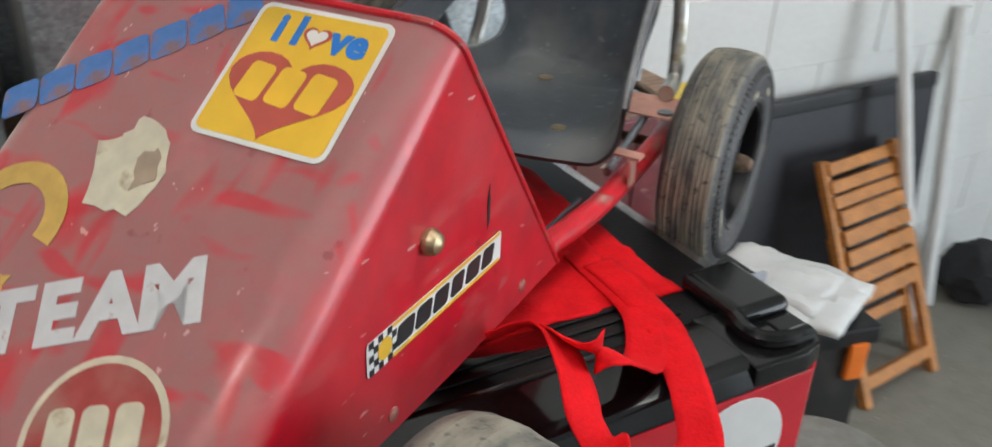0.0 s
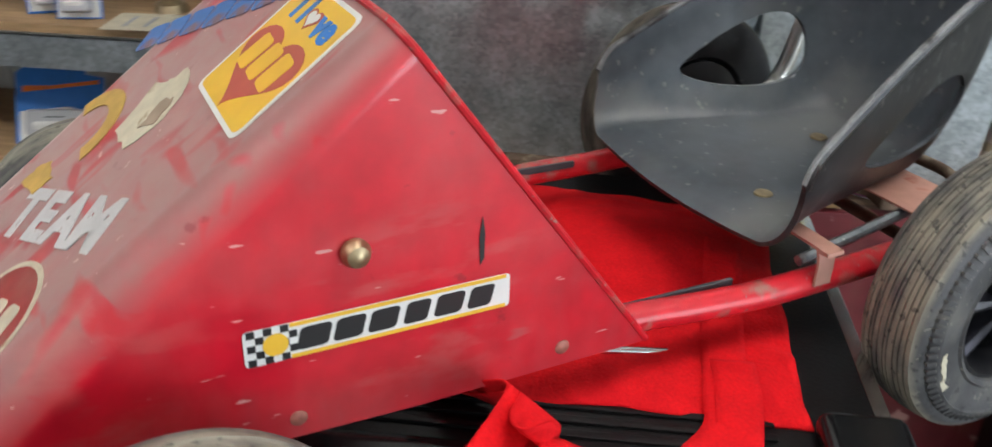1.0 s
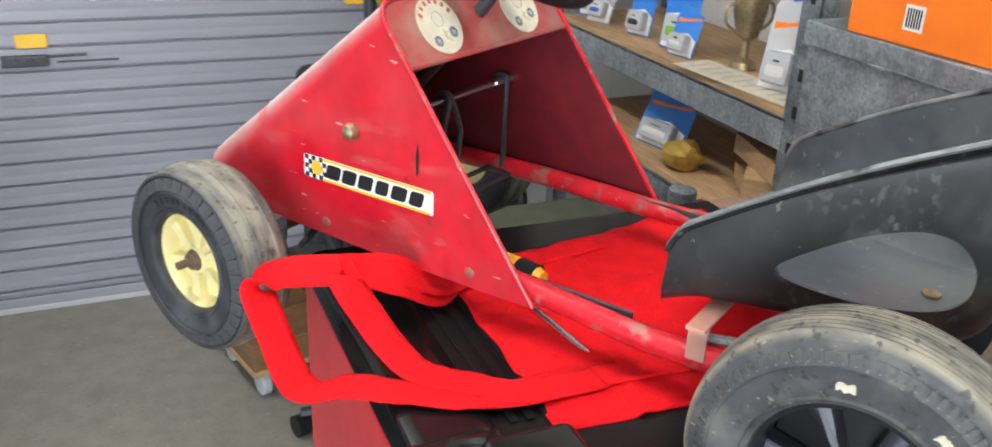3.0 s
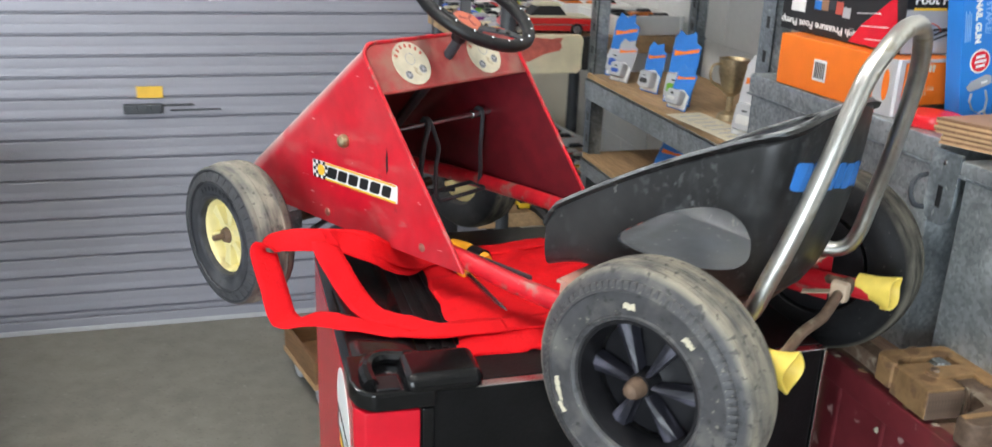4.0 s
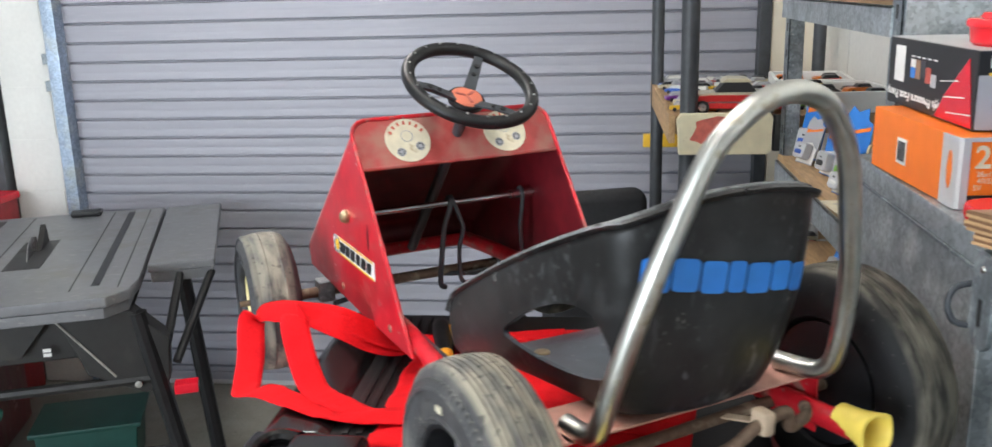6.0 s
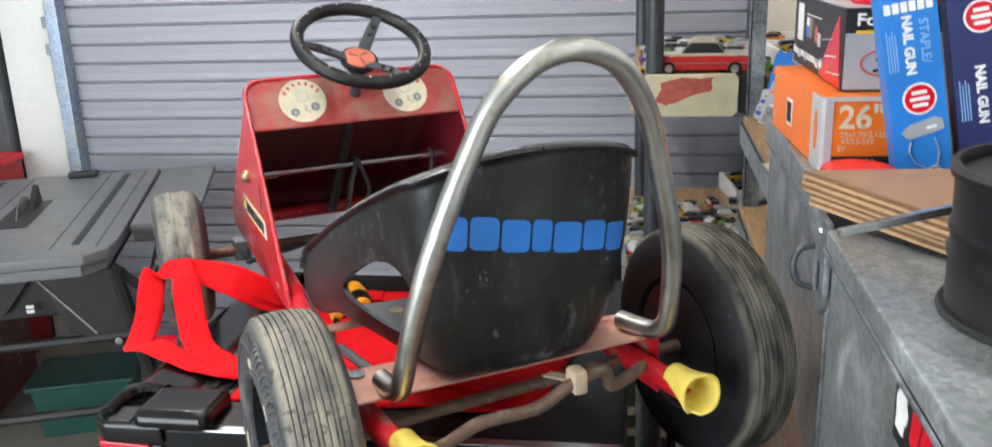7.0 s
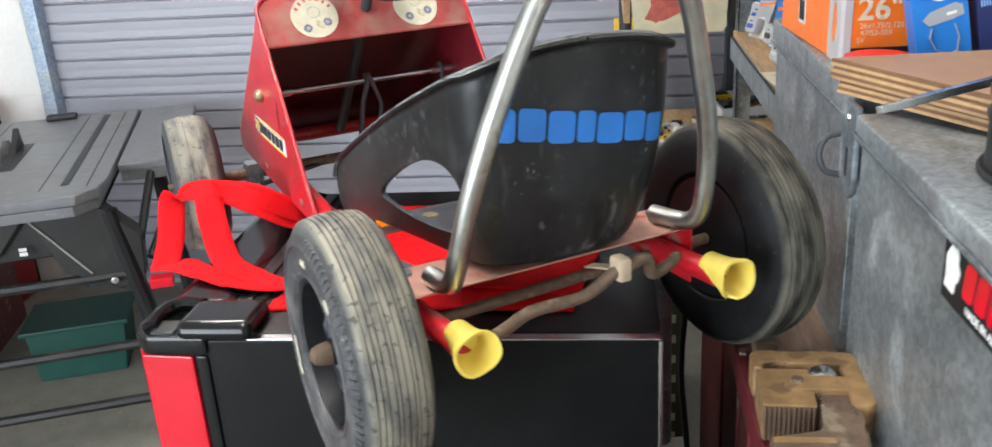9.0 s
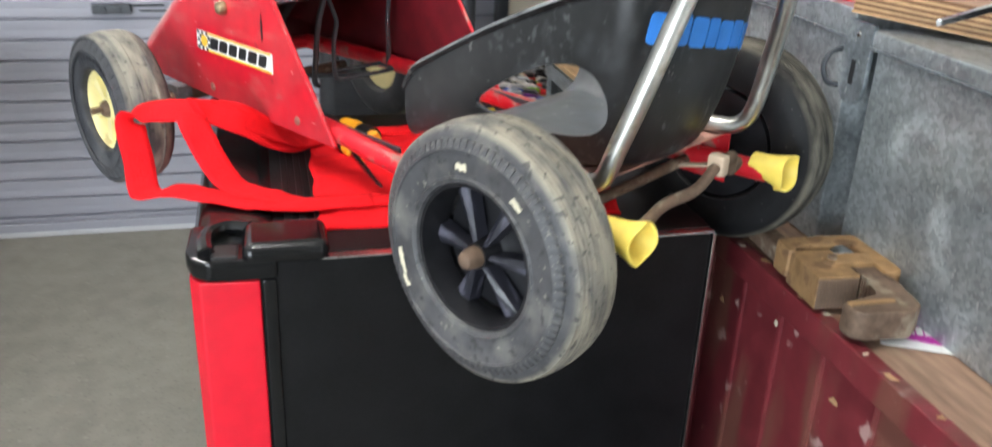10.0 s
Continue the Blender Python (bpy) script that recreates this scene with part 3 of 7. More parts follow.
part("guide", box(-1.375, -1.325, DOOR_Y - 0.06, DOOR_Y + 0.04, 0, 2.5, 0.004), spangle("guide_steel", (0.33, 0.40, 0.50), 0.4), door, "bluish galvanised side guide")
for z in (1.30, 1.20, 0.55):
    part("bracket", box(-1.40, -1.37, DOOR_Y - 0.05, DOOR_Y - 0.03, z - 0.02, z + 0.02, 0.003), GALV_D, door)
part("guide", box(1.185, 1.225, DOOR_Y - 0.06, DOOR_Y + 0.04, 0, 2.5, 0.004), DARKSTEEL, door)
door2 = copy_thing(door, pose(0, 0, 0))
for o in list(door2.children_recursive):
    bpy.data.objects.remove(o)
tagged(door2, "second closed grey steel roller door")
part("curtain", roller_curtain(-4.1, -1.66, 2.5), DOOR, door2, angle=25)
part("guide", box(-1.665, -1.61, DOOR_Y - 0.06, DOOR_Y + 0.04, 0, 2.5, 0.004), DARKSTEEL, door2, "dark steel side guide")
solid("trim", box(1.225, EAST, DOOR_Y - 0.05, DOOR_Y + 0.1, 0, TOP, 0.005), CREAMWALL, "cream painted corner post beside the roller door", "post", "structure")


# ---- the pedal kart ----
from mathutils.bvhtree import BVHTree

kart = thing("pedal_kart", "old red metal pedal kart with a scuffed black bucket seat", "pedal car", pose(0.781, -0.628, 1.102, 0, 0, 32.6))
HW = 0.145
TOPY, TOPZ, NOSEY, NOSEZ = 0.627, 0.253, 0.898, 0.047
LOW = Vector((0.434, -0.008))


def cowl_rings():
    """Profiles from one side's skin over the rounded edge to the flat top: the radius grows from the rear to the nose."""
    top, nose = Vector((TOPY, TOPZ)), Vector((NOSEY, NOSEZ))
    along = (nose - top).normalized()
    inward = Vector((-along.y, along.x))
    if inward.y > 0:
        inward = -inward
    rear = (LOW - top).normalized()
    chain = [top.lerp(nose, k / 8) for k in range(9)]
    chain += [nose + Vector(d) for d in ((0.007, -0.008), (0.011, -0.017), (0.011, -0.029), (0.005, -0.040), (-0.006, -0.047), (-0.03, -0.051))]
    tip = nose + inward * 0.032 - along * 0.012
    rings = []
    for k in range(11):
        a = math.pi / 2 * k / 10
        ring = []
        for i, p in enumerate(chain):
            r = 0.024 + 0.014 * min(1, i / 8)
            if i == 0:
                q = p + rear * (r / abs(rear.dot(inward)))
            elif i < 9:
                q = p + inward * r
            else:
                q = tip.lerp(Vector((NOSEY - 0.03, -0.002)), (i - 8) / 6)
            c = q + (p - q) * math.sin(a)
            ring.append(Vector((-HW + r - r * math.cos(a), c.x, c.y)))
        rings.append(ring)
    return rings


RINGS = cowl_rings()


def cowl_shell():
    b = bmesh.new()
    cols = [[b.verts.new(p) for p in ring] for ring in RINGS] + [[b.verts.new((-p.x, p.y, p.z)) for p in ring] for ring in reversed(RINGS)]
    for A, B in zip(cols, cols[1:]):
        for i in range(len(A) - 1):
            b.faces.new((A[i], A[i + 1], B[i + 1], B[i]))
    for col, s in ((cols[0], -1), (cols[-1], 1)):
        low = [b.verts.new((s * HW, y, z)) for y, z in ((0.62, -0.009), (LOW.x, LOW.y))]
        b.faces.new(col + low if s < 0 else (col + low)[::-1])
    bmesh.ops.remove_doubles(b, verts=b.verts[:], dist=1e-5)
    return b


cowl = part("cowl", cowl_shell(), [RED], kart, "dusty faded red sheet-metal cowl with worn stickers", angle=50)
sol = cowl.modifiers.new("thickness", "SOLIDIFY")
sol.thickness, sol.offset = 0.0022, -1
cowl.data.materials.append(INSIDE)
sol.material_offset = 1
flat = cowl.modifiers.new("flat_normals", "WEIGHTED_NORMAL")
flat.keep_sharp, flat.weight = True, 50
# rolled rim of the rear opening
rim_pts = [(-HW + 0.001, LOW.x, LOW.y + 0.001)] + [tuple(r[0]) for r in RINGS] + [(-r[0].x, r[0].y, r[0].z) for r in reversed(RINGS)] + [(HW - 0.001, LOW.x, LOW.y + 0.001)]
part("rim", tube(rim_pts, 0.0028, 8), RAIL, cowl, "rolled worn edge")

# dash panel with two printed dials
SL = Vector((0, TOPY - 0.588, TOPZ - 0.197)).normalized()
dash_m = facing(Vector((0, 0.607, 0.2215)), (1, 0, 0), SL)
W2 = HW - 0.0025
b = prism([(-W2, -0.034), (W2, -0.034), (W2, 0.012)] + [(W2 - 0.022 + 0.022 * math.cos(radians(a)), 0.012 + 0.022 * math.sin(radians(a))) for a in (22, 45, 68, 90)] + [(-W2 + 0.022 - 0.022 * math.cos(radians(a)), 0.012 + 0.022 * math.sin(radians(a))) for a in (90, 68, 45, 22)] + [(-W2, 0.012)], "z", 0, 0.002)
dash = part("dash_panel", b, DASH, kart, "dusty faded red dash panel", dash_m)
part("lip", tube([(-HW + 0.003, -0.033, 0.001), (HW - 0.003, -0.033, 0.001)], 0.003, 8), DASH, dash)
for sx in (-1, 1):
    d = part("dial", disc(0.0315, 0.0008, 32, at=(0, 0, 0)), OFFWHITE, dash, "round cream printed dial", pose(sx * 0.0715, 0.002, 0.0022))
    part("ring", lathe([(0.0008, 0.0075), (0.0014, 0.0080), (0.0008, 0.0085)], 24, "z", True), GREYCARD, d, m=pose(0.0, 0.006, 0))
    for gx, gy in ((-0.013, -0.0165), (0.015, -0.0105)):
        part("gauge", disc(0.0062, 0.0005, 18, at=(0, 0, 0)), GREYCARD, d, m=pose(gx, gy, 0.0008))
        for k in range(8):
            a = math.pi / 4 * k
            b = plate(0.0012, 0.0032, 0.0003)
            bmesh.ops.transform(b, matrix=pose(0.0042 * math.cos(a), 0.0042 * math.sin(a), 0.0013, 0, 0, math.degrees(a) - 60), verts=b.verts)
            bmesh.ops.translate(b, verts=b.verts, vec=(gx, gy, 0))
            part("gauge_mark", b, SAWBODY, d)
    b = bmesh.new()
    for k in range(7):
        a = radians(150 - 20 * k)
        bb = plate(0.0034, 0.0050, 0.0005)
        bmesh.ops.transform(bb, matrix=pose(0.0255 * math.cos(a), 0.0255 * math.sin(a), 0.0008, 0, 0, math.degrees(a) - 90), verts=bb.verts)
        me = bpy.data.meshes.new("bar")
        bb.to_mesh(me)
        bb.free()
        b.from_mesh(me)
        bpy.data.meshes.remove(me)
    part("marking", b, STICKR, d)

# steering wheel
wm = facing((0.003, 0.564, 0.2965), (1, 0.03, -0.06), Vector((0.04, 0.866, 0.5)))
wheel = part("steering_wheel", tube([(0.083 * math.cos(a), 0.083 * math.sin(a), 0) for a in [2 * math.pi * k / 48 for k in range(48)]], 0.0088, 12, True), BLACK, kart, "black plastic three-spoke steering wheel", wm)
for a in (58, 178, 298):
    sp_m = pose(0, 0, 0, 0, 0, a)
    b = prism([(0.016, -0.0085), (0.052, -0.0072), (0.080, -0.0060), (0.080, 0.0060), (0.052, 0.0072), (0.016, 0.0085)], "z", -0.0016, 0.0016, 0.0006)
    for v in b.verts:
        v.co.z -= 0.021 * (1 - max(0.0, min(1.0, (v.co.x - 0.016) / 0.060))) ** 1.3
    sp_ = part("spoke", b, DARKSTEEL, wheel, "flat dark steel spoke", sp_m)
    for x, r in ((0.042, 0.0030), (0.056, 0.0036)):
        dz = -0.021 * (1 - (x - 0.016) / 0.060) ** 1.3
        part("spoke_hole", lathe([(-0.0022, 0.0), (-0.0022, r), (0.0022, r), (0.0022, 0.0)], 14, "z"), INK, sp_, m=pose(x, 0, dz))
boss = part("boss", lathe([(-0.052, 0.010), (-0.034, 0.015), (-0.029, 0.024), (-0.023, 0.0255), (-0.0205, 0.024), (-0.0205, 0.0)], 32, "z"), BLACK, wheel)
part("badge", lathe([(-0.0205, 0.0215), (-0.0185, 0.020), (-0.0182, 0.0)], 32, "z"), material("coral_badge", (0.62, 0.17, 0.10), 0.35), boss, "round coral badge")
for a in (35, 155, 275):
    part("badge_mark", prism([(0.002, -0.0012), (0.015, -0.0022), (0.015, 0.0022), (0.002, 0.0012)], "z", -0.0186, -0.0176), DASH, boss, m=pose(0, 0, 0, 0, 0, a))
for k in range(20):
    a = 2 * math.pi * (k + 0.5) / 20
    part("stud", lathe([(0.0, 0.0022), (0.0012, 0.0018), (0.0016, 0.0)], 8, "z"), STEEL, wheel, m=pose(0.083 * math.cos(a), 0.083 * math.sin(a), 0.0082))
part("column", tube([(0.002, 0.585, 0.258), (0.0, 0.64, 0.19), (0.0, 0.80, 0.02)], 0.0075, 12), DARKSTEEL, kart, "dark steering column")

# cross rod through the cowl, with cap nuts, and the hanging pedals
rod = part("cross_rod", tube([(-HW, 0.658, 0.120), (HW, 0.658, 0.120)], 0.0042, 10), STEEL, kart, "dull steel cross rod")
for sx in (-1, 1):
    part("sleeve", tube([(sx * 0.105, 0.658, 0.120), (sx * 0.142, 0.658, 0.120)], 0.0065, 10), STEEL, rod)
    part("cap_nut", lathe([(0, 0.009), (0.004, 0.0095), (0.009, 0.007), (0.011, 0.003), (0.0115, 0)], 20, "x"), BRASS, rod, "domed brass-coloured cap nut", pose(sx * HW, 0.658, 0.120, 0, 0, 0 if sx > 0 else 180))
XA, XB = 0.010, 0.122
b = tube(smooth_path([(XA, 0.667, 0.122), (XA, 0.660, 0.128), (XA, 0.651, 0.122), (XA + 0.008, 0.647, 0.098), (XA + 0.011, 0.645, 0.082), (XA + 0.003, 0.642, 0.055), (XA + 0.002, 0.640, 0.016), (XA + 0.006, 0.638, 0.006), (XA + 0.016, 0.637, 0.004), (XB - 0.016, 0.637, 0.004), (XB - 0.005, 0.642, 0.005), (XB - 0.004, 0.660, 0.007), (XB - 0.016, 0.668, 0.007), (XA + 0.02, 0.668, 0.007)], 5), 0.0033, 8)
part("pedal", b, DARKSTEEL, kart, "bent black wire pedal")
b = tube(smooth_path([(XA - 0.003, 0.667, 0.120), (XA - 0.003, 0.660, 0.127), (XA - 0.004, 0.652, 0.118), (XA - 0.016, 0.650, 0.085), (XA - 0.022, 0.650, 0.040), (XA - 0.024, 0.652, 0.004), (XA - 0.016, 0.655, -0.004)], 5), 0.0042, 8)
part("pedal_link", b, DARKSTEEL, kart, "dark bent steel pedal link")
b = tube(smooth_path([(XB, 0.667, 0.122), (XB, 0.660, 0.128), (XB, 0.651, 0.122), (XB - 0.004, 0.648, 0.095), (XB - 0.007, 0.647, 0.070), (XB - 0.003, 0.649, 0.030), (XB - 0.003, 0.652, 0.006)], 5), 0.0033, 8)
part("pedal", b, DARKSTEEL, kart, "bent black wire pedal")
for sx in (-1, 1):
    part("link_bar", prism([(0.34, 0.006), (0.66, 0.012), (0.66, 0.019), (0.34, 0.013)], "x", sx * 0.1255 - 0.0018, sx * 0.1255 + 0.0018, 0.0006), DARKSTEEL, kart, "flat dark steel drive link")

# frame
for sx in (-1, 1):
    part("rail", tube(smooth_path([(0.142 if sx > 0 else -0.131, 0.034, 0.008), (sx * 0.138, 0.15, 0.004), (sx * 0.139, 0.30, 0.0), (sx * 0.1355, 0.38, 0.002), (sx * 0.1300, 0.44, 0.004), (sx * 0.1295, 0.55, 0.008), (sx * 0.125, 0.72, 0.010), (sx * 0.11, 0.84, 0.010)], 5), 0.0118, 16), RAIL, kart, "red tubular side rail with chipped paint")
part("front_crossbar", tube([(-0.115, 0.84, 0.010), (0.115, 0.84, 0.010)], 0.0105, 12), RAIL, kart)
axf = part("front_axle", tube([(-0.20, 0.783, -0.022), (0.20, 0.783, -0.022)], 0.008, 12), RUST, kart, "greasy steel front axle")
for sx in (-1, 1):
    part("axle_block", box(sx * 0.15 - 0.012, sx * 0.15 + 0.012, 0.768, 0.798, -0.036, -0.004, 0.003), GALV_D, axf)
    part("tie_rod", tube([(0, 0.80, -0.025), (sx * 0.15, 0.735, -0.028)], 0.004, 8), DARKSTEEL, kart)
    for y, z in ((0.508, 0.007), (0.70, 0.008)):
        part("rivet", lathe([(0, 0.0062), (0.0012, 0.0055), (0.0022, 0.003), (0.0024, 0)], 16, "x"), material("chipped_rivet", (0.34, 0.12, 0.09), 0.5, 0.2, 0.3, 200), cowl, m=pose(sx * (HW - 0.0005), y, z, 0, 0, 0 if sx > 0 else 180))


# wheels
def tyre_profile(R, r0, x0, x1, grooves, depth):
    """Cross-section of a ribbed tyre from the outer bead round the tread to the inner bead."""
    w = x1 - x0
    g = R - r0
    p = [(x0 + 0.010, r0), (x0 + 0.003, r0 + 0.003), (x0 + 0.001, r0 + 0.007), (x0 + 0.0028, r0 + 0.009), (x0 + 0.0018, r0 + 0.3 * g), (x0 + 0.0012, r0 + 0.56 * g), (x0 - 0.0006, r0 + 0.58 * g), (x0 - 0.0004, r0 + 0.61 * g), (x0 + 0.003, R - 0.016), (x0 + 0.0055, R - 0.0145), (x0 + 0.006, R - 0.010), (x0 + 0.0085, R - 0.0065)]
    a, c = x0 + 0.0105, x1 - 0.0105
    n = grooves + 1
    step = (c - a) / n
    rr = random.Random(grooves)
    cuts = [a + (k + (rr.uniform(-0.16, 0.16) if 0 < k < n else 0)) * step for k in range(n + 1)]
    for k in range(n):
        s, e = cuts[k], cuts[k + 1]
        crown = lambda x: R - 0.0062 * ((2 * (x - (x0 + x1) / 2) / w) ** 2)
        p += [(s + 0.08 * step, crown(s)), (e - 0.22 * step, crown(e))]
        if k < n - 1:
            p += [(e - 0.14 * step, crown(e) - depth), (e, crown(e) - depth)]
    q = [(x1 - 0.0085, R - 0.0065), (x1 - 0.006, R - 0.010), (x1 - 0.003, R - 0.016), (x1, r0 + 0.55 * (R - r0)), (x1 - 0.001, r0 + 0.3 * (R - r0)), (x1 - 0.004, r0 + 0.004), (x1 - 0.010, r0)]
    return p + q


def lug_mesh(name, x0, x1, half, r0, r1, mat, lean, taper=0.35):
    """One small block on a tyre's shoulder."""
    b = box(x0, x1, -half, half, r0, r1)
    for v in b.verts:
        v.co.x += max(0, v.co.z - r0) * lean
        v.co.y *= 1 - taper * (v.co.z - r0) / (r1 - r0)
    return finish(name, b, mat, smooth=False)


REAR_LUG = lug_mesh("shoulder_lug", -0.0366, -0.030, 0.0024, 0.1035, 0.1105, TYRE, 0.45)
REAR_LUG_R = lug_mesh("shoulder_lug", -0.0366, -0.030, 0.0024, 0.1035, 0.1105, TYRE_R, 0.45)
FRONT_LUG = lug_mesh("shoulder_lug", -0.0353, -0.022, 0.0070, 0.0795, 0.0920, TYRE_F, 0.34, -0.10)


def rear_wheel(parent, m, rubber, lug):
    """Local x: outward is minus."""
    w = part("rear_wheel", lathe([(-0.024, 0.0), (-0.024, 0.012), (-0.004, 0.015), (0.002, 0.030), (0.006, 0.062), (0.03, 0.066), (0.03, 0.0)], 40, "x"), HUB, parent, "black plastic rear wheel", m)
    ty = part("tyre", lathe(tyre_profile(0.1245, 0.068, -0.036, 0.036, 9, 0.0022), 72, "x", True), rubber, w, "ribbed black rubber tyre with a dusty worn tread", angle=28)
    for k in range(84):
        o = new("shoulder_lug", lug)
        o.parent, o.matrix_basis = w, pose(0, 0, 0, 360 * k / 84, 0, 0)
    part("rim_ring", lathe([(-0.026, 0.070), (-0.030, 0.0695), (-0.030, 0.066), (-0.012, 0.063), (0.0, 0.063), (0.0, 0.068)], 48, "x", True), HUB, w)
    for k in range(6):
        b = bmesh.new()
        sec = []
        for r, hw, x0, x1 in ((0.011, 0.0026, -0.022, -0.004), (0.036, 0.0062, -0.017, -0.001), (0.0635, 0.0110, -0.012, 0.004)):
            sec.append([b.verts.new((x, y, r)) for x, y in ((x1, -hw), (x0 + 0.003, -hw * 0.82), (x0, 0.0), (x0 + 0.003, hw * 0.82), (x1, hw))])
        for A, B in zip(sec, sec[1:]):
            for q in range(5):
                b.faces.new((A[q], A[(q + 1) % 5], B[(q + 1) % 5], B[q]))
        part("spoke", b, SPOKE, w, "ridged glossy black spoke with scuffs and painted sky reflection", m=pose(0, 0, 0, 60 * k + 28, 0, 0), smooth=False)
    part("hub_cap", lathe([(-0.042, 0.0), (-0.0415, 0.004), (-0.0395, 0.0075), (-0.034, 0.0098), (-0.028, 0.0105), (-0.022, 0.0105)], 24, "x"), RUST, w, "domed rusty axle cap")
    return w


rwl = rear_wheel(kart, pose(-0.2015, 0.120, -0.009), TYRE, REAR_LUG)
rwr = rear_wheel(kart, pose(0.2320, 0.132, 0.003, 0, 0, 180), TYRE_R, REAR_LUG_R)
for a, r, l in ((98, 0.086, 0.013), (52, 0.088, 0.013), (200, 0.094, 0.026), (212, 0.097, 0.012)):
    rr = random.Random(a)
    hi = [(l * (k / 7 - 0.5) * 2 / 2, 0.0035 * rr.uniform(0.5, 1.2)) for k in range(8)]
    lo = [(x, -0.0035 * rr.uniform(0.4, 1.2)) for x, _ in reversed(hi)]
    c, s = math.cos(radians(a)), math.sin(radians(a))
    part("paint_chip", prism([(x, y - x * x / (2 * r)) for x, y in hi + lo], "z", 0, 0.0010), OFFWHITE, rwl, "flaking cream paint patch", facing((-0.0354, -c * r, s * r), (0, s, c), (0, -c, s)))


def front_wheel(parent, m):
    w = part("front_wheel", lathe([(-0.020, 0.0), (-0.020, 0.014), (-0.010, 0.018), (-0.006, 0.046), (-0.018, 0.048), (-0.024, 0.052), (-0.018, 0.055), (0.02, 0.055), (0.02, 0.0)], 40, "x"), CREAM, parent, "cream plastic front wheel", m)
    part("tyre", lathe(tyre_profile(0.102, 0.052, -0.034, 0.036, 2, 0.0006), 64, "x", True), TYRE_F, w, "worn grey front tyre with block shoulders", angle=28)
    part("shoulder_rib", lathe([(-0.027, 0.0925), (-0.0312, 0.0932), (-0.0320, 0.0950), (-0.0308, 0.0972), (-0.0275, 0.0988), (-0.022, 0.0990)], 64, "x", True), TYRE_F, w, "dark stepped shoulder rib")
    part("sidewall_ring", lathe([(-0.0340, 0.0765), (-0.0358, 0.0772), (-0.0360, 0.0785), (-0.0340, 0.0792)], 64, "x", True), TYRE_F, w)
    for k in range(9):
        part("raised_mark", plate(0.0052 if k != 4 else 0.004, 0.0066, 0.0012, 0.001), TYRE_F, w, "raised moulded mark", pose(0, 0, 0, -34 + 8.5 * k, 0, 0) @ facing((-0.0332, 0, 0.0685), (0, -1, 0), (0, 0, 1)))
    for k in range(34):
        o = new("shoulder_lug", FRONT_LUG)
        o.parent, o.matrix_basis = w, pose(0, 0, 0, 360 * k / 34, 0, 0)
    for k in range(6):
        b = prism([(-0.0045, 0.014), (0.0045, 0.014), (0.008, 0.047), (-0.008, 0.047)], "x", -0.018, -0.006, 0.0015)
        part("spoke", b, CREAM, w, m=pose(0, 0, 0, 60 * k + 10, 0, 0))
    part("hub_washer", lathe([(-0.026, 0.0), (-0.026, 0.009), (-0.020, 0.012), (-0.018, 0.012)], 20, "x"), RUST, w, "rusty hub washer")
    part("axle_end", tube([(-0.022, 0, 0), (-0.041, 0, 0)], 0.0045, 10), RUST, w)
    return w


fwl = front_wheel(kart, pose(-0.236, 0.783, -0.022, 0, 0, -3))
fwr = front_wheel(kart, pose(0.236, 0.783, -0.022, 0, 0, 177))
part("axle", tube([(-0.215, 0.12, -0.009), (0.245, 0.132, 0.003)], 0.0062, 12), RUST, kart, "rusty rear axle")
crank = smooth_path([(-0.135, 0.10, -0.004), (-0.115, 0.045, 0.004), (-0.097, 0.032, 0.013), (-0.066, 0.03, 0.026), (-0.013, 0.03, 0.027), (0.017, 0.03, 0.041), (0.029, 0.03, 0.044), (0.048, 0.031, 0.048), (0.058, 0.033, 0.044), (0.063, 0.036, 0.030), (0.073, 0.04, 0.026), (0.092, 0.045, 0.029), (0.125, 0.08, 0.016)], 5)
cr = part("crank", tube(crank, 0.0058, 12), RUST, kart, "bent rusty crank rod")
TAN = material("tan_plastic", (0.55, 0.42, 0.30), 0.5)
part("clip", box(0.020, 0.034, 0.021, 0.041, 0.033, 0.056, 0.004), TAN, cr, "tan plastic clip")
part("clip_strip", prism([(-0.006, 0.0), (0.006, 0.0), (0.006, 0.030), (-0.006, 0.030)], "z", 0, 0.0014), TAN, cr, m=pose(0.024, 0.040, 0.042, -12, 0, 15))


# seat
def half_path(wf, wb, yf, yb, r, n1, n2, n3):
    pts = []
    for k in range(n1):
        t = k / n1
        pts.append((-(wf + (wb - wf) * t), yf + (yb + r - yf) * t))
    for k in range(n2):
        a = math.pi / 2 * k / n2
        pts.append((-wb + r - r * math.cos(a), yb + r - r * math.sin(a)))
    for k in range(n3 + 1):
        pts.append(((-wb + r) * (1 - k / n3), yb - 0.006 * math.sin(math.pi / 2 * k / n3)))
    return pts


HOLE = [(0.221, 0.096), (0.204, 0.112), (0.165, 0.136), (0.128, 0.149), (0.103, 0.147), (0.088, 0.133), (0.083, 0.115), (0.087, 0.096), (0.104, 0.082), (0.137, 0.076), (0.177, 0.078), (0.209, 0.086)]


RIM_L, RIM_R = [], []


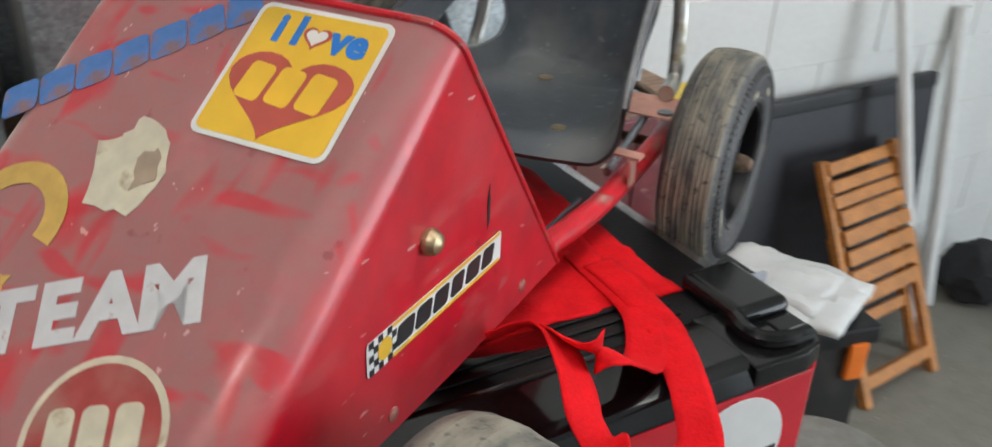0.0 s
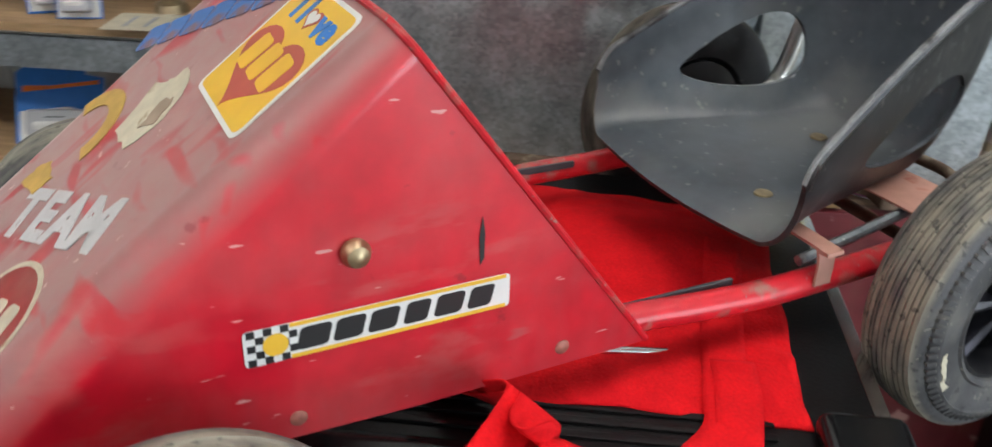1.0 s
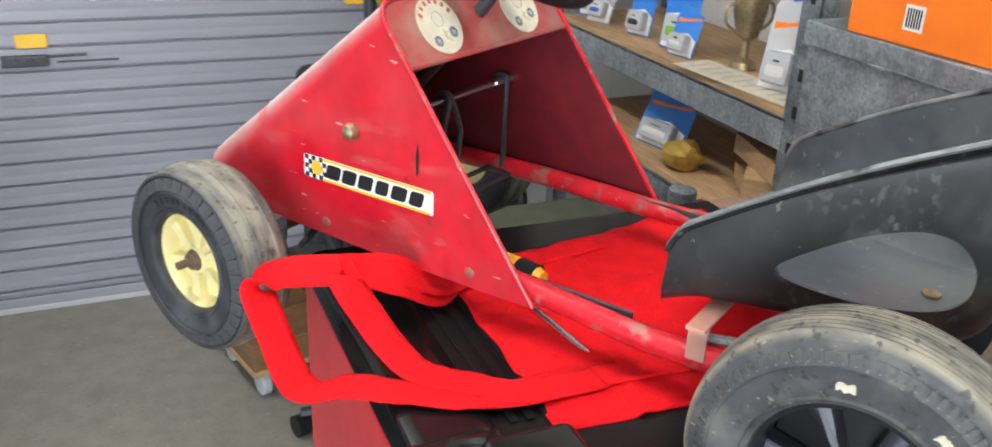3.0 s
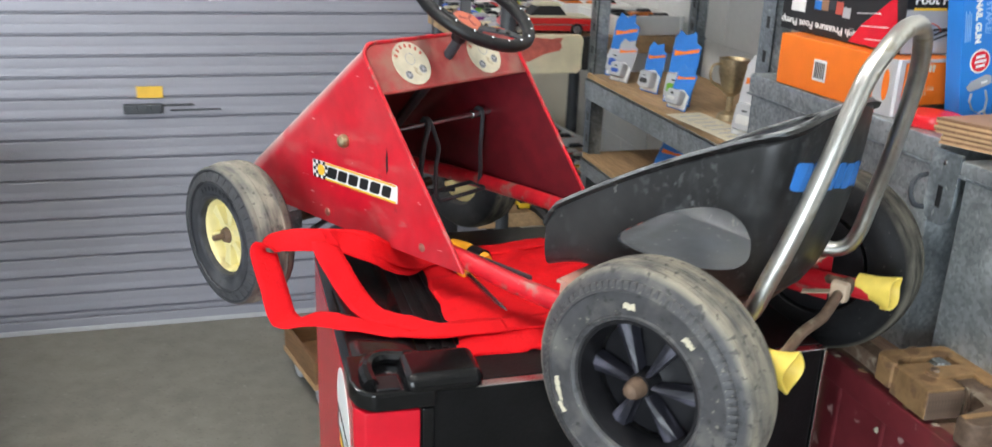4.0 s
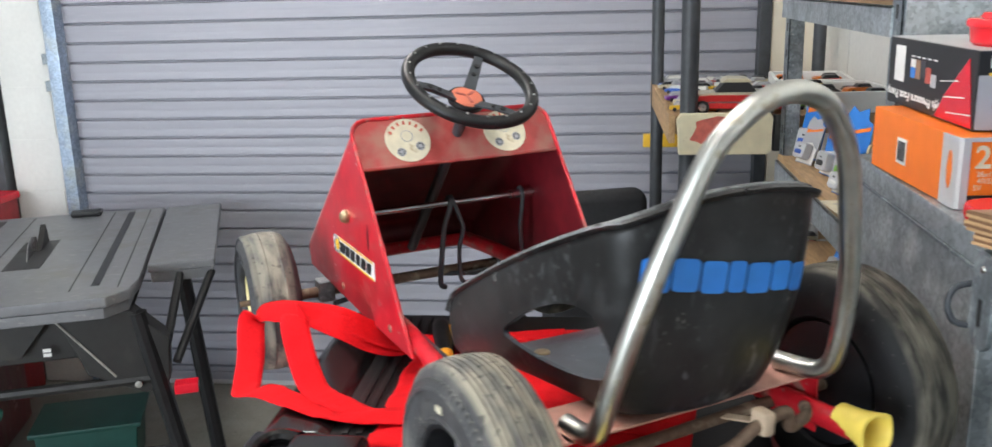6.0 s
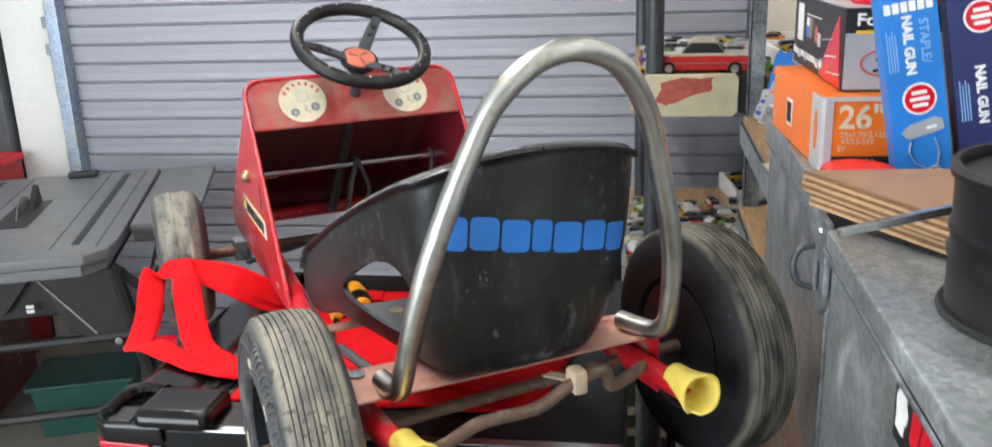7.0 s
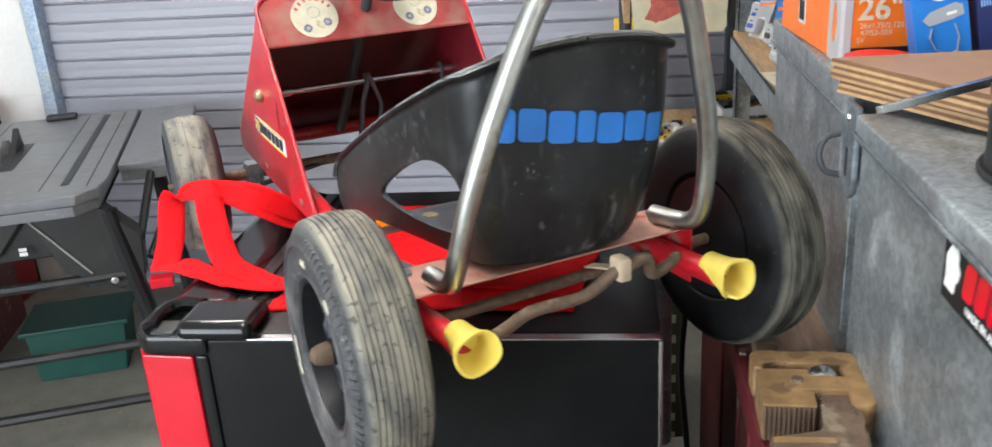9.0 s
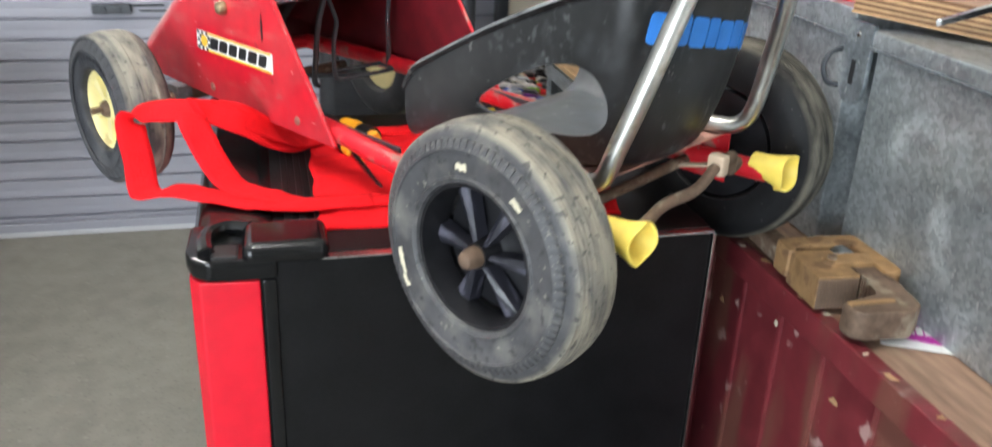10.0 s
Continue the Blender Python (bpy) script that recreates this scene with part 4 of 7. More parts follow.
def seat_mesh():
    n1, n2, n3, nv, nf = 46, 8, 6, 22, 10
    bot = half_path(0.121, 0.078, 0.316, 0.074, 0.044, n1, n2, n3)
    rim = half_path(0.148, 0.106, 0.304, 0.046, 0.040, n1, n2, n3)
    N = len(bot)
    b = bmesh.new()
    grids = []
    for sgn in (1, -1):
        g = []
        for i in range(N):
            t = min(1.0, i / n1)
            y = rim[i][1]
            zr = 0.112 + 0.115 * t + 0.007 * math.sin(math.pi * t)
            zr -= (0.014, 0.006, 0.002, 0.0)[min(i, 3)]
            if i > n1:
                zr = 0.226 + 0.029 * math.sin(math.pi / 2 * (i - n1) / (N - 1 - n1))
            zb = 0.047 + 0.018 * max(0, (i - n1) / (N - n1)) - 0.010 * max(0, 1 - i / 9) ** 1.5
            col = []
            for k in range(nv + 1):
                v = k / nv
                h = 1 - (1 - v) ** (2.9 - 0.8 * t)
                x = bot[i][0] + (rim[i][0] - bot[i][0]) * h
                yy = bot[i][1] + (rim[i][1] - bot[i][1]) * (1 - (1 - v) ** 1.7)
                z = zb + (zr - zb) * (v ** (1.4 - 0.15 * t))
                col.append(b.verts.new((sgn * x, yy, z)))
            (RIM_L if sgn == 1 else RIM_R).append(col[-1].co.copy())
            flare = col[-1].co + Vector((sgn * -0.005 * (1 if i < n1 + n2 else 0.4), -0.007 if i > n1 + 2 else 0, -0.003))
            col.append(b.verts.new(flare))
            g.append(col)
        grids.append(g)
    for g in grids:
        for i in range(N - 1):
            for k in range(nv + 1):
                b.faces.new((g[i][k], g[i + 1][k], g[i + 1][k + 1], g[i][k + 1]))
    rows = []
    for i in range(N):
        A, B = grids[0][i][0], grids[1][i][0]
        if (A.co - B.co).length < 1e-4:
            rows.append([A] * nf + [B])
            continue
        row = [A]
        for k in range(1, nf):
            p = A.co.lerp(B.co, k / nf)
            u = abs(2 * k / nf - 1)
            p.z -= 0.006 * (1 - u * u)
            if i < 8:
                p.y += 0.006 * (1 - u * u) * (1 - i / 8)
            row.append(b.verts.new(p))
        rows.append(row + [B])
    for r0, r1 in zip(rows, rows[1:]):
        for k in range(nf):
            f = []
            for v in (r0[k], r0[k + 1], r1[k + 1], r1[k]):
                if v not in f:
                    f.append(v)
            if len(f) > 2:
                try:
                    b.faces.new(f)
                except ValueError:
                    pass
    bmesh.ops.remove_doubles(b, verts=b.verts[:], dist=1e-5)
    return b


def moulded_seat():
    """The shell thickened, with the egg-shaped hole cut through both sides, and its dusty, painted-brighter inside told
    apart.
    """
    tmp = bpy.data.objects.new("tmp", finish("seat", seat_mesh(), [SEAT, SEATIN], angle=60))
    cutter = bpy.data.objects.new("tmp", finish("cut", prism([(p.x, p.y) for p in smooth_path([(y, z, 0) for y, z in HOLE], 5, True)], "x", -0.3, 0.3), SEAT))
    for o in (tmp, cutter):
        scene.collection.objects.link(o)
    shell = tmp.modifiers.new("thickness", "SOLIDIFY")
    shell.thickness, shell.offset = 0.0046, 0
    hole = tmp.modifiers.new("hole", "BOOLEAN")
    hole.operation, hole.object, hole.solver = "DIFFERENCE", cutter, "EXACT"
    me = bpy.data.meshes.new_from_object(tmp.evaluated_get(bpy.context.evaluated_depsgraph_get()))
    bpy.data.objects.remove(tmp)
    bpy.data.objects.remove(cutter)
    me.materials.clear()
    for m in (SEAT, SEATIN):
        me.materials.append(m)
    for p in me.polygons:
        p.material_index = 1 if p.normal.dot(Vector((0, 0.21, 0.30)) - p.center) > 0.02 else 0
        p.use_smooth = True
    me.set_sharp_from_angle(angle=radians(45))
    return me


def block_shape(w, h, t=0.0005, slant=0.0):
    """A plain bar with rounded corners, leaning by slant."""
    pts = []
    for sx, sy, a0 in ((1, 1, 0), (-1, 1, 90), (-1, -1, 180), (1, -1, 270)):
        for k in range(4):
            a = radians(a0 + 30 * k)
            pts.append((sx * 0.30 + 0.20 * math.cos(a), sy * 0.34 + 0.16 * math.sin(a)))
    return prism([(x * w + slant * y * h, y * h) for x, y in pts], "z", 0, t)


seat = new("seat", moulded_seat())
seat.parent = kart
seat["label"] = "scuffed black plastic bucket seat with side holes"
WORN = material("worn_grey_plastic_edge", (0.16, 0.165, 0.17), 0.5, 0, 0.4, 80, 0.1, spots=(0.03, 0.03, 0.032), spot_scale=26, spot_cut=0.54, spot_soft=0.1)
part("rim_edge", tube(RIM_L + RIM_R[-2::-1], 0.0031, 8), WORN, seat, "rounded edge worn pale grey")
for x, y in ((0.104, 0.262), (-0.064, 0.262), (0.017, 0.122)):
    part("bolt", lathe([(0, 0.0085), (0.0016, 0.008), (0.002, 0.004), (0.001, 0.0)], 16, "z"), BRASS, seat, "rusty brass-coloured bolt head", pose(x, y, 0.0452))
# blue block lettering on the seat back, as plain shapes
skin = BVHTree.FromPolygons([v.co for v in seat.data.vertices], [p.vertices for p in seat.data.polygons])
at_x = -0.089
for i, w in enumerate((0.0245, 0.0245, 0.0250, 0.0180, 0.0275, 0.0225, 0.0200)):
    x0, z0 = at_x + w / 2, 0.1905 - 0.0044 * i + 0.0012 * (i % 2)
    at_x += w + 0.0024
    b = block_shape(w, 0.0295 - 0.0004 * i, 0.0009, 0.05)
    bmesh.ops.subdivide_edges(b, edges=b.edges[:], cuts=2, use_grid_fill=True)
    for v in b.verts:
        x, z, t = x0 + v.co.x, z0 + v.co.y, v.co.z
        z -= 0.16 * v.co.x
        y = skin.ray_cast(Vector((x, -0.3, z)), Vector((0, 1, 0)))[0].y
        v.co = Vector((x, y - 0.0003 - t, z))
    part("printed_shape", b, BLUE, seat, "blue raised printed shape", smooth=False)

# rear plate and brackets
b = prism([(-0.157, 0.088), (0.152, 0.092), (0.152, 0.158), (-0.157, 0.156)], "z", 0.0365, 0.0388, 0.0008)
pl = part("rear_plate", b, SALMON, kart, "faded pinkish primer-red steel cross plate")
for sx in (-1, 1):
    part("flange", prism([(0.088, -0.022), (0.150, -0.022), (0.156, 0.0364), (0.088, 0.0364)], "x", sx * 0.154 - 0.004 - 0.0012, sx * 0.154 - 0.004 + 0.0012, 0.0006), RAIL, pl)
    part("foot_bolt", lathe([(0, 0.009), (0.003, 0.009), (0.004, 0.004), (0.004, 0)], 8, "z"), GALV_D, pl, m=pose(sx * 0.142, 0.142, 0.0388))
sp_ = smooth_path([(-0.1515, 0.268, 0.004), (-0.1515, 0.268, 0.026), (-0.148, 0.268, 0.034), (-0.138, 0.268, 0.037), (0.138, 0.268, 0.037), (0.148, 0.268, 0.034), (0.1515, 0.268, 0.026), (0.1515, 0.268, 0.004)], 4)
part("front_strap", ribbon(sp_, [(0, 1, 0)] * len(sp_), 0.017, 0.0024), SALMON, kart, "pinkish bent steel seat strap")
part("seat_stay", tube([(-0.125, 0.27, 0.012), (-0.118, 0.12, 0.034)], 0.005, 8), GALV_D, kart)
# chrome roll hoop
hp = [(0.126, 0.122, 0.0495), (0.134, 0.098, 0.0490), (0.139, 0.080, 0.0510), (0.1425, 0.067, 0.062), (0.141, 0.058, 0.085), (0.136, 0.048, 0.130), (0.123, 0.035, 0.175), (0.106, 0.023, 0.220), (0.091, 0.013, 0.260), (0.077, 0.007, 0.289), (0.053, 0.001, 0.319), (0.030, -0.002, 0.332), (0.008, -0.003, 0.336)]
hp += [(-0.014, -0.001, 0.332), (-0.034, 0.002, 0.320), (-0.056, 0.009, 0.295), (-0.073, 0.014, 0.260), (-0.090, 0.019, 0.220), (-0.105, 0.027, 0.175), (-0.115, 0.038, 0.130), (-0.121, 0.051, 0.088), (-0.1235, 0.057, 0.068), (-0.125, 0.064, 0.055), (-0.127, 0.080, 0.0495), (-0.129, 0.104, 0.0490)]
part("roll_hoop", tube(smooth_path(hp, 6), 0.0094, 18), CHROME, kart, "bent chrome tube hoop behind the seat")
# yellow horn-shaped rail ends
for sx in (-1, 1):
    b = lathe([(0.022, 0.0125), (0.012, 0.0135), (0.0, 0.0152), (-0.012, 0.0185), (-0.020, 0.0216), (-0.0225, 0.0216), (-0.0225, 0.0192), (-0.012, 0.0158), (0.004, 0.0115), (0.004, 0.0)], 28, "y")
    for v in b.verts:
        a = math.atan2(v.co.z, v.co.x)
        if v.co.y < -0.015:
            v.co.y += 0.0018 * math.sin(3 * a + sx) + (0.007 if (sx > 0 and abs(a + 1.9) < 0.22) else 0)
    part("rail_end", b, YELLOW, kart, "torn yellow rubber trumpet-shaped rail end", pose(0.144 if sx > 0 else -0.129, 0.030, 0.013, 2, 0, 0))

# stickers on the cowl
LEFT = facing((-HW - 0.0006, 0.641, 0.068), (0, -1, -0.004), (0, 0, 1))
st = part("brand_sticker", plate(0.176, 0.0255, 0.0005, 0.003), WHITE, cowl, "white sticker with black block shapes and chequers", LEFT)
for y in (0.0112, -0.0112):
    part("stripe", box(-0.060, 0.085, y - 0.0013, y + 0.0013, 0.0005, 0.0009), STICKY, st)
for i in range(6):
    for j in range(5):
        if (i + j) % 2 == 0:
            part("chequer", box(-0.086 + i * 0.0051, -0.081 + i * 0.0051, -0.0125 + j * 0.005, -0.0075 + j * 0.005, 0.0005, 0.0008), INK, st)
part("round_mark", disc(0.0078, 0.0004, 20, at=(-0.069, 0, 0.0008)), STICKY, st)
for i, w in enumerate((0.0195, 0.0185, 0.0185, 0.016, 0.019, 0.0165)):
    b = block_shape(w * 1.02, 0.0155, 0.0005, 0.25)
    part("printed_shape", b, INK, st, m=pose(-0.045 + i * 0.0224, 0, 0.0005))
HOODN = Vector((0, TOPZ - NOSEZ, NOSEY - TOPY)).normalized()
DOWN = Vector((0, NOSEY - TOPY, NOSEZ - TOPZ)).normalized()


def on_hood(x, s, turn=0.0, lift=0.0004):
    """A pose on the sloping top: x across, s down from its rear edge; turned about the surface."""
    m = facing(Vector((x, TOPY, TOPZ)) + DOWN * s + HOODN * lift, (-1, 0, 0), -DOWN)
    return m @ pose(0, 0, 0, 0, 0, turn)


ys = part("sticker", plate(0.104, 0.104, 0.0005, 0.008), WHITE, cowl, "yellow square sticker with a red heart", on_hood(-0.0575, 0.0595))
part("field", plate(0.097, 0.097, 0.0003, 0.006, at=(0, 0, 0.0005)), STICKY, ys)
heart = []
for k in range(40):
    a = 2 * math.pi * k / 40
    heart.append((0.0029 * 16 * math.sin(a) ** 3, 0.00215 * (13 * math.cos(a) - 5 * math.cos(2 * a) - 2 * math.cos(3 * a) - math.cos(4 * a))))
part("heart", prism([(x, y - 0.011) for x, y in heart], "z", 0.0008, 0.0011), STICKR, ys)
for i in range(3):
    part("printed_shape", block_shape(0.0195, 0.028, 0.0003), STICKY, ys, m=pose(-0.024 + i * 0.0235, -0.008, 0.0011, 0, 0, -6))
part("word", lettering("i l", 0.030, 0.0004, 0.0013), BLUE, ys, "blue lettering", pose(-0.021, 0.033, 0.001))
part("word", lettering("ve", 0.030, 0.0004, 0.0013), BLUE, ys, "blue lettering", pose(0.026, 0.032, 0.001))
for q, mt in ((1.0, STICKR), (0.74, WHITE)):
    part("small_heart", prism([(x * 0.23 * q + 0.001, y * 0.27 * q + 0.0315) for x, y in heart], "z", 0.0008, 0.0012 if q == 1.0 else 0.0015), mt, ys)
LETTER = material("worn_white_letters", (0.62, 0.62, 0.62), 0.55, 0, 0.1, 60, spots=(0.42, 0.32, 0.28), spot_scale=60, spot_cut=0.62)
for ch_, dx in (("T", -0.0550), ("E", -0.0205), ("A", 0.0150), ("M", 0.0540)):
    part("letter", lettering(ch_, 0.053, 0.0005, 0.0026), LETTER, cowl, "worn white letter", on_hood(-0.0145, 0.236, 27) @ pose(dx, 0, 0))
for i in range(7):
    t = i / 6
    part("printed_shape", block_shape(0.0262, 0.0265, 0.0004, 0.1), BLUEFADE, cowl, "faded blue printed shape", on_hood(0.137 - 0.13 * t, 0.112 - 0.105 * t + 0.01, 38 + 3 * (i % 2)))
rs = part("sticker", disc(0.052, 0.0005, 36), OFFWHITE, cowl, "round worn cream and maroon sticker", on_hood(-0.064, 0.296, 24) @ Matrix.Scale(0.88, 4))
part("field", disc(0.047, 0.0003, 36, at=(0, 0, 0.0005)), DASH, rs)
for i in range(3):
    part("printed_shape", plate(0.019, 0.032, 0.0004, 0.006, at=(-0.024 + 0.024 * i, 0.004, 0.0008)), OFFWHITE, rs)
random.seed(4)


def torn(pts, seed, wob=0.0025):
    rnd = random.Random(seed)
    out = []
    for i, p in enumerate(pts):
        q = pts[(i + 1) % len(pts)]
        for k in range(4):
            out.append((p[0] + (q[0] - p[0]) * k / 4 + rnd.uniform(-wob, wob), p[1] + (q[1] - p[1]) * k / 4 + rnd.uniform(-wob, wob)))
    return prism(out, "z", 0, 0.0005)


part("torn_sticker", torn([(-0.022, -0.026), (0.012, -0.036), (0.03, -0.01), (0.026, 0.02), (0.004, 0.034), (-0.01, 0.022), (-0.026, 0.018)], 3), OFFWHITE, cowl, "torn cream sticker remains", on_hood(0.022, 0.145, 20))
b = prism([(0.042 * math.cos(radians(a)), 0.042 * math.sin(radians(a))) for a in range(-30, 151, 12)] + [(0.026 * math.cos(radians(a)), 0.026 * math.sin(radians(a))) for a in range(150, -31, -12)], "z", 0, 0.0005)
part("torn_sticker", b, material("mustard_sticker", (0.62, 0.40, 0.10), 0.6, 0, 0.2, 60), cowl, "torn mustard ring sticker", on_hood(0.081, 0.202, 20))
part("torn_sticker", torn([(-0.02, -0.012), (0.018, -0.012), (0.02, 0.004), (0, 0.012), (-0.016, 0.008)], 7), bpy.data.materials["mustard_sticker"], cowl, "torn mustard sticker piece", on_hood(0.071, 0.243, 10))
part("torn_patch", torn([(-0.008, -0.016), (0.008, -0.010), (0.010, 0.012), (-0.004, 0.014)], 5, 0.002), material("bared_adhesive", (0.36, 0.27, 0.19), 0.7, 0, 0.2, 60), cowl, "bared brownish adhesive", on_hood(0.006, 0.144, 20, 0.0010))
part("scratch", prism([(-0.0008, -0.017), (0.002, -0.012), (0.0024, 0.006), (0.0005, 0.018), (-0.0018, 0.004)], "z", 0, 0.0003), INK, cowl, "dark paint scratch", facing((-HW - 0.0004, 0.574, 0.108), (0, -1, 0), (0, 0, 1)))


# ---- under the kart: bar fridge, bag, screwdriver ----
cab = thing("bar_fridge", "black bar fridge with glossy red sides and an energy label", "fridge", pose(0, 0, 0))
part("body", box(0.300, 0.824, -0.529, -0.060, 0.06, 1.0425, 0.003), CABINET, cab, "black powder-coated steel body")
part("plinth", box(0.30, 0.81, -0.50, -0.08, 0.0, 0.06, 0.004), CABINET, cab)
part("side_panel", prism([(0.265, -0.514), (0.275, -0.529), (0.334, -0.5335), (0.336, -0.500), (0.305, -0.49), (0.305, -0.055), (0.265, -0.065)], "z", 0.05, 1.025, 0.003), CABRED, cab, "glossy red side panel")
part("corner_strip", box(0.336, 0.350, -0.5325, -0.500, 0.05, 1.025, 0.003), GLOSS, cab)
part("top", box(0.274, 0.827, -0.518, -0.056, 1.0428, 1.0455, 0.0012), CABINET, cab, "black textured lid")
part("edge_strip", box(0.8245, 0.8285, -0.5315, -0.52, 0.0, 1.0420, 0.001), STEEL, cab, "bare steel corner edge")
part("edge_line", box(0.354, 0.827, -0.5310, -0.5185, 1.0430, 1.0446, 0.0005), STEEL, cab, "bare worn steel front edge")
part("border", prism([(0.264, 1.0255), (0.272, 1.046), (0.284, 1.0500), (0.336, 1.0500), (0.350, 1.0462), (0.350, 1.0255)], "y", -0.445, -0.058, 0.003), GLOSS, cab, "moulded glossy black border")
for x in (0.362, 0.378, 0.394):
    part("rib", box(x, x + 0.008, -0.44, -0.07, 1.0450, 1.0482, 0.0014), CABINET, cab)
cm = part("corner_moulding", prism([(0.262, -0.500), (0.268, -0.520), (0.284, -0.534), (0.352, -0.534), (0.352, -0.505), (0.338, -0.485), (0.352, -0.465), (0.352, -0.440), (0.264, -0.440)], "z", 1.026, 1.0490, 0.005), GLOSS, cab, "glossy black corner moulding")
part("handle", box(0.318, 0.404, -0.5345, -0.468, 1.040, 1.0640, 0.011, seg=4), GLOSS, cm, "rounded moulded hand grip")
part("hook", tube(smooth_path([(0.284, -0.518, 1.051), (0.282, -0.492, 1.053), (0.288, -0.472, 1.054), (0.304, -0.464, 1.055), (0.326, -0.470, 1.055)], 4), 0.0085, 10), GLOSS, cm)
part("recess", box(0.288, 0.314, -0.528, -0.498, 1.0470, 1.0512, 0.002), BLACK, cm)
lab = part("energy_label", disc(0.060, 0.0008, 40, sy=1.0), WHITE, cab, "white round energy label with a black band", facing((0.2644, -0.428, 0.960), (0, -1, 0), (0, 0, 1)))
part("band", plate(0.110, 0.030, 0.0004, 0.0, at=(0, -0.022, 0.0008)), INK, lab)
part("word", lettering("ENERGY", 0.023, 0.0004, 0.0005, shear=0.2), WHITE, lab, "white lettering", pose(0, -0.021, 0.0014))
part("colour_bar", plate(0.074, 0.014, 0.0004, at=(0, -0.0445, 0.0008)), STICKY, lab)


def bag_mesh():
    b = bmesh.new()
    nx, ny = 56, 50
    A, B, C, D = Vector((0.402, -0.150)), Vector((0.800, -0.085)), Vector((0.738, -0.472)), Vector((0.394, -0.468))
    rows = []
    for j in range(ny + 1):
        v = j / ny
        row = []
        for i in range(nx + 1):
            u = i / nx
            p = A.lerp(B, u).lerp(D.lerp(C, u), v)
            edge = min(1, min(u, 1 - u, v, 1 - v) / 0.10)
            z = 1.0485 + 0.004 * edge + 0.016 * math.exp(-((u - 0.72) / 0.22) ** 2 - ((v - 0.62) / 0.3) ** 2)
            z += 0.0035 * noise.noise(Vector((p.x * 16, p.y * 16, 0))) + 0.0016 * noise.noise(Vector((p.x * 45, p.y * 30, 3)))
            z += 0.003 * math.exp(-(((u - 0.25) * 0.6 + (v - 0.3)) / 0.012) ** 2)
            for ca, cb, cc, ch in ((1.0, 0.15, 0.40, 0.0030), (0.25, 1.0, 0.55, 0.0026), (1.0, -0.35, 0.62, 0.0020), (-0.2, 1.0, 0.30, 0.0018)):
                z += ch * max(0.0, 1 - abs(ca * u + cb * v - cc) / 0.035)
            wob = 0.004 * noise.noise(Vector((p.x * 20, p.y * 20, 9)))
            row.append(b.verts.new((p.x + wob, p.y - wob, z)))
        rows.append(row)
    for r0, r1 in zip(rows, rows[1:]):
        for i in range(nx):
            b.faces.new((r0[i], r0[i + 1], r1[i + 1], r1[i]))
    return b


bag = thing("shopping_bag", "bright red non-woven carry bag with long looped handles, lying flat", "bag", pose(0, 0, 0))
bp = part("panel", bag_mesh(), FABRIC, bag, angle=60)
sol = bp.modifiers.new("thickness", "SOLIDIFY")
sol.thickness, sol.offset = 0.003, -1


def strap(pts, name="handle", width=0.035):
    """pts: x, y, z, and the direction across the band."""
    P = smooth_path([p[:3] for p in pts], 8)
    W = smooth_path([p[3] for p in pts], 8)
    b = bmesh.new()
    rows = []
    for i, p in enumerate(P):
        d = (P[min(i + 1, len(P) - 1)] - P[max(i - 1, 0)]).normalized()
        w = (W[i] - d * W[i].dot(d)).normalized()
        n = d.cross(w)
        cup = 0.0022 * noise.noise(p * 30)
        rows.append([b.verts.new(p + w * width * q + n * (cup * (1 - 8 * q * q) + 0.0012 * noise.noise(p * 90 + w * q))) for q in (-0.5, -0.3, -0.1, 0.1, 0.3, 0.5)])
    for r0, r1 in zip(rows, rows[1:]):
        for k in range(5):
            b.faces.new((r0[k], r0[k + 1], r1[k + 1], r1[k]))
    o = part(name, b, FABRIC, bag, angle=70)
    sl = o.modifiers.new("thickness", "SOLIDIFY")
    sl.thickness, sl.offset = 0.0016, 0
    return o


# sewn-on bands, then the two loops that stand out over the edge of the lid
FLAT, RUN, DROP = (0.05, 1.0, 0.0), (0.20, 0.76, 0.52), (0.90, 0.36, 0.02)
bag_skin = BVHTree.FromPolygons([v.co for v in bp.data.vertices], [p.vertices for p in bp.data.polygons])


def sewn(x, y, lift=0.0022, across=FLAT):
    """A point of a band that lies on the panel."""
    return x, y, bag_skin.ray_cast(Vector((x, y, 2)), Vector((0, 0, -1)))[0].z + lift, across


strap([sewn(0.72, -0.432), sewn(0.64, -0.424), sewn(0.56, -0.416), sewn(0.48, -0.409), sewn(0.415, -0.405), (0.380, -0.402, 1.0530, (0.4, 0.92, 0)), (0.340, -0.380, 1.0560, (0.5, 0.85, 0.0)), (0.305, -0.350, 1.0600, (0.80, 0.55, 0.0)), (0.281, -0.316, 1.0870, DROP), (0.266, -0.288, 1.1130, DROP), (0.264, -0.272, 1.1215, (0.65, 0.70, 0.2)), (0.280, -0.264, 1.1190, (0.35, 0.80, 0.4)), (0.320, -0.266, 1.1050, RUN), (0.362, -0.238, 1.0720, (0.2, 0.94, 0.2)), (0.400, -0.190, 1.0560, (0.1, 0.98, 0.1)), sewn(0.45, -0.172), sewn(0.52, -0.163), sewn(0.60, -0.152)])
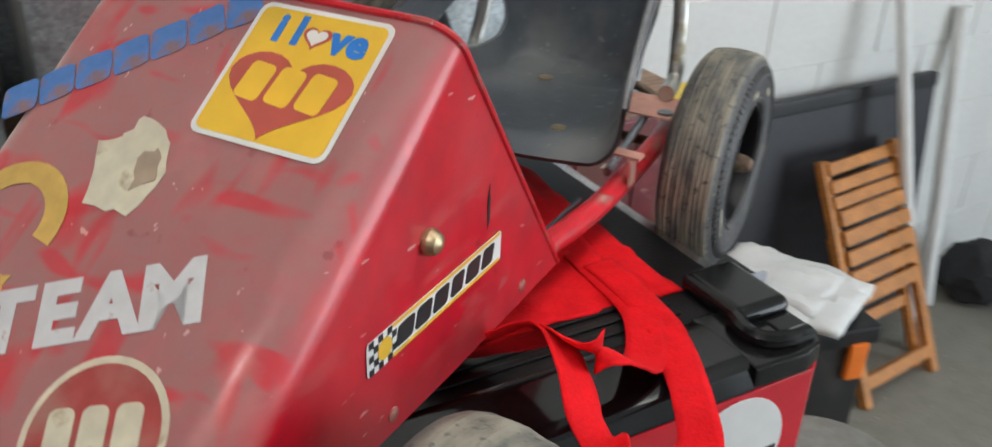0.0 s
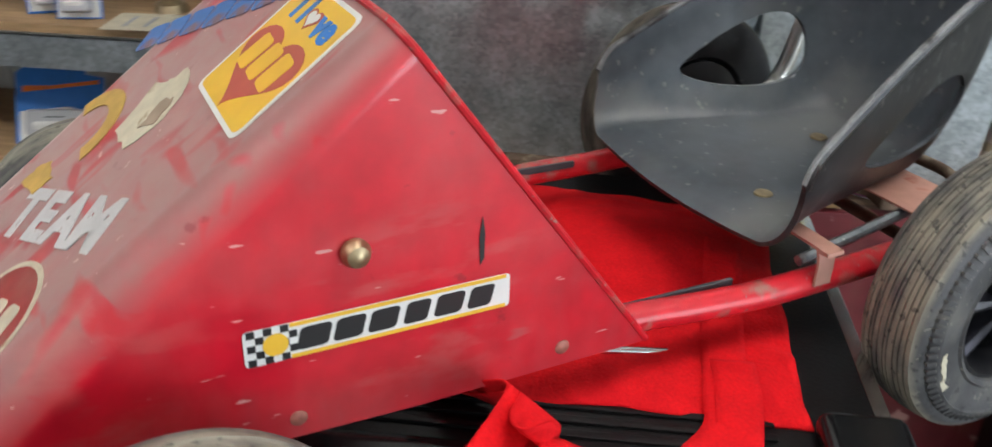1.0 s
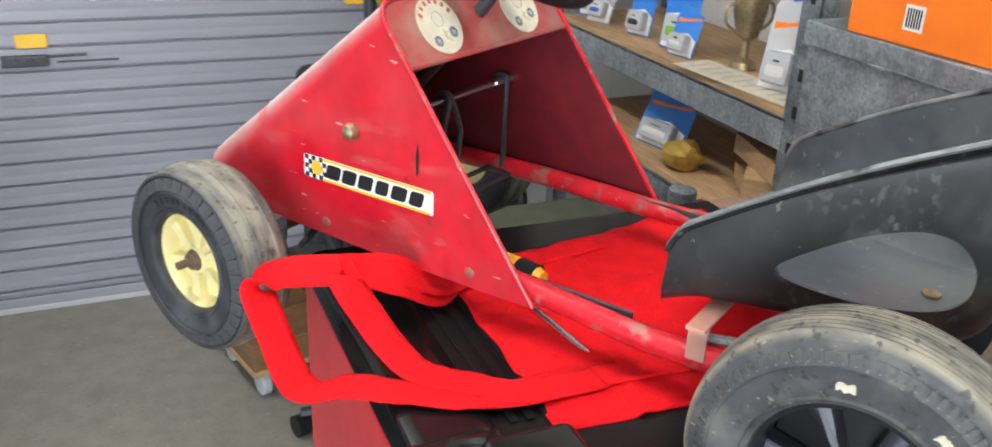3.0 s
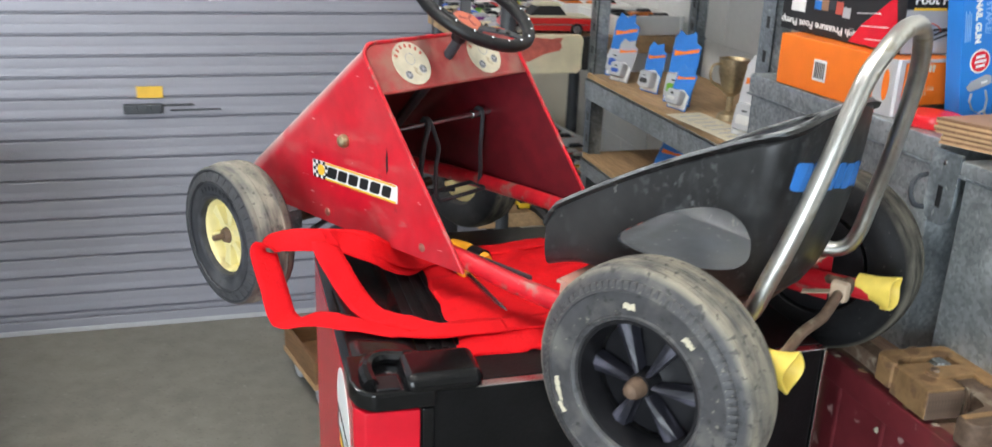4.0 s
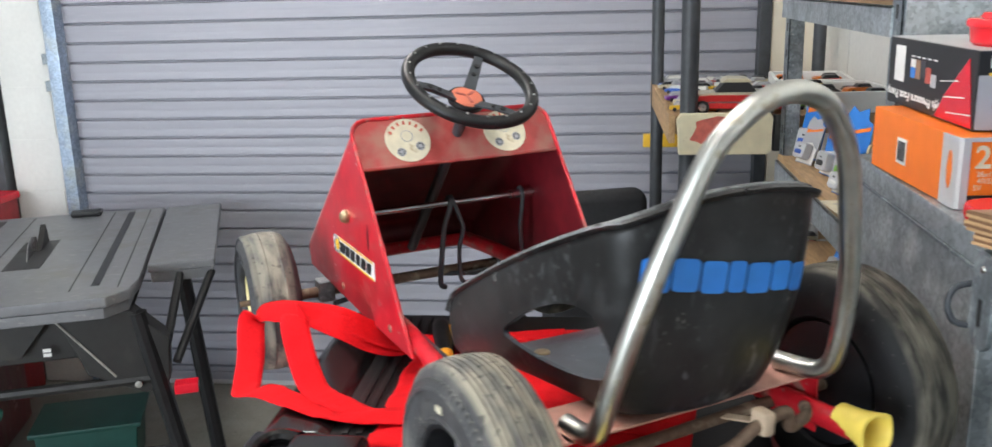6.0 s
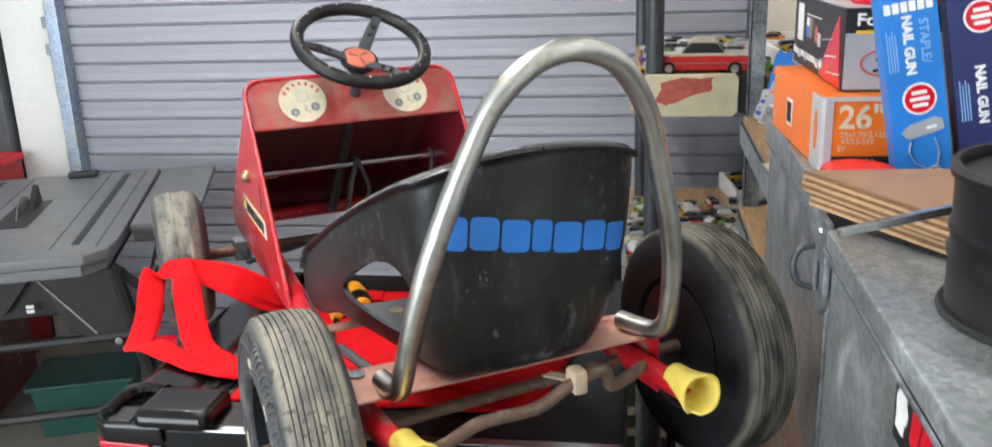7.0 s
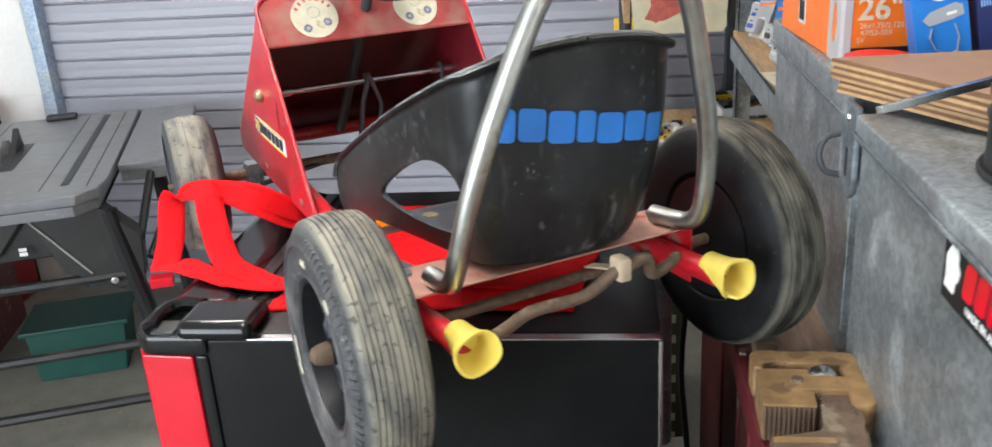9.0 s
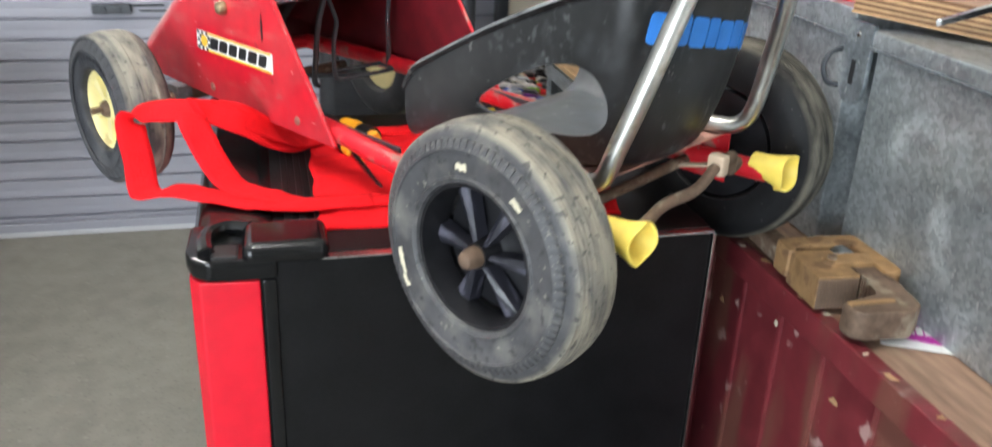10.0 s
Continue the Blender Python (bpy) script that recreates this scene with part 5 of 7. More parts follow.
strap([sewn(0.46, -0.414, 0.0048), sewn(0.41, -0.414, 0.0052, (0.2, 0.97, 0)), (0.345, -0.404, 1.0540, (0.42, 0.90, 0)), (0.288, -0.378, 1.0560, (0.45, 0.88, 0.0)), (0.245, -0.354, 1.0560, (0.55, 0.80, 0.1)), (0.215, -0.336, 1.0450, (0.85, 0.45, 0.1)), (0.204, -0.306, 1.0440, DROP), (0.198, -0.272, 1.0640, DROP), (0.190, -0.244, 1.0900, DROP), (0.190, -0.228, 1.1030, (0.60, 0.75, 0.3)), (0.214, -0.226, 1.1110, (0.25, 0.80, 0.5)), (0.262, -0.246, 1.1160, RUN), (0.318, -0.258, 1.1120, RUN), (0.364, -0.230, 1.0790, (0.2, 0.94, 0.2)), (0.402, -0.194, 1.0590, (0.1, 0.98, 0.1)), sewn(0.45, -0.178, 0.0050), sewn(0.49, -0.170, 0.0048)])

sd = thing("screwdriver", "cross-head screwdriver with a black and orange handle", "screwdriver", facing((0.479, -0.373, 1.0465), Vector((-0.026, 0.109, 0.013)), (0, 0, 1)))
part("shaft", tube([(0, 0, 0), (0.007, 0, 0), (0.125, 0, 0)], [0.0012, 0.0039, 0.0039], 12), STEEL, sd, "bright steel shaft")
hd = part("handle", lathe([(0.122, 0.0), (0.122, 0.007), (0.130, 0.0085), (0.138, 0.011), (0.160, 0.0125), (0.20, 0.0125), (0.215, 0.0115), (0.222, 0.006), (0.223, 0.0)], 18, "x"), BLACK, sd, "black rubber grip")
part("collar", lathe([(0.118, 0.0), (0.118, 0.0075), (0.128, 0.010), (0.132, 0.010), (0.132, 0.0)], 18, "x"), material("orange_grip", (0.85, 0.36, 0.02), 0.4), hd, "orange collar")
sd2 = thing("screwdriver", "stubby orange and black screwdriver handle on the bag", "screwdriver", facing((0.475, -0.225, 1.068), (-0.45, 0.89, 0), (0, 0, 1)))
part("handle", lathe([(-0.02, 0.0), (-0.02, 0.009), (-0.008, 0.014), (0.03, 0.0145), (0.055, 0.012), (0.06, 0.0)], 18, "x"), bpy.data.materials["orange_grip"], sd2)
part("grip", lathe([(-0.012, 0.0), (-0.012, 0.0146), (0.012, 0.0152), (0.012, 0.0)], 18, "x"), BLACK, sd2)

# ---- bench side ----
bench = thing("workbench", "maroon steel workbench with a worn timber top", "bench", pose(0, 0, 0))
part("front", box(0.932, 0.945, -1.0, 0.10, 0.0, 0.948, 0.002), MAROON, bench, "chipped maroon steel front")
for y in (-0.96, -0.84, -0.72, -0.62, -0.53, -0.44, -0.35, -0.2):
    part("groove", tube([(0.932, y, 0.02), (0.932, y, 0.94)], 0.004, 6), MAROON, bench)
part("end", box(0.945, 1.39, 0.088, 0.10, 0.0, 0.945), MAROON, bench)
part("end", box(0.945, 1.39, -1.0, -0.988, 0.0, 0.945), MAROON, bench)
part("top", box(0.934, 1.395, -1.0, 0.10, 0.948, 0.972, 0.003), BENCHTOP, bench, "scarred bare timber top")
part("edge_trim", box(0.914, 0.934, -1.002, 0.10, 0.940, 0.976, 0.003), MAROON, bench, "chipped maroon edge trim")
rr = random.Random(8)
for k in range(22):
    y, l = -0.9 + 0.042 * k + rr.uniform(-0.01, 0.01), rr.uniform(0.004, 0.02)
    z = 0.9758 if k % 3 else 0.945
    part("chip", torn([(-0.5 * l, -0.003), (0.4 * l, -0.004), (0.5 * l, 0.002), (0, 0.004)], k, 0.0012), OFFWHITE if k % 2 else PLYL, bench, "bare flaked paint chip", facing((0.924 + rr.uniform(-0.004, 0.004), y, z + 0.0004), (0, 1, 0), (-1, 0, 0)) if k % 3 else facing((0.9318, y, rr.uniform(0.86, 0.935)), (0, -1, 0), (0, 0, 1)))


def galv_chest(name, y0, y1, x0, x1, z0, z1, label, fold=0.034):
    t = thing(name, label, "metal box", pose(0, 0, 0))
    part("body", box(x0, x1, y0 + 0.006, y1 - 0.006, z0, z1 - fold + 0.004, 0.003), GALV, t)
    part("lid", box(x0 - 0.006, x1, y0, y1, z1 - fold, z1, 0.004), GALV, t, "folded galvanised lid")
    part("lid_lip", box(x0 - 0.0085, x0 - 0.006, y0, y1, z1 - fold - 0.002, z1 - fold + 0.002, 0.0008), GALV_D, t)
    return t


near = galv_chest("tool_chest", -0.905, -0.487, 1.014, 1.38, 0.973, 1.258, "galvanised steel tool chest with a red and white maker's label", 0.020)
far = galv_chest("tool_chest", -0.440, 0.025, 1.022, 1.38, 0.973, 1.272, "tall galvanised steel tool chest with a hasp")
b = prism([(-0.487, 1.250), (-0.437, 1.250), (-0.437, 1.180), (-0.441, 1.164), (-0.452, 1.156), (-0.472, 1.156), (-0.483, 1.164), (-0.487, 1.180)], "x", 0.9965, 1.0025, 0.0012)
hs = part("hasp", b, GALV_D, far, "flat rounded steel hasp", pose(0.012, 0, 0.012))
part("slot", box(0.9960, 0.9966, -0.466, -0.458, 1.178, 1.206), INK, hs)
part("staple", tube(smooth_path([(1.002, -0.430, 1.212), (0.984, -0.432, 1.208), (0.977, -0.434, 1.192), (0.984, -0.436, 1.174), (1.002, -0.438, 1.170)], 4), 0.0034, 8), DARKSTEEL, hs)
part("rivet", lathe([(0, 0.004), (-0.002, 0.0032), (-0.003, 0)], 12, "x"), STEEL, hs, m=pose(0.9966, -0.462, 1.236))
for z in (1.225, 1.06):
    part("rivet", lathe([(0, 0.005), (-0.003, 0.004), (-0.004, 0)], 12, "x"), STEEL, near, m=pose(1.0135, -0.885, z))
rl = part("maker_label", plate(0.185, 0.058, 0.0008), INK, near, "black label with red and white shapes", facing((1.0132, -0.809, 1.2115), (0, -1, 0.035), (0, 0, 1)) @ Matrix.Diagonal((0.845, 0.775, 1, 1)))
for i in range(5):
    b = block_shape(0.0215, 0.034, 0.0005, 0.18)
    part("printed_shape", b, CABRED, rl, m=pose(-0.034 + i * 0.0255, 0.006, 0.0008))
part("emblem", torn([(-0.016, -0.02), (0.006, -0.022), (0.014, 0.0), (0.01, 0.022), (-0.004, 0.024), (-0.014, 0.012)], 11, 0.002), WHITE, rl, m=pose(-0.071, 0.004, 0.0008))
part("word", lettering("MADE IN AUSTRALIA", 0.0108, 0.0004, 0.0001, 1.0), WHITE, rl, "white lettering", pose(0.012, -0.020, 0.001))

# sheet of plywood, chisel, pot
ply = thing("plywood_sheet", "brown-faced plywood offcuts with rough layered edges", "plywood", pose(0.991, -0.452, 1.2722, 3.8, 0, 0))
rr = random.Random(3)
for k in range(10):
    o = rr.uniform(-0.0016, 0.0016) + (0.006 if k < 4 else 0.0)
    part("ply_layer", prism([(o, -o), (0.125 + o, -0.180 + o), (0.385, -0.180 + o), (0.385, 0.020 - o)], "z", k * 0.0032, k * 0.0032 + 0.00315, 0.0003), PLYL if k % 2 == 0 else PLYD, ply)
part("face", prism([(0.002, -0.002), (0.126, -0.179), (0.385, -0.179), (0.385, 0.019)], "z", 0.0321, 0.0331, 0.0003), PLYF, ply, "smooth brown face")
ch = thing("steel_rod", "pointed steel rod lying on the plywood behind the pot", "rod", facing((0.994, -0.600, 1.2885), (0.083, 0, 0.0205), (0, 0, 1)))
part("blade", prism([(0, -0.0015), (0.004, 0.002), (0.03, 0.0030), (0.22, 0.0030), (0.22, -0.0030), (0.03, -0.0030)], "y", -0.0034, 0.0034, 0.0008), STEEL, ch)
part("grip", tube([(0.20, 0, 0.0), (0.27, 0, 0.0)], 0.008, 12), BLACK, ch)
pot = thing("pot", "ribbed black plastic pot on the steel chest", "pot", pose(1.137, -0.694, 1.2585) @ Matrix.Scale(0.957, 4))
prof = [(0.0, 0.0), (0.0, 0.0905), (0.006, 0.0895), (0.040, 0.0895), (0.043, 0.0915), (0.047, 0.0915), (0.050, 0.0895), (0.058, 0.0895), (0.061, 0.0915), (0.065, 0.0915), (0.068, 0.0898), (0.102, 0.0905), (0.102, 0.0865), (0.012, 0.084), (0.012, 0.0)]
part("body", lathe(prof, 48, "z"), BLACK, pot)
part("rim", lathe([(0.100, 0.0907), (0.102, 0.0935), (0.107, 0.0945), (0.111, 0.0925), (0.111, 0.0885), (0.107, 0.0862), (0.1025, 0.0862)], 48, "z"), BLACK, pot, "rolled black rim")
part("foot_ring", lathe([(0.0, 0.0906), (0.0005, 0.0945), (0.003, 0.0950), (0.0055, 0.0935), (0.0062, 0.0898)], 48, "z"), BLACK, pot)
jar = thing("jar", "clear plastic jar with a pale lid standing in the pot", "jar", pose(1.150, -0.706, 1.2708) @ Matrix.Scale(0.957, 4))
part("body", lathe([(0.0, 0.0), (0.0, 0.062), (0.138, 0.062), (0.146, 0.058), (0.146, 0.0)], 32, "z"), material("cloudy_plastic", (0.34, 0.35, 0.36), 0.2, 0, 0.2, 30, spots=(0.10, 0.10, 0.10), spot_scale=40, spot_cut=0.5), jar)
part("lid", lathe([(0.1435, 0.0), (0.1435, 0.066), (0.1515, 0.0665), (0.1525, 0.0655), (0.1675, 0.0655), (0.1705, 0.062), (0.1705, 0.0)], 32, "z"), CASTOR, jar, "pale grey screw lid")

# boxes on the far chest
ob = thing("tube_box", "orange and silver bicycle tube carton", "carton", pose(1.027, -0.325, 1.2730, 0, 0, 3.2))
part("carton", box(0.001, 0.100, 0.001, 0.266, 0.0, 0.079, 0.002), ORANGE, ob)
part("corner", prism([(-0.0012, 0.040), (-0.0012, 0.008), (0.0005, 0.002), (0.004, -0.0008), (0.012, -0.0008), (0.012, 0.004), (0.004, 0.040)], "z", 0.0005, 0.0785), SILVER, ob, "silver printed corner")
part("oval_mark", disc(0.0062, 0.0005, 24, sy=3.4), ORANGE, ob, m=facing((-0.0014, 0.017, 0.042), (0, -1, 0), (0, 0, 1)))
part("base_band", box(0.012, 0.1005, -0.0010, 0.01, 0.0005, 0.0155, 0.0005), INK, ob)
part("top_band", box(0.012, 0.1005, -0.0008, 0.01, 0.074, 0.0785, 0.0005), SILVER, ob)
part("barcode", box(0.0002, 0.0008, 0.146, 0.176, 0.020, 0.052), WHITE, ob, "white barcode label")
for k in range(6):
    part("bar", box(-0.0003, 0.0002, 0.150 + k * 0.0040, 0.1522 + k * 0.0040, 0.024, 0.048), INK, ob)
for text, size, x, z, bold in (('26"', 0.0345, 0.041, 0.056, 0.0007), ("26x1.75/2.125", 0.0082, 0.044, 0.0385, 0.0), ("47/53-559", 0.0082, 0.0385, 0.0310, 0.0), ("SV", 0.0082, 0.0225, 0.0235, 0.0), ("THORN", 0.0110, 0.037, 0.0080, 0.0003)):
    part("word", lettering(text, size, 0.0004, bold), OFFWHITE, ob, "pale lettering", facing((x, 0.0006 if z > 0.01 else -0.0014, z), (1, 0, 0), (0, 0, 1)))
fp = thing("pump_box", "black and grey foot pump carton with a red flash", "carton", pose(1.050, -0.292, 1.3530, 0, 0, 1.2) @ Matrix.Diagonal((1, 1.05, 0.845, 1)) @ pose(-1.034, 0.305, -1.353))
part("carton", box(1.034, 1.16, -0.305, -0.03, 1.353, 1.456, 0.002), INK, fp)
part("top_print", box(1.035, 1.159, -0.304, -0.031, 1.4562, 1.457), SILVER, fp)
part("front_print", box(1.036, 1.16, -0.3062, -0.305, 1.355, 1.425), GREYCARD, fp)
part("flash", prism([(-0.303, 1.356), (-0.20, 1.356), (-0.225, 1.39), (-0.285, 1.445)], "x", 1.0332, 1.0338), CABRED, fp, "red printed flash")
part("barcode", box(1.0332, 1.0338, -0.09, -0.055, 1.39, 1.445), WHITE, fp)
for k, (c, z0, z1) in enumerate(((BLUE, 1.400, 1.416), (WHITE, 1.416, 1.428), (PLYF, 1.400, 1.428), (DARKSTEEL, 1.404, 1.428), (STICKR, 1.398, 1.420), (SILVER, 1.394, 1.412))):
    part("picture", box(1.0332, 1.0338, -0.128 - 0.017 * (k - (k > 0)), -0.112 - 0.017 * (k - (k > 0)), z0, z1), c, fp)
for k in range(5):
    part("caption_bar", box(1.0332, 1.0338, -0.124 - 0.018 * k, -0.113 - 0.018 * k, 1.4315, 1.4335), WHITE, fp)
for k in range(3):
    part("flash_line", prism([(-0.30 + 0.02 * k, 1.372 + 0.02 * k), (-0.235 + 0.012 * k, 1.366 + 0.02 * k), (-0.235 + 0.012 * k, 1.3672 + 0.02 * k), (-0.30 + 0.02 * k, 1.3735 + 0.02 * k)], "x", 1.0326, 1.0332), WHITE, fp)
part("word", lettering("High Pressure Foot Pump", 0.0185, 0.0004, 0.0004), WHITE, fp, "white lettering, upside down", facing((1.0337, -0.128, 1.370), (0, 1, 0), (0, 0, -1)))
part("word", lettering("Foot P", 0.021, 0.0004, 0.0005), WHITE, fp, "white lettering", facing((1.074, -0.3062, 1.441), (1, 0, 0), (0, 0, 1)))
part("word_bar", box(1.046, 1.10, -0.3068, -0.3062, 1.4245, 1.4285), STICKY, fp)
part("hose_print", tube([(1.075 + 0.022 * math.cos(a), -0.3064, 1.388 + 0.016 * math.sin(a)) for a in [2 * math.pi * k / 24 for k in range(20)]], 0.0012, 6), STICKR, fp)
for x0, z0, x1, z1 in ((1.066, 1.378, 1.125, 1.400), (1.068, 1.392, 1.125, 1.396), (1.072, 1.372, 1.110, 1.386)):
    part("pump_print", tube([(x0, -0.3064, z0), (x1, -0.3064, z1)], 0.0018, 6), INK, fp)
tin = thing("round_tub", "translucent red plastic round tub", "tub", pose(1.133, -0.228, 1.4410) @ Matrix.Diagonal((1, 1, 0.86, 1)))
part("body", lathe([(0.0, 0.0), (0.0, 0.062), (0.004, 0.066), (0.024, 0.068), (0.024, 0.0)], 36, "z"), REDCAN, tin)
part("lid", lathe([(0.0245, 0.0), (0.0245, 0.071), (0.030, 0.072), (0.035, 0.070), (0.036, 0.058), (0.043, 0.054), (0.0445, 0.030), (0.0445, 0.0)], 36, "z"), REDCAN, tin, "stepped red lid")
part("lid_handle", tube(smooth_path([(-0.045, 0, 0.042), (-0.03, 0, 0.051), (0.03, 0, 0.051), (0.045, 0, 0.042)], 4), 0.004, 8), REDCAN, tin)
lidr = thing("plastic_dish", "flat red plastic round dish beside the tube carton", "dish", pose(1.0565, -0.372, 1.2725))
part("body", lathe([(0.0, 0.0), (0.0, 0.033), (0.006, 0.0352), (0.014, 0.0355), (0.0165, 0.034), (0.018, 0.029), (0.018, 0.0)], 36, "z"), REDCAN, lidr)


def staple_box(m, mat, lab, words_low=False):
    """Words above the seal, or below it."""
    sz, wz = (0.160, 0.085) if words_low else (0.081, 0.134)
    t = thing("staple_gun_box", lab, "carton", m)
    part("carton", box(-0.0268, 0.0268, 0.0, 0.028, 0.0, 0.196, 0.0015), mat, t)
    ring = part("seal", disc(0.0158, 0.0006, 28), WHITE, t, "white ring seal", facing((0.002, -0.0006, sz), (1, 0, 0), (0, 0, 1)))
    part("seal_field", disc(0.0138, 0.0004, 28, at=(0, 0, 0.0006)), CABRED, ring)
    for k in range(3):
        part("seal_bar", plate(0.018 - 0.004 * abs(k - 1), 0.0036, 0.0003, at=(0, 0.0062 - 0.0062 * k, 0.001)), WHITE, ring)
    part("word", lettering("STAPLE/", 0.0122, 0.0004, 0.0002), STAPLEBLUE, t, "pale blue lettering", facing((0.012, -0.0006, wz + 0.002), (0, 0, -1), (1, 0, 0)))
    part("word", lettering("NAIL GUN", 0.0122, 0.0004, 0.0006), WHITE, t, "white lettering", facing((-0.003, -0.0006, wz), (0, 0, -1), (1, 0, 0)))
    for k in range(4):
        part("caption_bar", box(-0.0225 + 0.0026 * k, -0.0213 + 0.0026 * k, -0.0005, 0.0, wz - 0.024, wz + 0.016 - 0.004 * (k % 2)), STAPLEBLUE, t)
    if not words_low:
        for k in range(6):
            part("printed_shape", plate(0.0062, 0.0100, 0.0004, 0.001), WHITE, t, m=facing((-0.019 + 0.0076 * k, -0.0004, 0.171), (1, 0, 0), (0, 0, 1)))
        b = prism([(-0.018, 0.049), (-0.010, 0.056), (0.014, 0.061), (0.021, 0.058), (0.022, 0.048), (0.010, 0.045), (-0.012, 0.042)], "y", -0.0010, -0.0004)
        gun = part("tool_print", b, GREYCARD, t, "printed grey staple gun")
        loop = [(-0.010, 0.040), (-0.013, 0.030), (-0.008, 0.017), (0.003, 0.0095), (0.012, 0.013), (0.015, 0.026), (0.012, 0.040)]
        part("grip_print", ribbon([(x, -0.0008, z) for x, z in loop], [(0, -1, 0)] * len(loop), 0.0062, 0.0006), GREYCARD, gun)
        part("nose_print", prism([(0.010, 0.010), (0.014, 0.012), (0.017, 0.003), (0.014, 0.002)], "y", -0.0010, -0.0004), GREYCARD, gun)
        part("tool_print_detail", plate(0.010, 0.0030, 0.0004, 0.001), WHITE, gun, m=facing((0.010, -0.0012, 0.0515), (1, 0, 0.1), (0, 0, 1)))
    return t


STAPLEBLUE = material("pale_blue_print", (0.22, 0.42, 0.75), 0.4)
staple_box(facing((1.1205, -0.378, 1.2785), (0.983, 0, 0.184), (0, 1, 0)), BLUEBOX, "bright blue staple gun carton leaning beside the tube box")
staple_box(facing((1.184, -0.374, 1.2785), (0.983, -0.03, 0.184), (0, 1, 0)), NAVYBOX, "dark navy staple gun carton leaning behind the blue one", True)


# pipe wrench and card on the bench
pw = thing("pipe_wrench", "large rusty pipe wrench lying on the bench", "wrench", pose(0.966, -0.575, 0.9765, 0, 0, -3))
TANRUST = material("rusty_yellow_steel", (0.34, 0.20, 0.09), 0.6, 0.25, 0.35, 60, 0.25, spots=(0.20, 0.115, 0.06), spot_scale=30, spot_cut=0.52)
part("shaft", prism([(-0.044, 0.050), (-0.020, 0.050), (-0.018, 0.40), (-0.042, 0.40)], "z", 0.006, 0.030, 0.005), RUST, pw)
b = prism([(-0.053, 0.028), (-0.054, 0.056), (-0.046, 0.062), (0.040, 0.062), (0.046, 0.058), (0.046, 0.037), (-0.018, 0.037), (-0.032, 0.041), (-0.042, 0.036), (-0.044, 0.026)], "z", 0.010, 0.046, 0.003)
prism([(0.029, -0.034), (0.029, 0.058), (0.044, 0.0615), (0.052, 0.050), (0.053, -0.028), (0.046, -0.037), (0.036, -0.038)], "z", 0.0095, 0.0455, 0.004, b)
prism([(-0.020, -0.013), (0.032, -0.012), (0.032, 0.013), (-0.014, 0.014), (-0.025, 0.007), (-0.027, -0.005)], "z", 0.0105, 0.0465, 0.003, b)
hw_ = part("housing", b, TANRUST, pw, "rusty yellowish jaw housing")
nut = part("knurl", lathe([(-0.0095, 0.0), (-0.0095, 0.0185), (-0.006, 0.0205), (0.006, 0.0205), (0.0095, 0.0185), (0.0095, 0.0)], 28, "y"), STEEL, hw_, "worn knurled nut", pose(0.012, 0.0255, 0.026))
part("pin", lathe([(0.0, 0.0055), (0.003, 0.005), (0.004, 0)], 14, "z"), RUST, hw_, m=pose(-0.015, 0.001, 0.0463))
part("ring_end", tube([(0.014 + 0.010 * math.cos(a), 0.070 + 0.010 * math.sin(a), 0.032) for a in [2 * math.pi * k / 16 for k in range(16)]], 0.005, 8, True), RUST, hw_)
hj = part("heel_jaw", box(-0.050, -0.001, -0.036, 0.030, 0.004, 0.043, 0.002), TANRUST, pw, "toothed lower jaw")
for k in range(11):
    part("tooth", prism([(-0.0019, 0.0), (0.0019, 0.0), (0.0, 0.0034)], "z", 0.005, 0.040), RUST, hj, m=pose(-0.047 + k * 0.0043, -0.0360, 0.0, 0, 0, 180))
hk = part("hook_jaw", prism([(0.003, 0.046), (0.029, 0.046), (0.031, -0.052), (0.037, -0.072), (0.033, -0.098), (0.016, -0.112), (-0.036, -0.111), (-0.048, -0.102), (-0.049, -0.082), (-0.002, -0.078), (0.004, -0.066)], "z", 0.006, 0.040, 0.005), RUST, pw, "grey rusted hook jaw")
part("worn_face", prism([(-0.046, -0.086), (-0.046, -0.094), (0.006, -0.092), (0.008, -0.084)], "z", 0.0398, 0.0408), TANRUST, hk)
for k in range(10):
    for sx in (0.0028, 0.0300):
        part("thread", box(sx - 0.0016, sx + 0.0016, -0.046 + 0.0055 * k, -0.0432 + 0.0055 * k, 0.010, 0.0415), RUST, hk)
card = thing("card", "white and magenta printed card on the bench", "card", pose(1.000, -0.668, 0.9745, 0, 0, -28))
part("sheet", plate(0.075, 0.062, 0.0008, 0.004), WHITE, card)
part("print", prism([(-0.036, -0.010), (0.036, -0.018), (0.036, 0.030), (-0.036, 0.030)], "z", 0.0008, 0.0011), material("magenta_print", (0.42, 0.02, 0.30), 0.4), card)
for k in range(4):
    part("word_bar", plate(0.0065, 0.017, 0.0003, 0.001, at=(-0.012 + 0.0085 * k, 0.008, 0.0011)), WHITE, card)


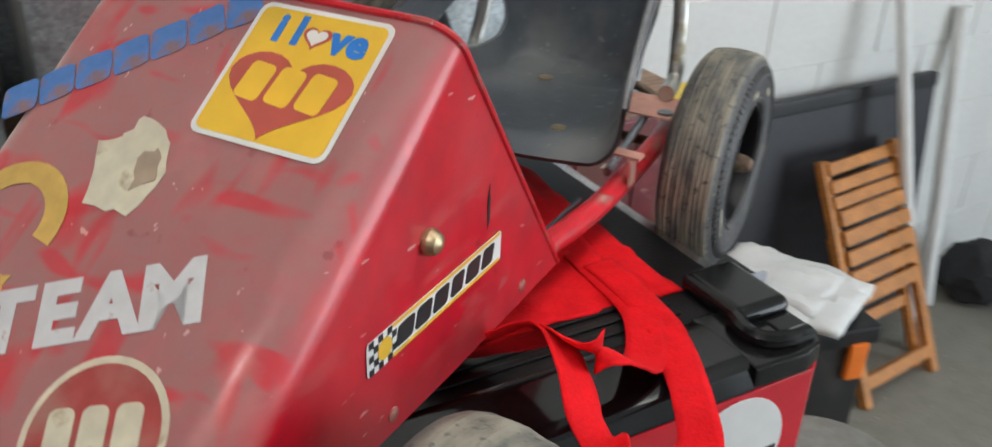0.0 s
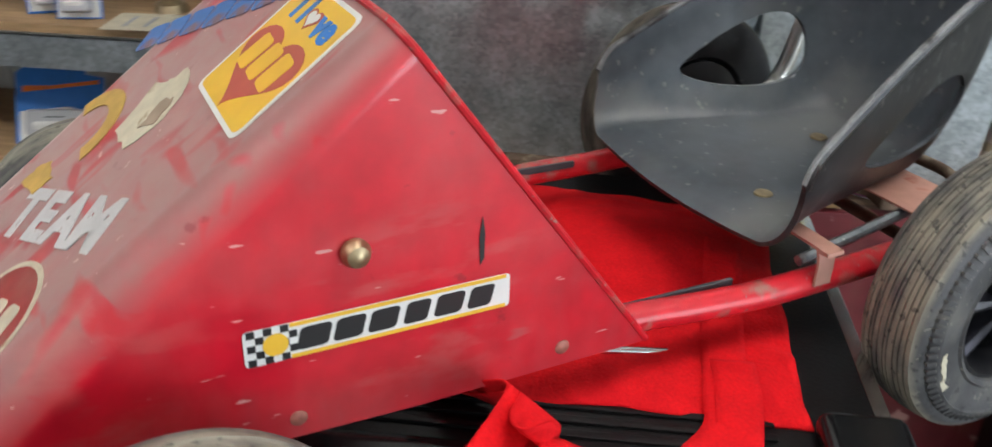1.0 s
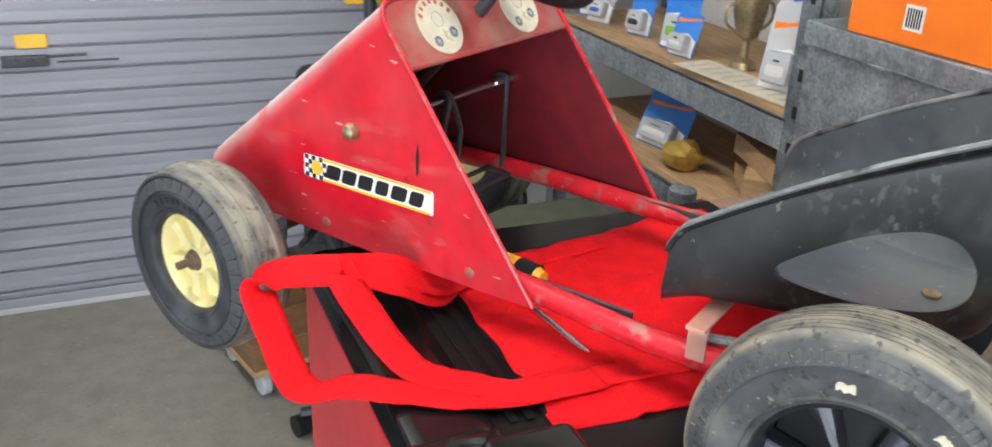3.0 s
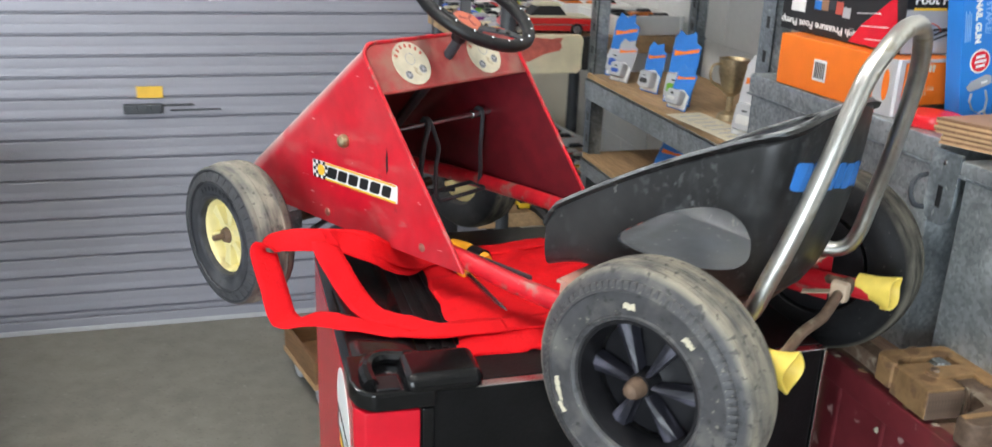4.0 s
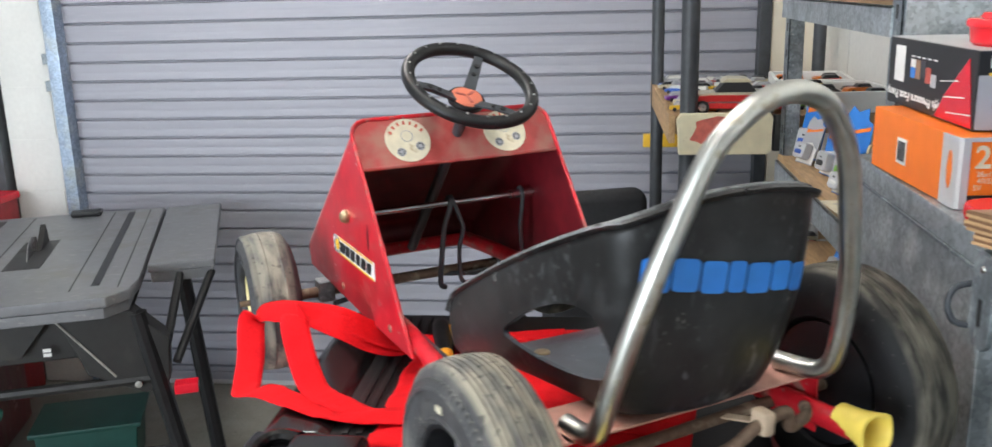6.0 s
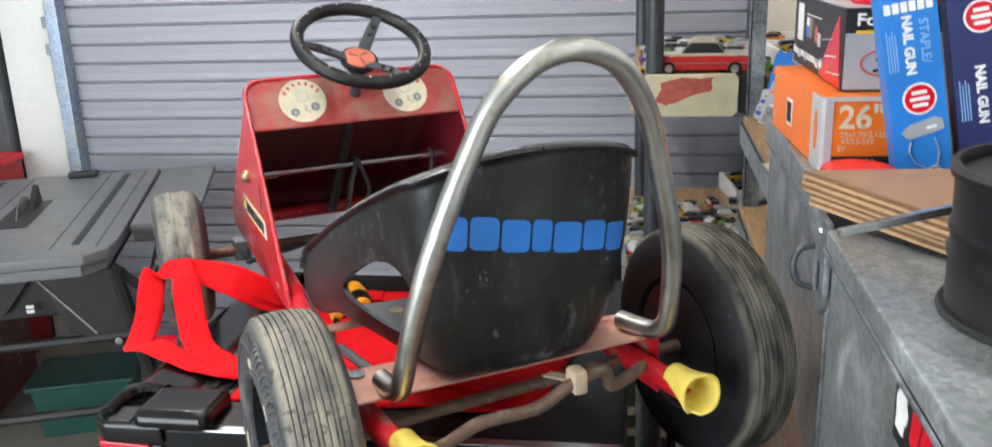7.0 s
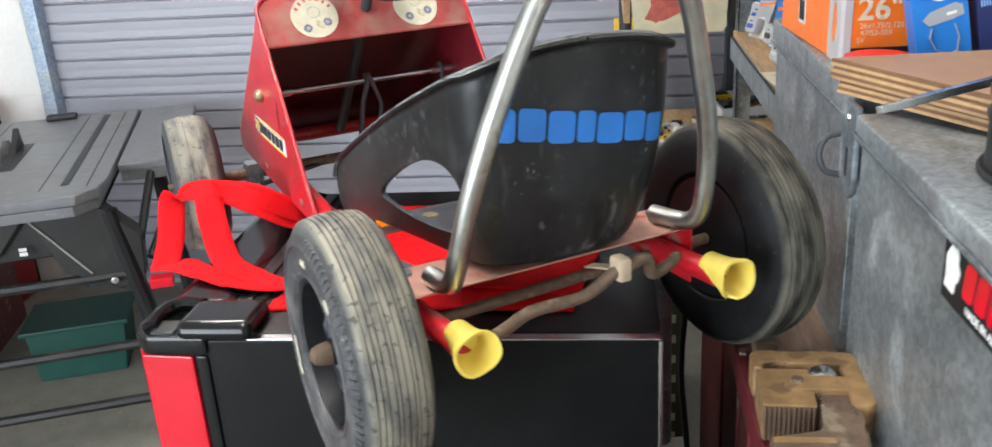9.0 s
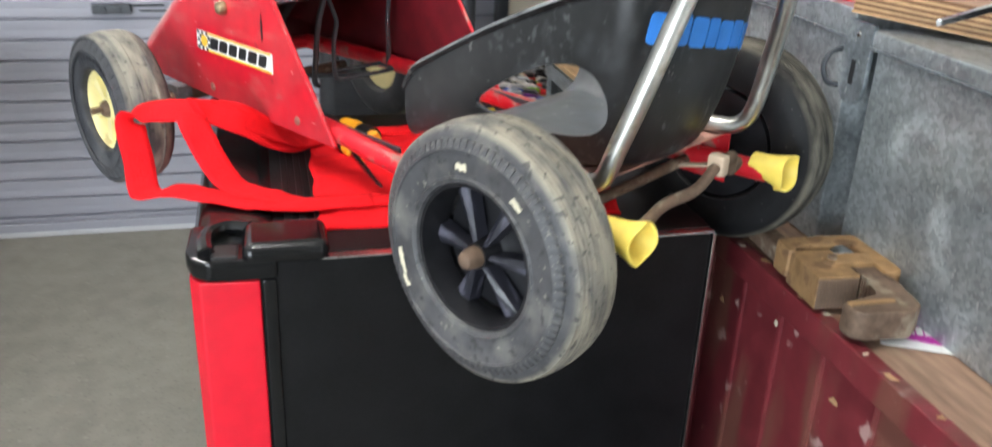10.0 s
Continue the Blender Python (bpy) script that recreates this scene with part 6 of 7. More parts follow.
# ---- steel rack with toys in packets ----
rack = thing("storage_rack", "galvanised steel storage rack with timber shelves", "shelf", pose(0, 0, 0))
for x, y in ((1.075, 0.062), (1.085, 0.905), (1.37, 0.062), (1.37, 0.905)):
    b = box(x, x + 0.004, y, y + 0.045, 0.0, 1.75, 0.0008)
    box(x, x + 0.035, y, y + 0.004, 0.0, 1.75, 0.0008, b)
    pst = part("post", b, GALV_D, rack, "slotted galvanised angle post")
    for k in range(10):
        part("slot", box(x - 0.0006, x, y + 0.016, y + 0.026, 0.92 + 0.06 * k, 0.94 + 0.06 * k), INK, pst)
for z0, h in ((1.042, 0.052), (1.432, 0.045), (0.835, 0.04)):
    b = box(1.072, 1.076, 0.10, 0.93, z0, z0 + h, 0.0008)
    box(1.072, 1.092, 0.10, 0.93, z0 + h - 0.004, z0 + h, 0.0008, b)
    part("beam", b, GALV, rack, "galvanised shelf beam")
    part("beam", box(1.372, 1.376, 0.10, 0.93, z0, z0 + h, 0.0008), GALV, rack)
    part("shelf", box(1.078, 1.372, 0.07, 0.93, z0 + h + 0.0005, z0 + h + 0.014, 0.001), WOOD, rack, "thin brown timber shelf")
part("side_beam", box(1.08, 1.384, 0.056, 0.061, 1.436, 1.535, 0.0008), GALV, rack, "mottled galvanised side beam")
over = thing("overhead_shelf", "rough timber and galvanised overhead shelf", "shelf", pose(0, 0, 0))
part("board", box(1.06, 1.39, 0.05, 0.95, 1.494, 1.512, 0.002), WOOD, over, "rough timber boards")
part("post", box(1.34, 1.39, -0.92, -0.88, 0.973, 1.494, 0.002), GALV_D, over)
part("back_panel", box(1.386, 1.392, -0.88, 0.05, 0.973, 1.494), GALV_D, over, "grey pitted back panel")


def packet(m, card, toy, w=0.095, h=0.155, lab="blue and orange toy car packet with a clear blister"):
    t = thing("toy_packet", lab, "toy packet", m, "toy packets on the rack")
    part("card", prism([(-w / 2, 0), (w / 2, 0), (w / 2, h * 0.82), (w * 0.30, h * 0.86), (w * 0.24, h), (-w * 0.1, h * 0.94), (-w * 0.35, h), (-w / 2, h * 0.88)], "y", 0, 0.0012), card, t)
    part("flame", prism([(-w * 0.42, h * 0.64), (w * 0.44, h * 0.74), (w * 0.44, h * 0.79), (-w * 0.1, h * 0.72), (-w * 0.42, h * 0.72)], "y", -0.0006, 0.0), ORANGE, t, "orange printed flash")
    part("lower_print", prism([(-w * 0.46, h * 0.02), (w * 0.46, h * 0.02), (w * 0.46, h * 0.34), (w * 0.1, h * 0.46), (-w * 0.46, h * 0.40)], "y", -0.0007, -0.0001), WHITE, t, "pale printed panel")
    part("blister", box(-w * 0.34, w * 0.34, -0.024, -0.001, h * 0.08, h * 0.42, 0.007), CASTOR, t, "clear plastic blister")
    part("toy", box(-w * 0.28, w * 0.28, -0.0255, -0.004, h * 0.13, h * 0.30, 0.008), toy, t)
    part("window", box(-w * 0.15, w * 0.14, -0.0245, -0.005, h * 0.28, h * 0.36, 0.006), INK, t)
    return t


TOYC = [material("toy_" + n, c, 0.3, 0.0, 0.08, 20, coat=0.3) for n, c in (("blue", (0.02, 0.09, 0.42)), ("red", (0.55, 0.02, 0.02)), ("yellow", (0.72, 0.46, 0.03)), ("green", (0.18, 0.45, 0.03)), ("white", (0.65, 0.65, 0.62)), ("black", (0.02, 0.02, 0.022)), ("silver", (0.38, 0.39, 0.41)), ("orange", (0.72, 0.18, 0.02)), ("cream", (0.60, 0.54, 0.38)), ("purple", (0.16, 0.03, 0.22)))]
for i, (y, x, tilt, turn, card, toy, h) in enumerate(((0.86, 1.13, -14, -62, BLUE, TOYC[0], 0.165), (0.80, 1.11, -20, -70, GREYCARD, TOYC[0], 0.11), (0.66, 1.13, -12, -75, BLUE, TOYC[5], 0.12), (0.52, 1.135, -10, -66, BLUE, TOYC[3], 0.165), (0.47, 1.11, -18, -78, BLUE, TOYC[4], 0.10), (0.20, 1.13, -12, -70, SILVER, TOYC[4], 0.16), (0.24, 1.19, -8, -80, BLUE, TOYC[0], 0.17))):
    packet(pose(x, y, 1.109, tilt, 0, turn), card, toy, 0.078 if h > 0.12 else 0.066, h)
cardw = thing("printed_card", "cream printed card lying at the shelf edge", "card", pose(1.115, 0.27, 1.1095, 0, 0, 4))
part("sheet", plate(0.085, 0.30, 0.0015), OFFWHITE, cardw)
for k in range(9):
    part("text_bar", plate(0.05, 0.006, 0.0004, at=(0, -0.12 + 0.03 * k, 0.0015)), GREYCARD, cardw)
brz = thing("figurine", "small tarnished bronze trophy cup", "trophy", pose(1.18, 0.36, 1.109))
part("cup", lathe([(0.0, 0.0), (0.0, 0.026), (0.012, 0.022), (0.02, 0.008), (0.05, 0.008), (0.06, 0.02), (0.10, 0.030), (0.13, 0.032), (0.13, 0.028), (0.07, 0.0)], 24, "z"), BRASS, brz)
for sx in (-1, 1):
    part("handle", tube(smooth_path([(sx * 0.028, 0, 0.12), (sx * 0.05, 0, 0.115), (sx * 0.05, 0, 0.085), (sx * 0.02, 0, 0.065)], 4), 0.003, 8), BRASS, brz)
for i, (x, y, l, a, z) in enumerate(((1.16, 0.20, 0.30, 62, 0.8905), (1.19, 0.24, 0.26, 48, 0.9295), (1.15, 0.17, 0.24, 75, 0.9685))):
    solid("timber_offcut", box(-l / 2, l / 2, -0.045, 0.045, 0, 0.038, 0.003), WOOD if i % 2 else PLYL, "sawn pine offcut stacked on the rack", "timber", m=pose(x, y, z, 0, 0, a), group="timber offcuts")
pk = packet(pose(1.14, 0.56, 0.8905, -25, 0, -80), BLUE, TOYC[4], 0.14, 0.13, "blue toy packet leaning on the lower shelf")
sponge = thing("brass_ball", "crumpled gold foil bundle on the lower shelf", "bundle", pose(1.12, 0.43, 0.92))
b = bmesh.new()
bmesh.ops.create_icosphere(b, subdivisions=3, radius=0.04)
for v in b.verts:
    v.co *= 1 + 0.25 * noise.noise(v.co * 40)
    v.co.z *= 0.75
part("foil", b, material("gold_foil", (0.55, 0.36, 0.08), 0.4, 0.5, 0.2, 60), sponge, smooth=False)

# ---- diecast toy shelf by the roller door ----
ts = thing("toy_shelf", "open timber shelf on dark steel pipes full of toy cars", "shelf", pose(0, 0, 0))
part("pipe", tube([(0.868, 0.985, 0.0), (0.868, 0.985, 1.95)], 0.022, 16), DARKSTEEL, ts, "dark grey steel pipe")
part("pipe", tube([(0.835, 1.70, 0.0), (0.835, 1.70, 1.95)], 0.020, 16), DARKSTEEL, ts, "dark grey steel pipe")
part("pipe", tube([(1.34, 1.72, 0.0), (1.34, 1.72, 1.95)], 0.020, 16), DARKSTEEL, ts)
part("deck", box(0.835, 1.385, 0.975, 1.78, 1.150, 1.196, 0.003), WOOD, ts, "weathered timber deck")
part("edge", box(0.818, 0.834, 0.965, 1.78, 1.130, 1.200, 0.002), WOOD, ts)
part("deck", box(0.80, 1.385, 0.975, 1.80, 0.664, 0.706, 0.003), WOOD, ts, "weathered lower timber deck")
pb = part("painted_end", prism([(0.842, 1.104), (1.055, 1.104), (1.066, 1.118), (1.062, 1.15), (1.068, 1.19), (1.06, 1.205), (0.848, 1.205), (0.836, 1.19), (0.84, 1.15)], "y", 0.945, 0.972, 0.002), material("cream_chipped_paint", (0.66, 0.60, 0.42), 0.6, 0, 0.12, 30, 0.1, spots=(0.42, 0.34, 0.22), spot_scale=25, spot_cut=0.66), ts, "cream painted end board with a faded red patch")
part("red_patch", torn([(-0.055, -0.028), (-0.03, -0.036), (0.01, -0.020), (0.075, 0.0), (0.085, 0.03), (0.02, 0.032), (-0.04, 0.018)], 21, 0.004), material("faded_red_wash", (0.52, 0.12, 0.09), 0.65, 0, 0.3, 60), pb, m=facing((0.925, 0.9446, 1.168), (1, 0, 0), (0, 0, 1)))
part("dark_end", box(1.070, 1.13, 0.955, 0.972, 1.11, 1.20, 0.002), SAWBODY, ts)
solid("yellow_batten", box(0.80, 1.02, 1.86, 1.885, 0.965, 1.01, 0.003), STICKY, "yellow painted batten against the roller door", "batten", "structure")


def toy_car_meshes():
    shells = []
    for L, W, H, c0, c1 in ((0.072, 0.031, 0.013, -0.014, 0.017), (0.078, 0.030, 0.012, -0.006, 0.022), (0.066, 0.030, 0.018, -0.020, 0.012)):
        low = prism([(-L / 2, 0.005), (-L / 2, 0.012), (-L * 0.36, 0.016), (-L * 0.1, 0.004 + H), (L * 0.25, 0.004 + H), (L / 2, 0.014), (L / 2, 0.005)], "y", -W / 2, W / 2, 0.002)
        cab_ = prism([(c0 - 0.010, 0.003 + H), (c0, 0.013 + H), (c1, 0.013 + H), (c1 + 0.009, 0.003 + H)], "y", -W * 0.38, W * 0.38, 0.002)
        shells.append((finish("toy_body", low, TOYC[0]), finish("toy_cabin", cab_, INK), L, W))
    wheel_me = finish("toy_wheel", lathe([(-0.0035, 0.0), (-0.0035, 0.0055), (0.0035, 0.0055), (0.0035, 0.0)], 12, "y"), INK)
    return shells, wheel_me


SHELLS, TOYWHEEL = toy_car_meshes()
PAINTED = {}


def toy_car(m, kind, paint, cabin):
    """A diecast car on four wheels; the meshes are shared between cars of one sort and paint."""
    body_me, cab_me, L, W = SHELLS[kind]
    key = (kind, paint)
    if key not in PAINTED:
        PAINTED[key] = body_me.copy()
        PAINTED[key].materials.clear()
        PAINTED[key].materials.append(TOYC[paint])
    ckey = ("c", kind, cabin)
    if ckey not in PAINTED:
        PAINTED[ckey] = cab_me.copy()
        PAINTED[ckey].materials.clear()
        PAINTED[ckey].materials.append(TOYC[cabin])
    t = thing("toy_car", "small %s diecast toy car" % TOYC[paint].name.split("_")[1], "toy car", m, "diecast toy cars")
    for nm, me in (("body", PAINTED[key]), ("cabin", PAINTED[ckey])):
        o = new(nm, me)
        o.parent = t
    for x in (-L * 0.3, L * 0.3):
        for y in (-W / 2 + 0.002, W / 2 - 0.002):
            o = new("wheel", TOYWHEEL)
            o.parent = t
            o.location = (x, y, 0.0055)
    return t


rnd = random.Random(12)
for z, x0, x1, y0, y1, n in ((1.1965, 0.86, 1.16, 1.05, 1.74, 62), (0.7065, 0.82, 1.34, 1.0, 1.58, 110)):
    spots_taken = []
    for _ in range(n * 12):
        if len(spots_taken) >= n:
            break
        p = (rnd.uniform(x0, x1), rnd.uniform(y0, y1))
        if all(math.hypot(p[0] - q[0], p[1] - q[1]) > 0.043 for q in spots_taken):
            spots_taken.append(p)
            sc = rnd.uniform(0.8, 1.1)
            toy_car(pose(p[0], p[1], z, 0, 0, rnd.choice((0, 90, 180, 270)) + rnd.uniform(-28, 28)) @ Matrix.Scale(sc, 4), rnd.randrange(3), rnd.choice((0, 1, 1, 2, 3, 4, 5, 5, 6, 7, 8, 8, 9)), rnd.choice((5, 5, 4, 6)))
for x, y, z, turn in ((1.27, 1.12, 1.1965, 4), (1.25, 1.42, 1.1965, -6), (1.22, 1.70, 0.7065, 8)):
    tr = thing("foam_tray", "white foam tray full of toy cars", "tray", pose(x, y, z, 0, 0, turn), "foam trays")
    part("floor", box(-0.10, 0.10, -0.12, 0.12, 0, 0.012, 0.002), WHITE, tr)
    for s in (-1, 1):
        part("wall", box(s * 0.10 - 0.006, s * 0.10 + 0.006, -0.126, 0.126, 0, 0.052, 0.003), WHITE, tr)
        part("wall", box(-0.094, 0.094, s * 0.12 - 0.006, s * 0.12 + 0.006, 0, 0.052, 0.003), WHITE, tr)
    for i in range(2):
        for j in range(4):
            toy_car(pose(x, y, z + 0.0125, 0, 0, turn) @ pose(-0.05 + 0.1 * i, -0.085 + 0.056 * j, 0.018 * ((i + j) % 2), 0, 0, rnd.uniform(-14, 14)), rnd.randrange(3), rnd.choice((0, 1, 2, 5, 5, 6, 7)), 5)

# large model coupe, red below and cream above
bc = thing("model_car", "large red and cream fifties model coupe", "model car", pose(0.985, 1.035, 1.197, 0, 0, 176))
part("body", prism([(-0.125, 0.012), (-0.128, 0.030), (-0.118, 0.044), (-0.05, 0.047), (0.06, 0.047), (0.118, 0.042), (0.126, 0.030), (0.124, 0.012)], "y", -0.042, 0.042, 0.005), TOYC[1], bc, "glossy red lower body")
part("upper_body", prism([(-0.122, 0.0445), (-0.116, 0.050), (-0.06, 0.053), (0.05, 0.053), (0.114, 0.048), (0.12, 0.043), (0.0, 0.046)], "y", -0.041, 0.041, 0.003), TOYC[8], bc, "cream upper body")
part("glass", prism([(-0.055, 0.050), (-0.030, 0.080), (0.025, 0.081), (0.052, 0.050)], "y", -0.034, 0.034, 0.003), INK, bc)
part("roof", prism([(-0.040, 0.077), (-0.026, 0.087), (0.020, 0.088), (0.038, 0.077)], "y", -0.036, 0.036, 0.003), TOYC[8], bc, "cream roof")
for x in (-0.078, 0.080):
    for y in (-0.040, 0.040):
        wv = part("wheel", lathe([(-0.007, 0.0), (-0.007, 0.017), (0.007, 0.017), (0.007, 0.0)], 20, "y"), BLACK, bc, m=pose(x, y, 0.017))
        part("hub", lathe([(-0.008, 0.0), (-0.008, 0.010), (0.008, 0.010), (0.008, 0.0)], 16, "y"), STEEL, wv)
for x in (-0.129, 0.127):
    part("bumper", tube([(x, -0.043, 0.020), (x, 0.043, 0.020)], 0.004, 8), STEEL, bc)
part("side_trim", box(-0.11, 0.11, 0.0425, 0.0445, 0.028, 0.031), STEEL, bc)
part("side_trim", box(-0.11, 0.11, -0.0445, -0.0425, 0.028, 0.031), STEEL, bc)

# ---- table saw ----
SAW = pose(-0.735, 1.845, 0.0, 0, 0, 20.8)
saw = thing("table_saw", "grey portable table saw on a black folding stand", "table saw", SAW)


b = prism([(-0.195, 0.0), (-1.40, 0.0), (-1.40, -1.04), (-0.26, -1.04), (-0.205, -0.985), (-0.195, -0.90)], "z", 0.745, 0.775, 0.006)
part("table", b, SAWTOP, saw, "grey metal table")
part("apron", prism([(-0.205, -0.02), (-1.39, -0.02), (-1.39, -1.035), (-0.27, -1.035), (-0.215, -0.98)], "z", 0.715, 0.744, 0.003), SAWTOP, saw)
part("wing", box(-0.185, 0.0, -0.765, 0.0, 0.748, 0.774, 0.005), SAWTOP, saw, "grey extension wing")
part("wing_apron", box(-0.18, -0.005, -0.76, -0.735, 0.718, 0.749, 0.003), SAWTOP, saw)
for x in (-0.30, -0.72, -1.02):
    part("mitre_slot", box(x - 0.011, x + 0.011, -0.93, -0.05, 0.7745, 0.7762), INK, saw)
for x in (-0.24, -0.36, -0.62, -0.80):
    part("table_line", box(x - 0.002, x + 0.002, -0.96, -0.03, 0.7745, 0.7757), SAWBODY, saw)
part("blade_slot", box(-0.58, -0.48, -0.70, -0.38, 0.7745, 0.7764), SAWBODY, saw)
part("blade", prism([(-0.62, 0.776), (-0.43, 0.776), (-0.47, 0.815), (-0.53, 0.828), (-0.585, 0.812)], "x", -0.531, -0.529), STEEL, saw, m=pose(0, 0.0, 0))
part("guard_peak", prism([(-0.50, 0.776), (-0.38, 0.776), (-0.40, 0.835)], "x", -0.528, -0.512), SAWBODY, saw)
part("stop_block", box(-0.50, -0.40, -0.075, -0.035, 0.776, 0.796, 0.006), INK, saw, "small black stop block")
part("housing", prism([(-0.205, 0.712), (-1.2, 0.712), (-1.05, 0.575), (-0.33, 0.575)], "y", -0.93, -0.01, 0.01), SAWBODY, saw, "dusty black plastic housing")
part("front_panel", prism([(-0.41, 0.712), (-1.15, 0.712), (-1.15, 0.600), (-0.50, 0.600)], "y", -0.952, -0.931, 0.003), SAWBODY, saw)
part("side_chute", prism([(-0.215, 0.712), (-0.40, 0.712), (-0.34, 0.54), (-0.20, 0.47), (-0.135, 0.50), (-0.125, 0.62)], "y", -0.975, -0.90, 0.006), SAWBODY, saw, "dusty black side bracket")
part("panel_seam", tube([(-0.40, -0.977, 0.70), (-0.27, -0.977, 0.53)], 0.003, 6), SAWDUST, saw)
for z in (0.600, 0.613):
    part("label", box(-0.445, -0.425, -0.956, -0.9525, z, z + 0.009), WHITE, saw, "small white label")
part("pivot", lathe([(-0.992, 0.0), (-0.990, 0.010), (-0.974, 0.011)], 16, "y"), STEEL, saw, m=pose(-0.215, 0, 0.505))
leg_pts = (((-0.20, -0.96, 0.70), (-0.075, -0.98, 0.0)), ((-0.13, -0.40, 0.70), (-0.066, -0.449, 0.0)), ((-1.15, -0.95, 0.47), (-1.36, -1.0, 0.0)), ((-1.15, -0.20, 0.70), (-1.36, -0.12, 0.0)), ((-0.012, -0.750, 0.735), (-0.115, -0.955, 0.545)), ((-0.10, -0.755, 0.735), (-0.135, -0.945, 0.600)))
for p, q in leg_pts:
    lg = part("leg", tube([p, q], 0.024 if q[2] == 0 else 0.012, 10), BLACK, saw, "black steel leg")
    if q[2] == 0:
        part("foot", box(q[0] - 0.022, q[0] + 0.022, q[1] - 0.022, q[1] + 0.022, 0.0, 0.035, 0.006), BLACK, lg)
part("clip", box(-0.125, -0.062, -1.012, -0.965, 0.470, 0.498, 0.004), CABRED, saw, "red safety clip")
for z, y in ((0.51, -0.965), (0.30, -0.98), (0.13, -0.99)):
    part("rail", tube([(-0.155 + 0.12 * (0.51 - z), y, z), (-1.2 - 0.4 * (0.45 - z), y, z)], 0.015, 8), SAWBODY, saw)
part("dust_port", tube(smooth_path([(-0.72, -0.80, 0.52), (-0.72, -1.0, 0.50), (-0.74, -1.05, 0.44), (-0.74, -1.04, 0.36)], 5), 0.030, 14), SAWDUST, saw, "dusty elbow pipe")
part("green_handle", tube(smooth_path([(-0.66, -1.0, 0.50), (-0.60, -1.02, 0.49), (-0.56, -1.0, 0.47)], 4), 0.018, 10), GREEN, saw)
crate = thing("storage_box", "green plastic storage tub under the saw", "tub", pose(-1.02, 1.30, 0.0, 0, 0, 20) @ Matrix.Diagonal((0.92, 0.92, 0.86, 1)))
part("body", prism([(-0.15, 0), (0.15, 0), (0.17, 0.20), (-0.17, 0.20)], "y", -0.12, 0.12, 0.008), GREEN, crate)
part("rim", box(-0.185, 0.185, -0.135, 0.135, 0.20, 0.22, 0.006), GREEN, crate)
mb = thing("drawer_unit", "dark maroon steel drawer unit by the wall", "drawers", pose(-1.62, 1.35, 0.0, 0, 0, 15))
part("body", box(-0.22, 0.22, -0.25, 0.25, 0.0, 0.47, 0.006), MAROON, mb)
for k in range(3):
    part("drawer", box(-0.20, 0.20, -0.258, -0.25, 0.03 + 0.145 * k, 0.165 + 0.145 * k, 0.003), MAROON, mb)
mb2 = thing("fuel_can", "red fuel can by the second roller door", "fuel can", pose(-1.66, 1.80, 0.0))
part("body", box(-0.19, 0.10, -0.10, 0.10, 0.0, 0.80, 0.02), material("dark_red_can", (0.30, 0.015, 0.02), 0.4), mb2)
part("rim", box(-0.195, 0.105, -0.105, 0.105, 0.78, 0.81, 0.008), CABRED, mb2)

# ---- behind the kart ----
oc = thing("office_chair", "black fabric office chair behind the kart", "office chair", pose(0.64, 1.13, 0.0, 0, 0, 18))
b = bmesh.new()
bmesh.ops.create_cube(b, size=1)
for v in b.verts:
    v.co = Vector((v.co.x * 0.31, v.co.y * 0.07, 0.71 + v.co.z * 0.52))
bmesh.ops.bevel(b, geom=[e for e in b.edges], offset=0.03, segments=4, affect="EDGES", profile=0.5)
for v in b.verts:
    k = max(0, (v.co.z - 0.88) / 0.16)
    v.co.x *= 1 - 0.28 * k * k
    v.co.y += 0.10 * (v.co.z - 0.5) ** 2
part("backrest", b, material("black_chair_fabric", (0.016, 0.016, 0.018), 0.8, 0, 0.25, 90, 0.2), oc)
part("seat", box(-0.23, 0.23, -0.45, 0.02, 0.44, 0.53, 0.03, seg=3), bpy.data.materials["black_chair_fabric"], oc)
part("stem", tube([(0, -0.2, 0.10), (0, -0.2, 0.45)], 0.025, 12), BLACK, oc)
for sx in (-1, 1):
    part("armrest", tube(smooth_path([(sx * 0.24, -0.05, 0.50), (sx * 0.27, -0.06, 0.68), (sx * 0.27, -0.30, 0.70), (sx * 0.25, -0.34, 0.50)], 4), 0.016, 8), BLACK, oc)
for k in range(5):
    a = radians(72 * k)
    sp = part("base_arm", tube([(0, -0.2, 0.11), (0.27 * math.cos(a), -0.2 + 0.27 * math.sin(a), 0.065)], [0.026, 0.016], 8), BLACK, oc)
    part("castor", lathe([(-0.02, 0.0), (-0.02, 0.03), (0.02, 0.03), (0.02, 0.0)], 16, "x"), BLACK, sp, m=pose(0.27 * math.cos(a), -0.2 + 0.27 * math.sin(a), 0.03))
dl = thing("dolly_crate", "shallow brown timber tray on clear castors", "dolly", pose(0.295, 1.479, 0.0, 0, 0, 14))
DKW = material("brown_crate_wood", (0.20, 0.105, 0.045), 0.6, 0, 0.3, 30, 0.1, stretch=(1, 1, 6))
part("base", box(0.0, 0.45, -0.28, 0.0, 0.092, 0.108, 0.003), DKW, dl, "brown tray floor")
for x0, x1, y0, y1 in ((-0.012, 0.0, -0.292, 0.012), (0.45, 0.462, -0.292, 0.012), (0.0, 0.45, -0.292, -0.28), (0.0, 0.45, 0.0, 0.012)):
    wl = part("side", box(x0, x1, y0, y1, 0.092, 0.182, 0.002), DKW, dl)
    part("trim", box(x0 - 0.003, x1 + 0.003, y0 - 0.003, y1 + 0.003, 0.086, 0.104, 0.002), PLYL, wl, "pale timber edge trim")
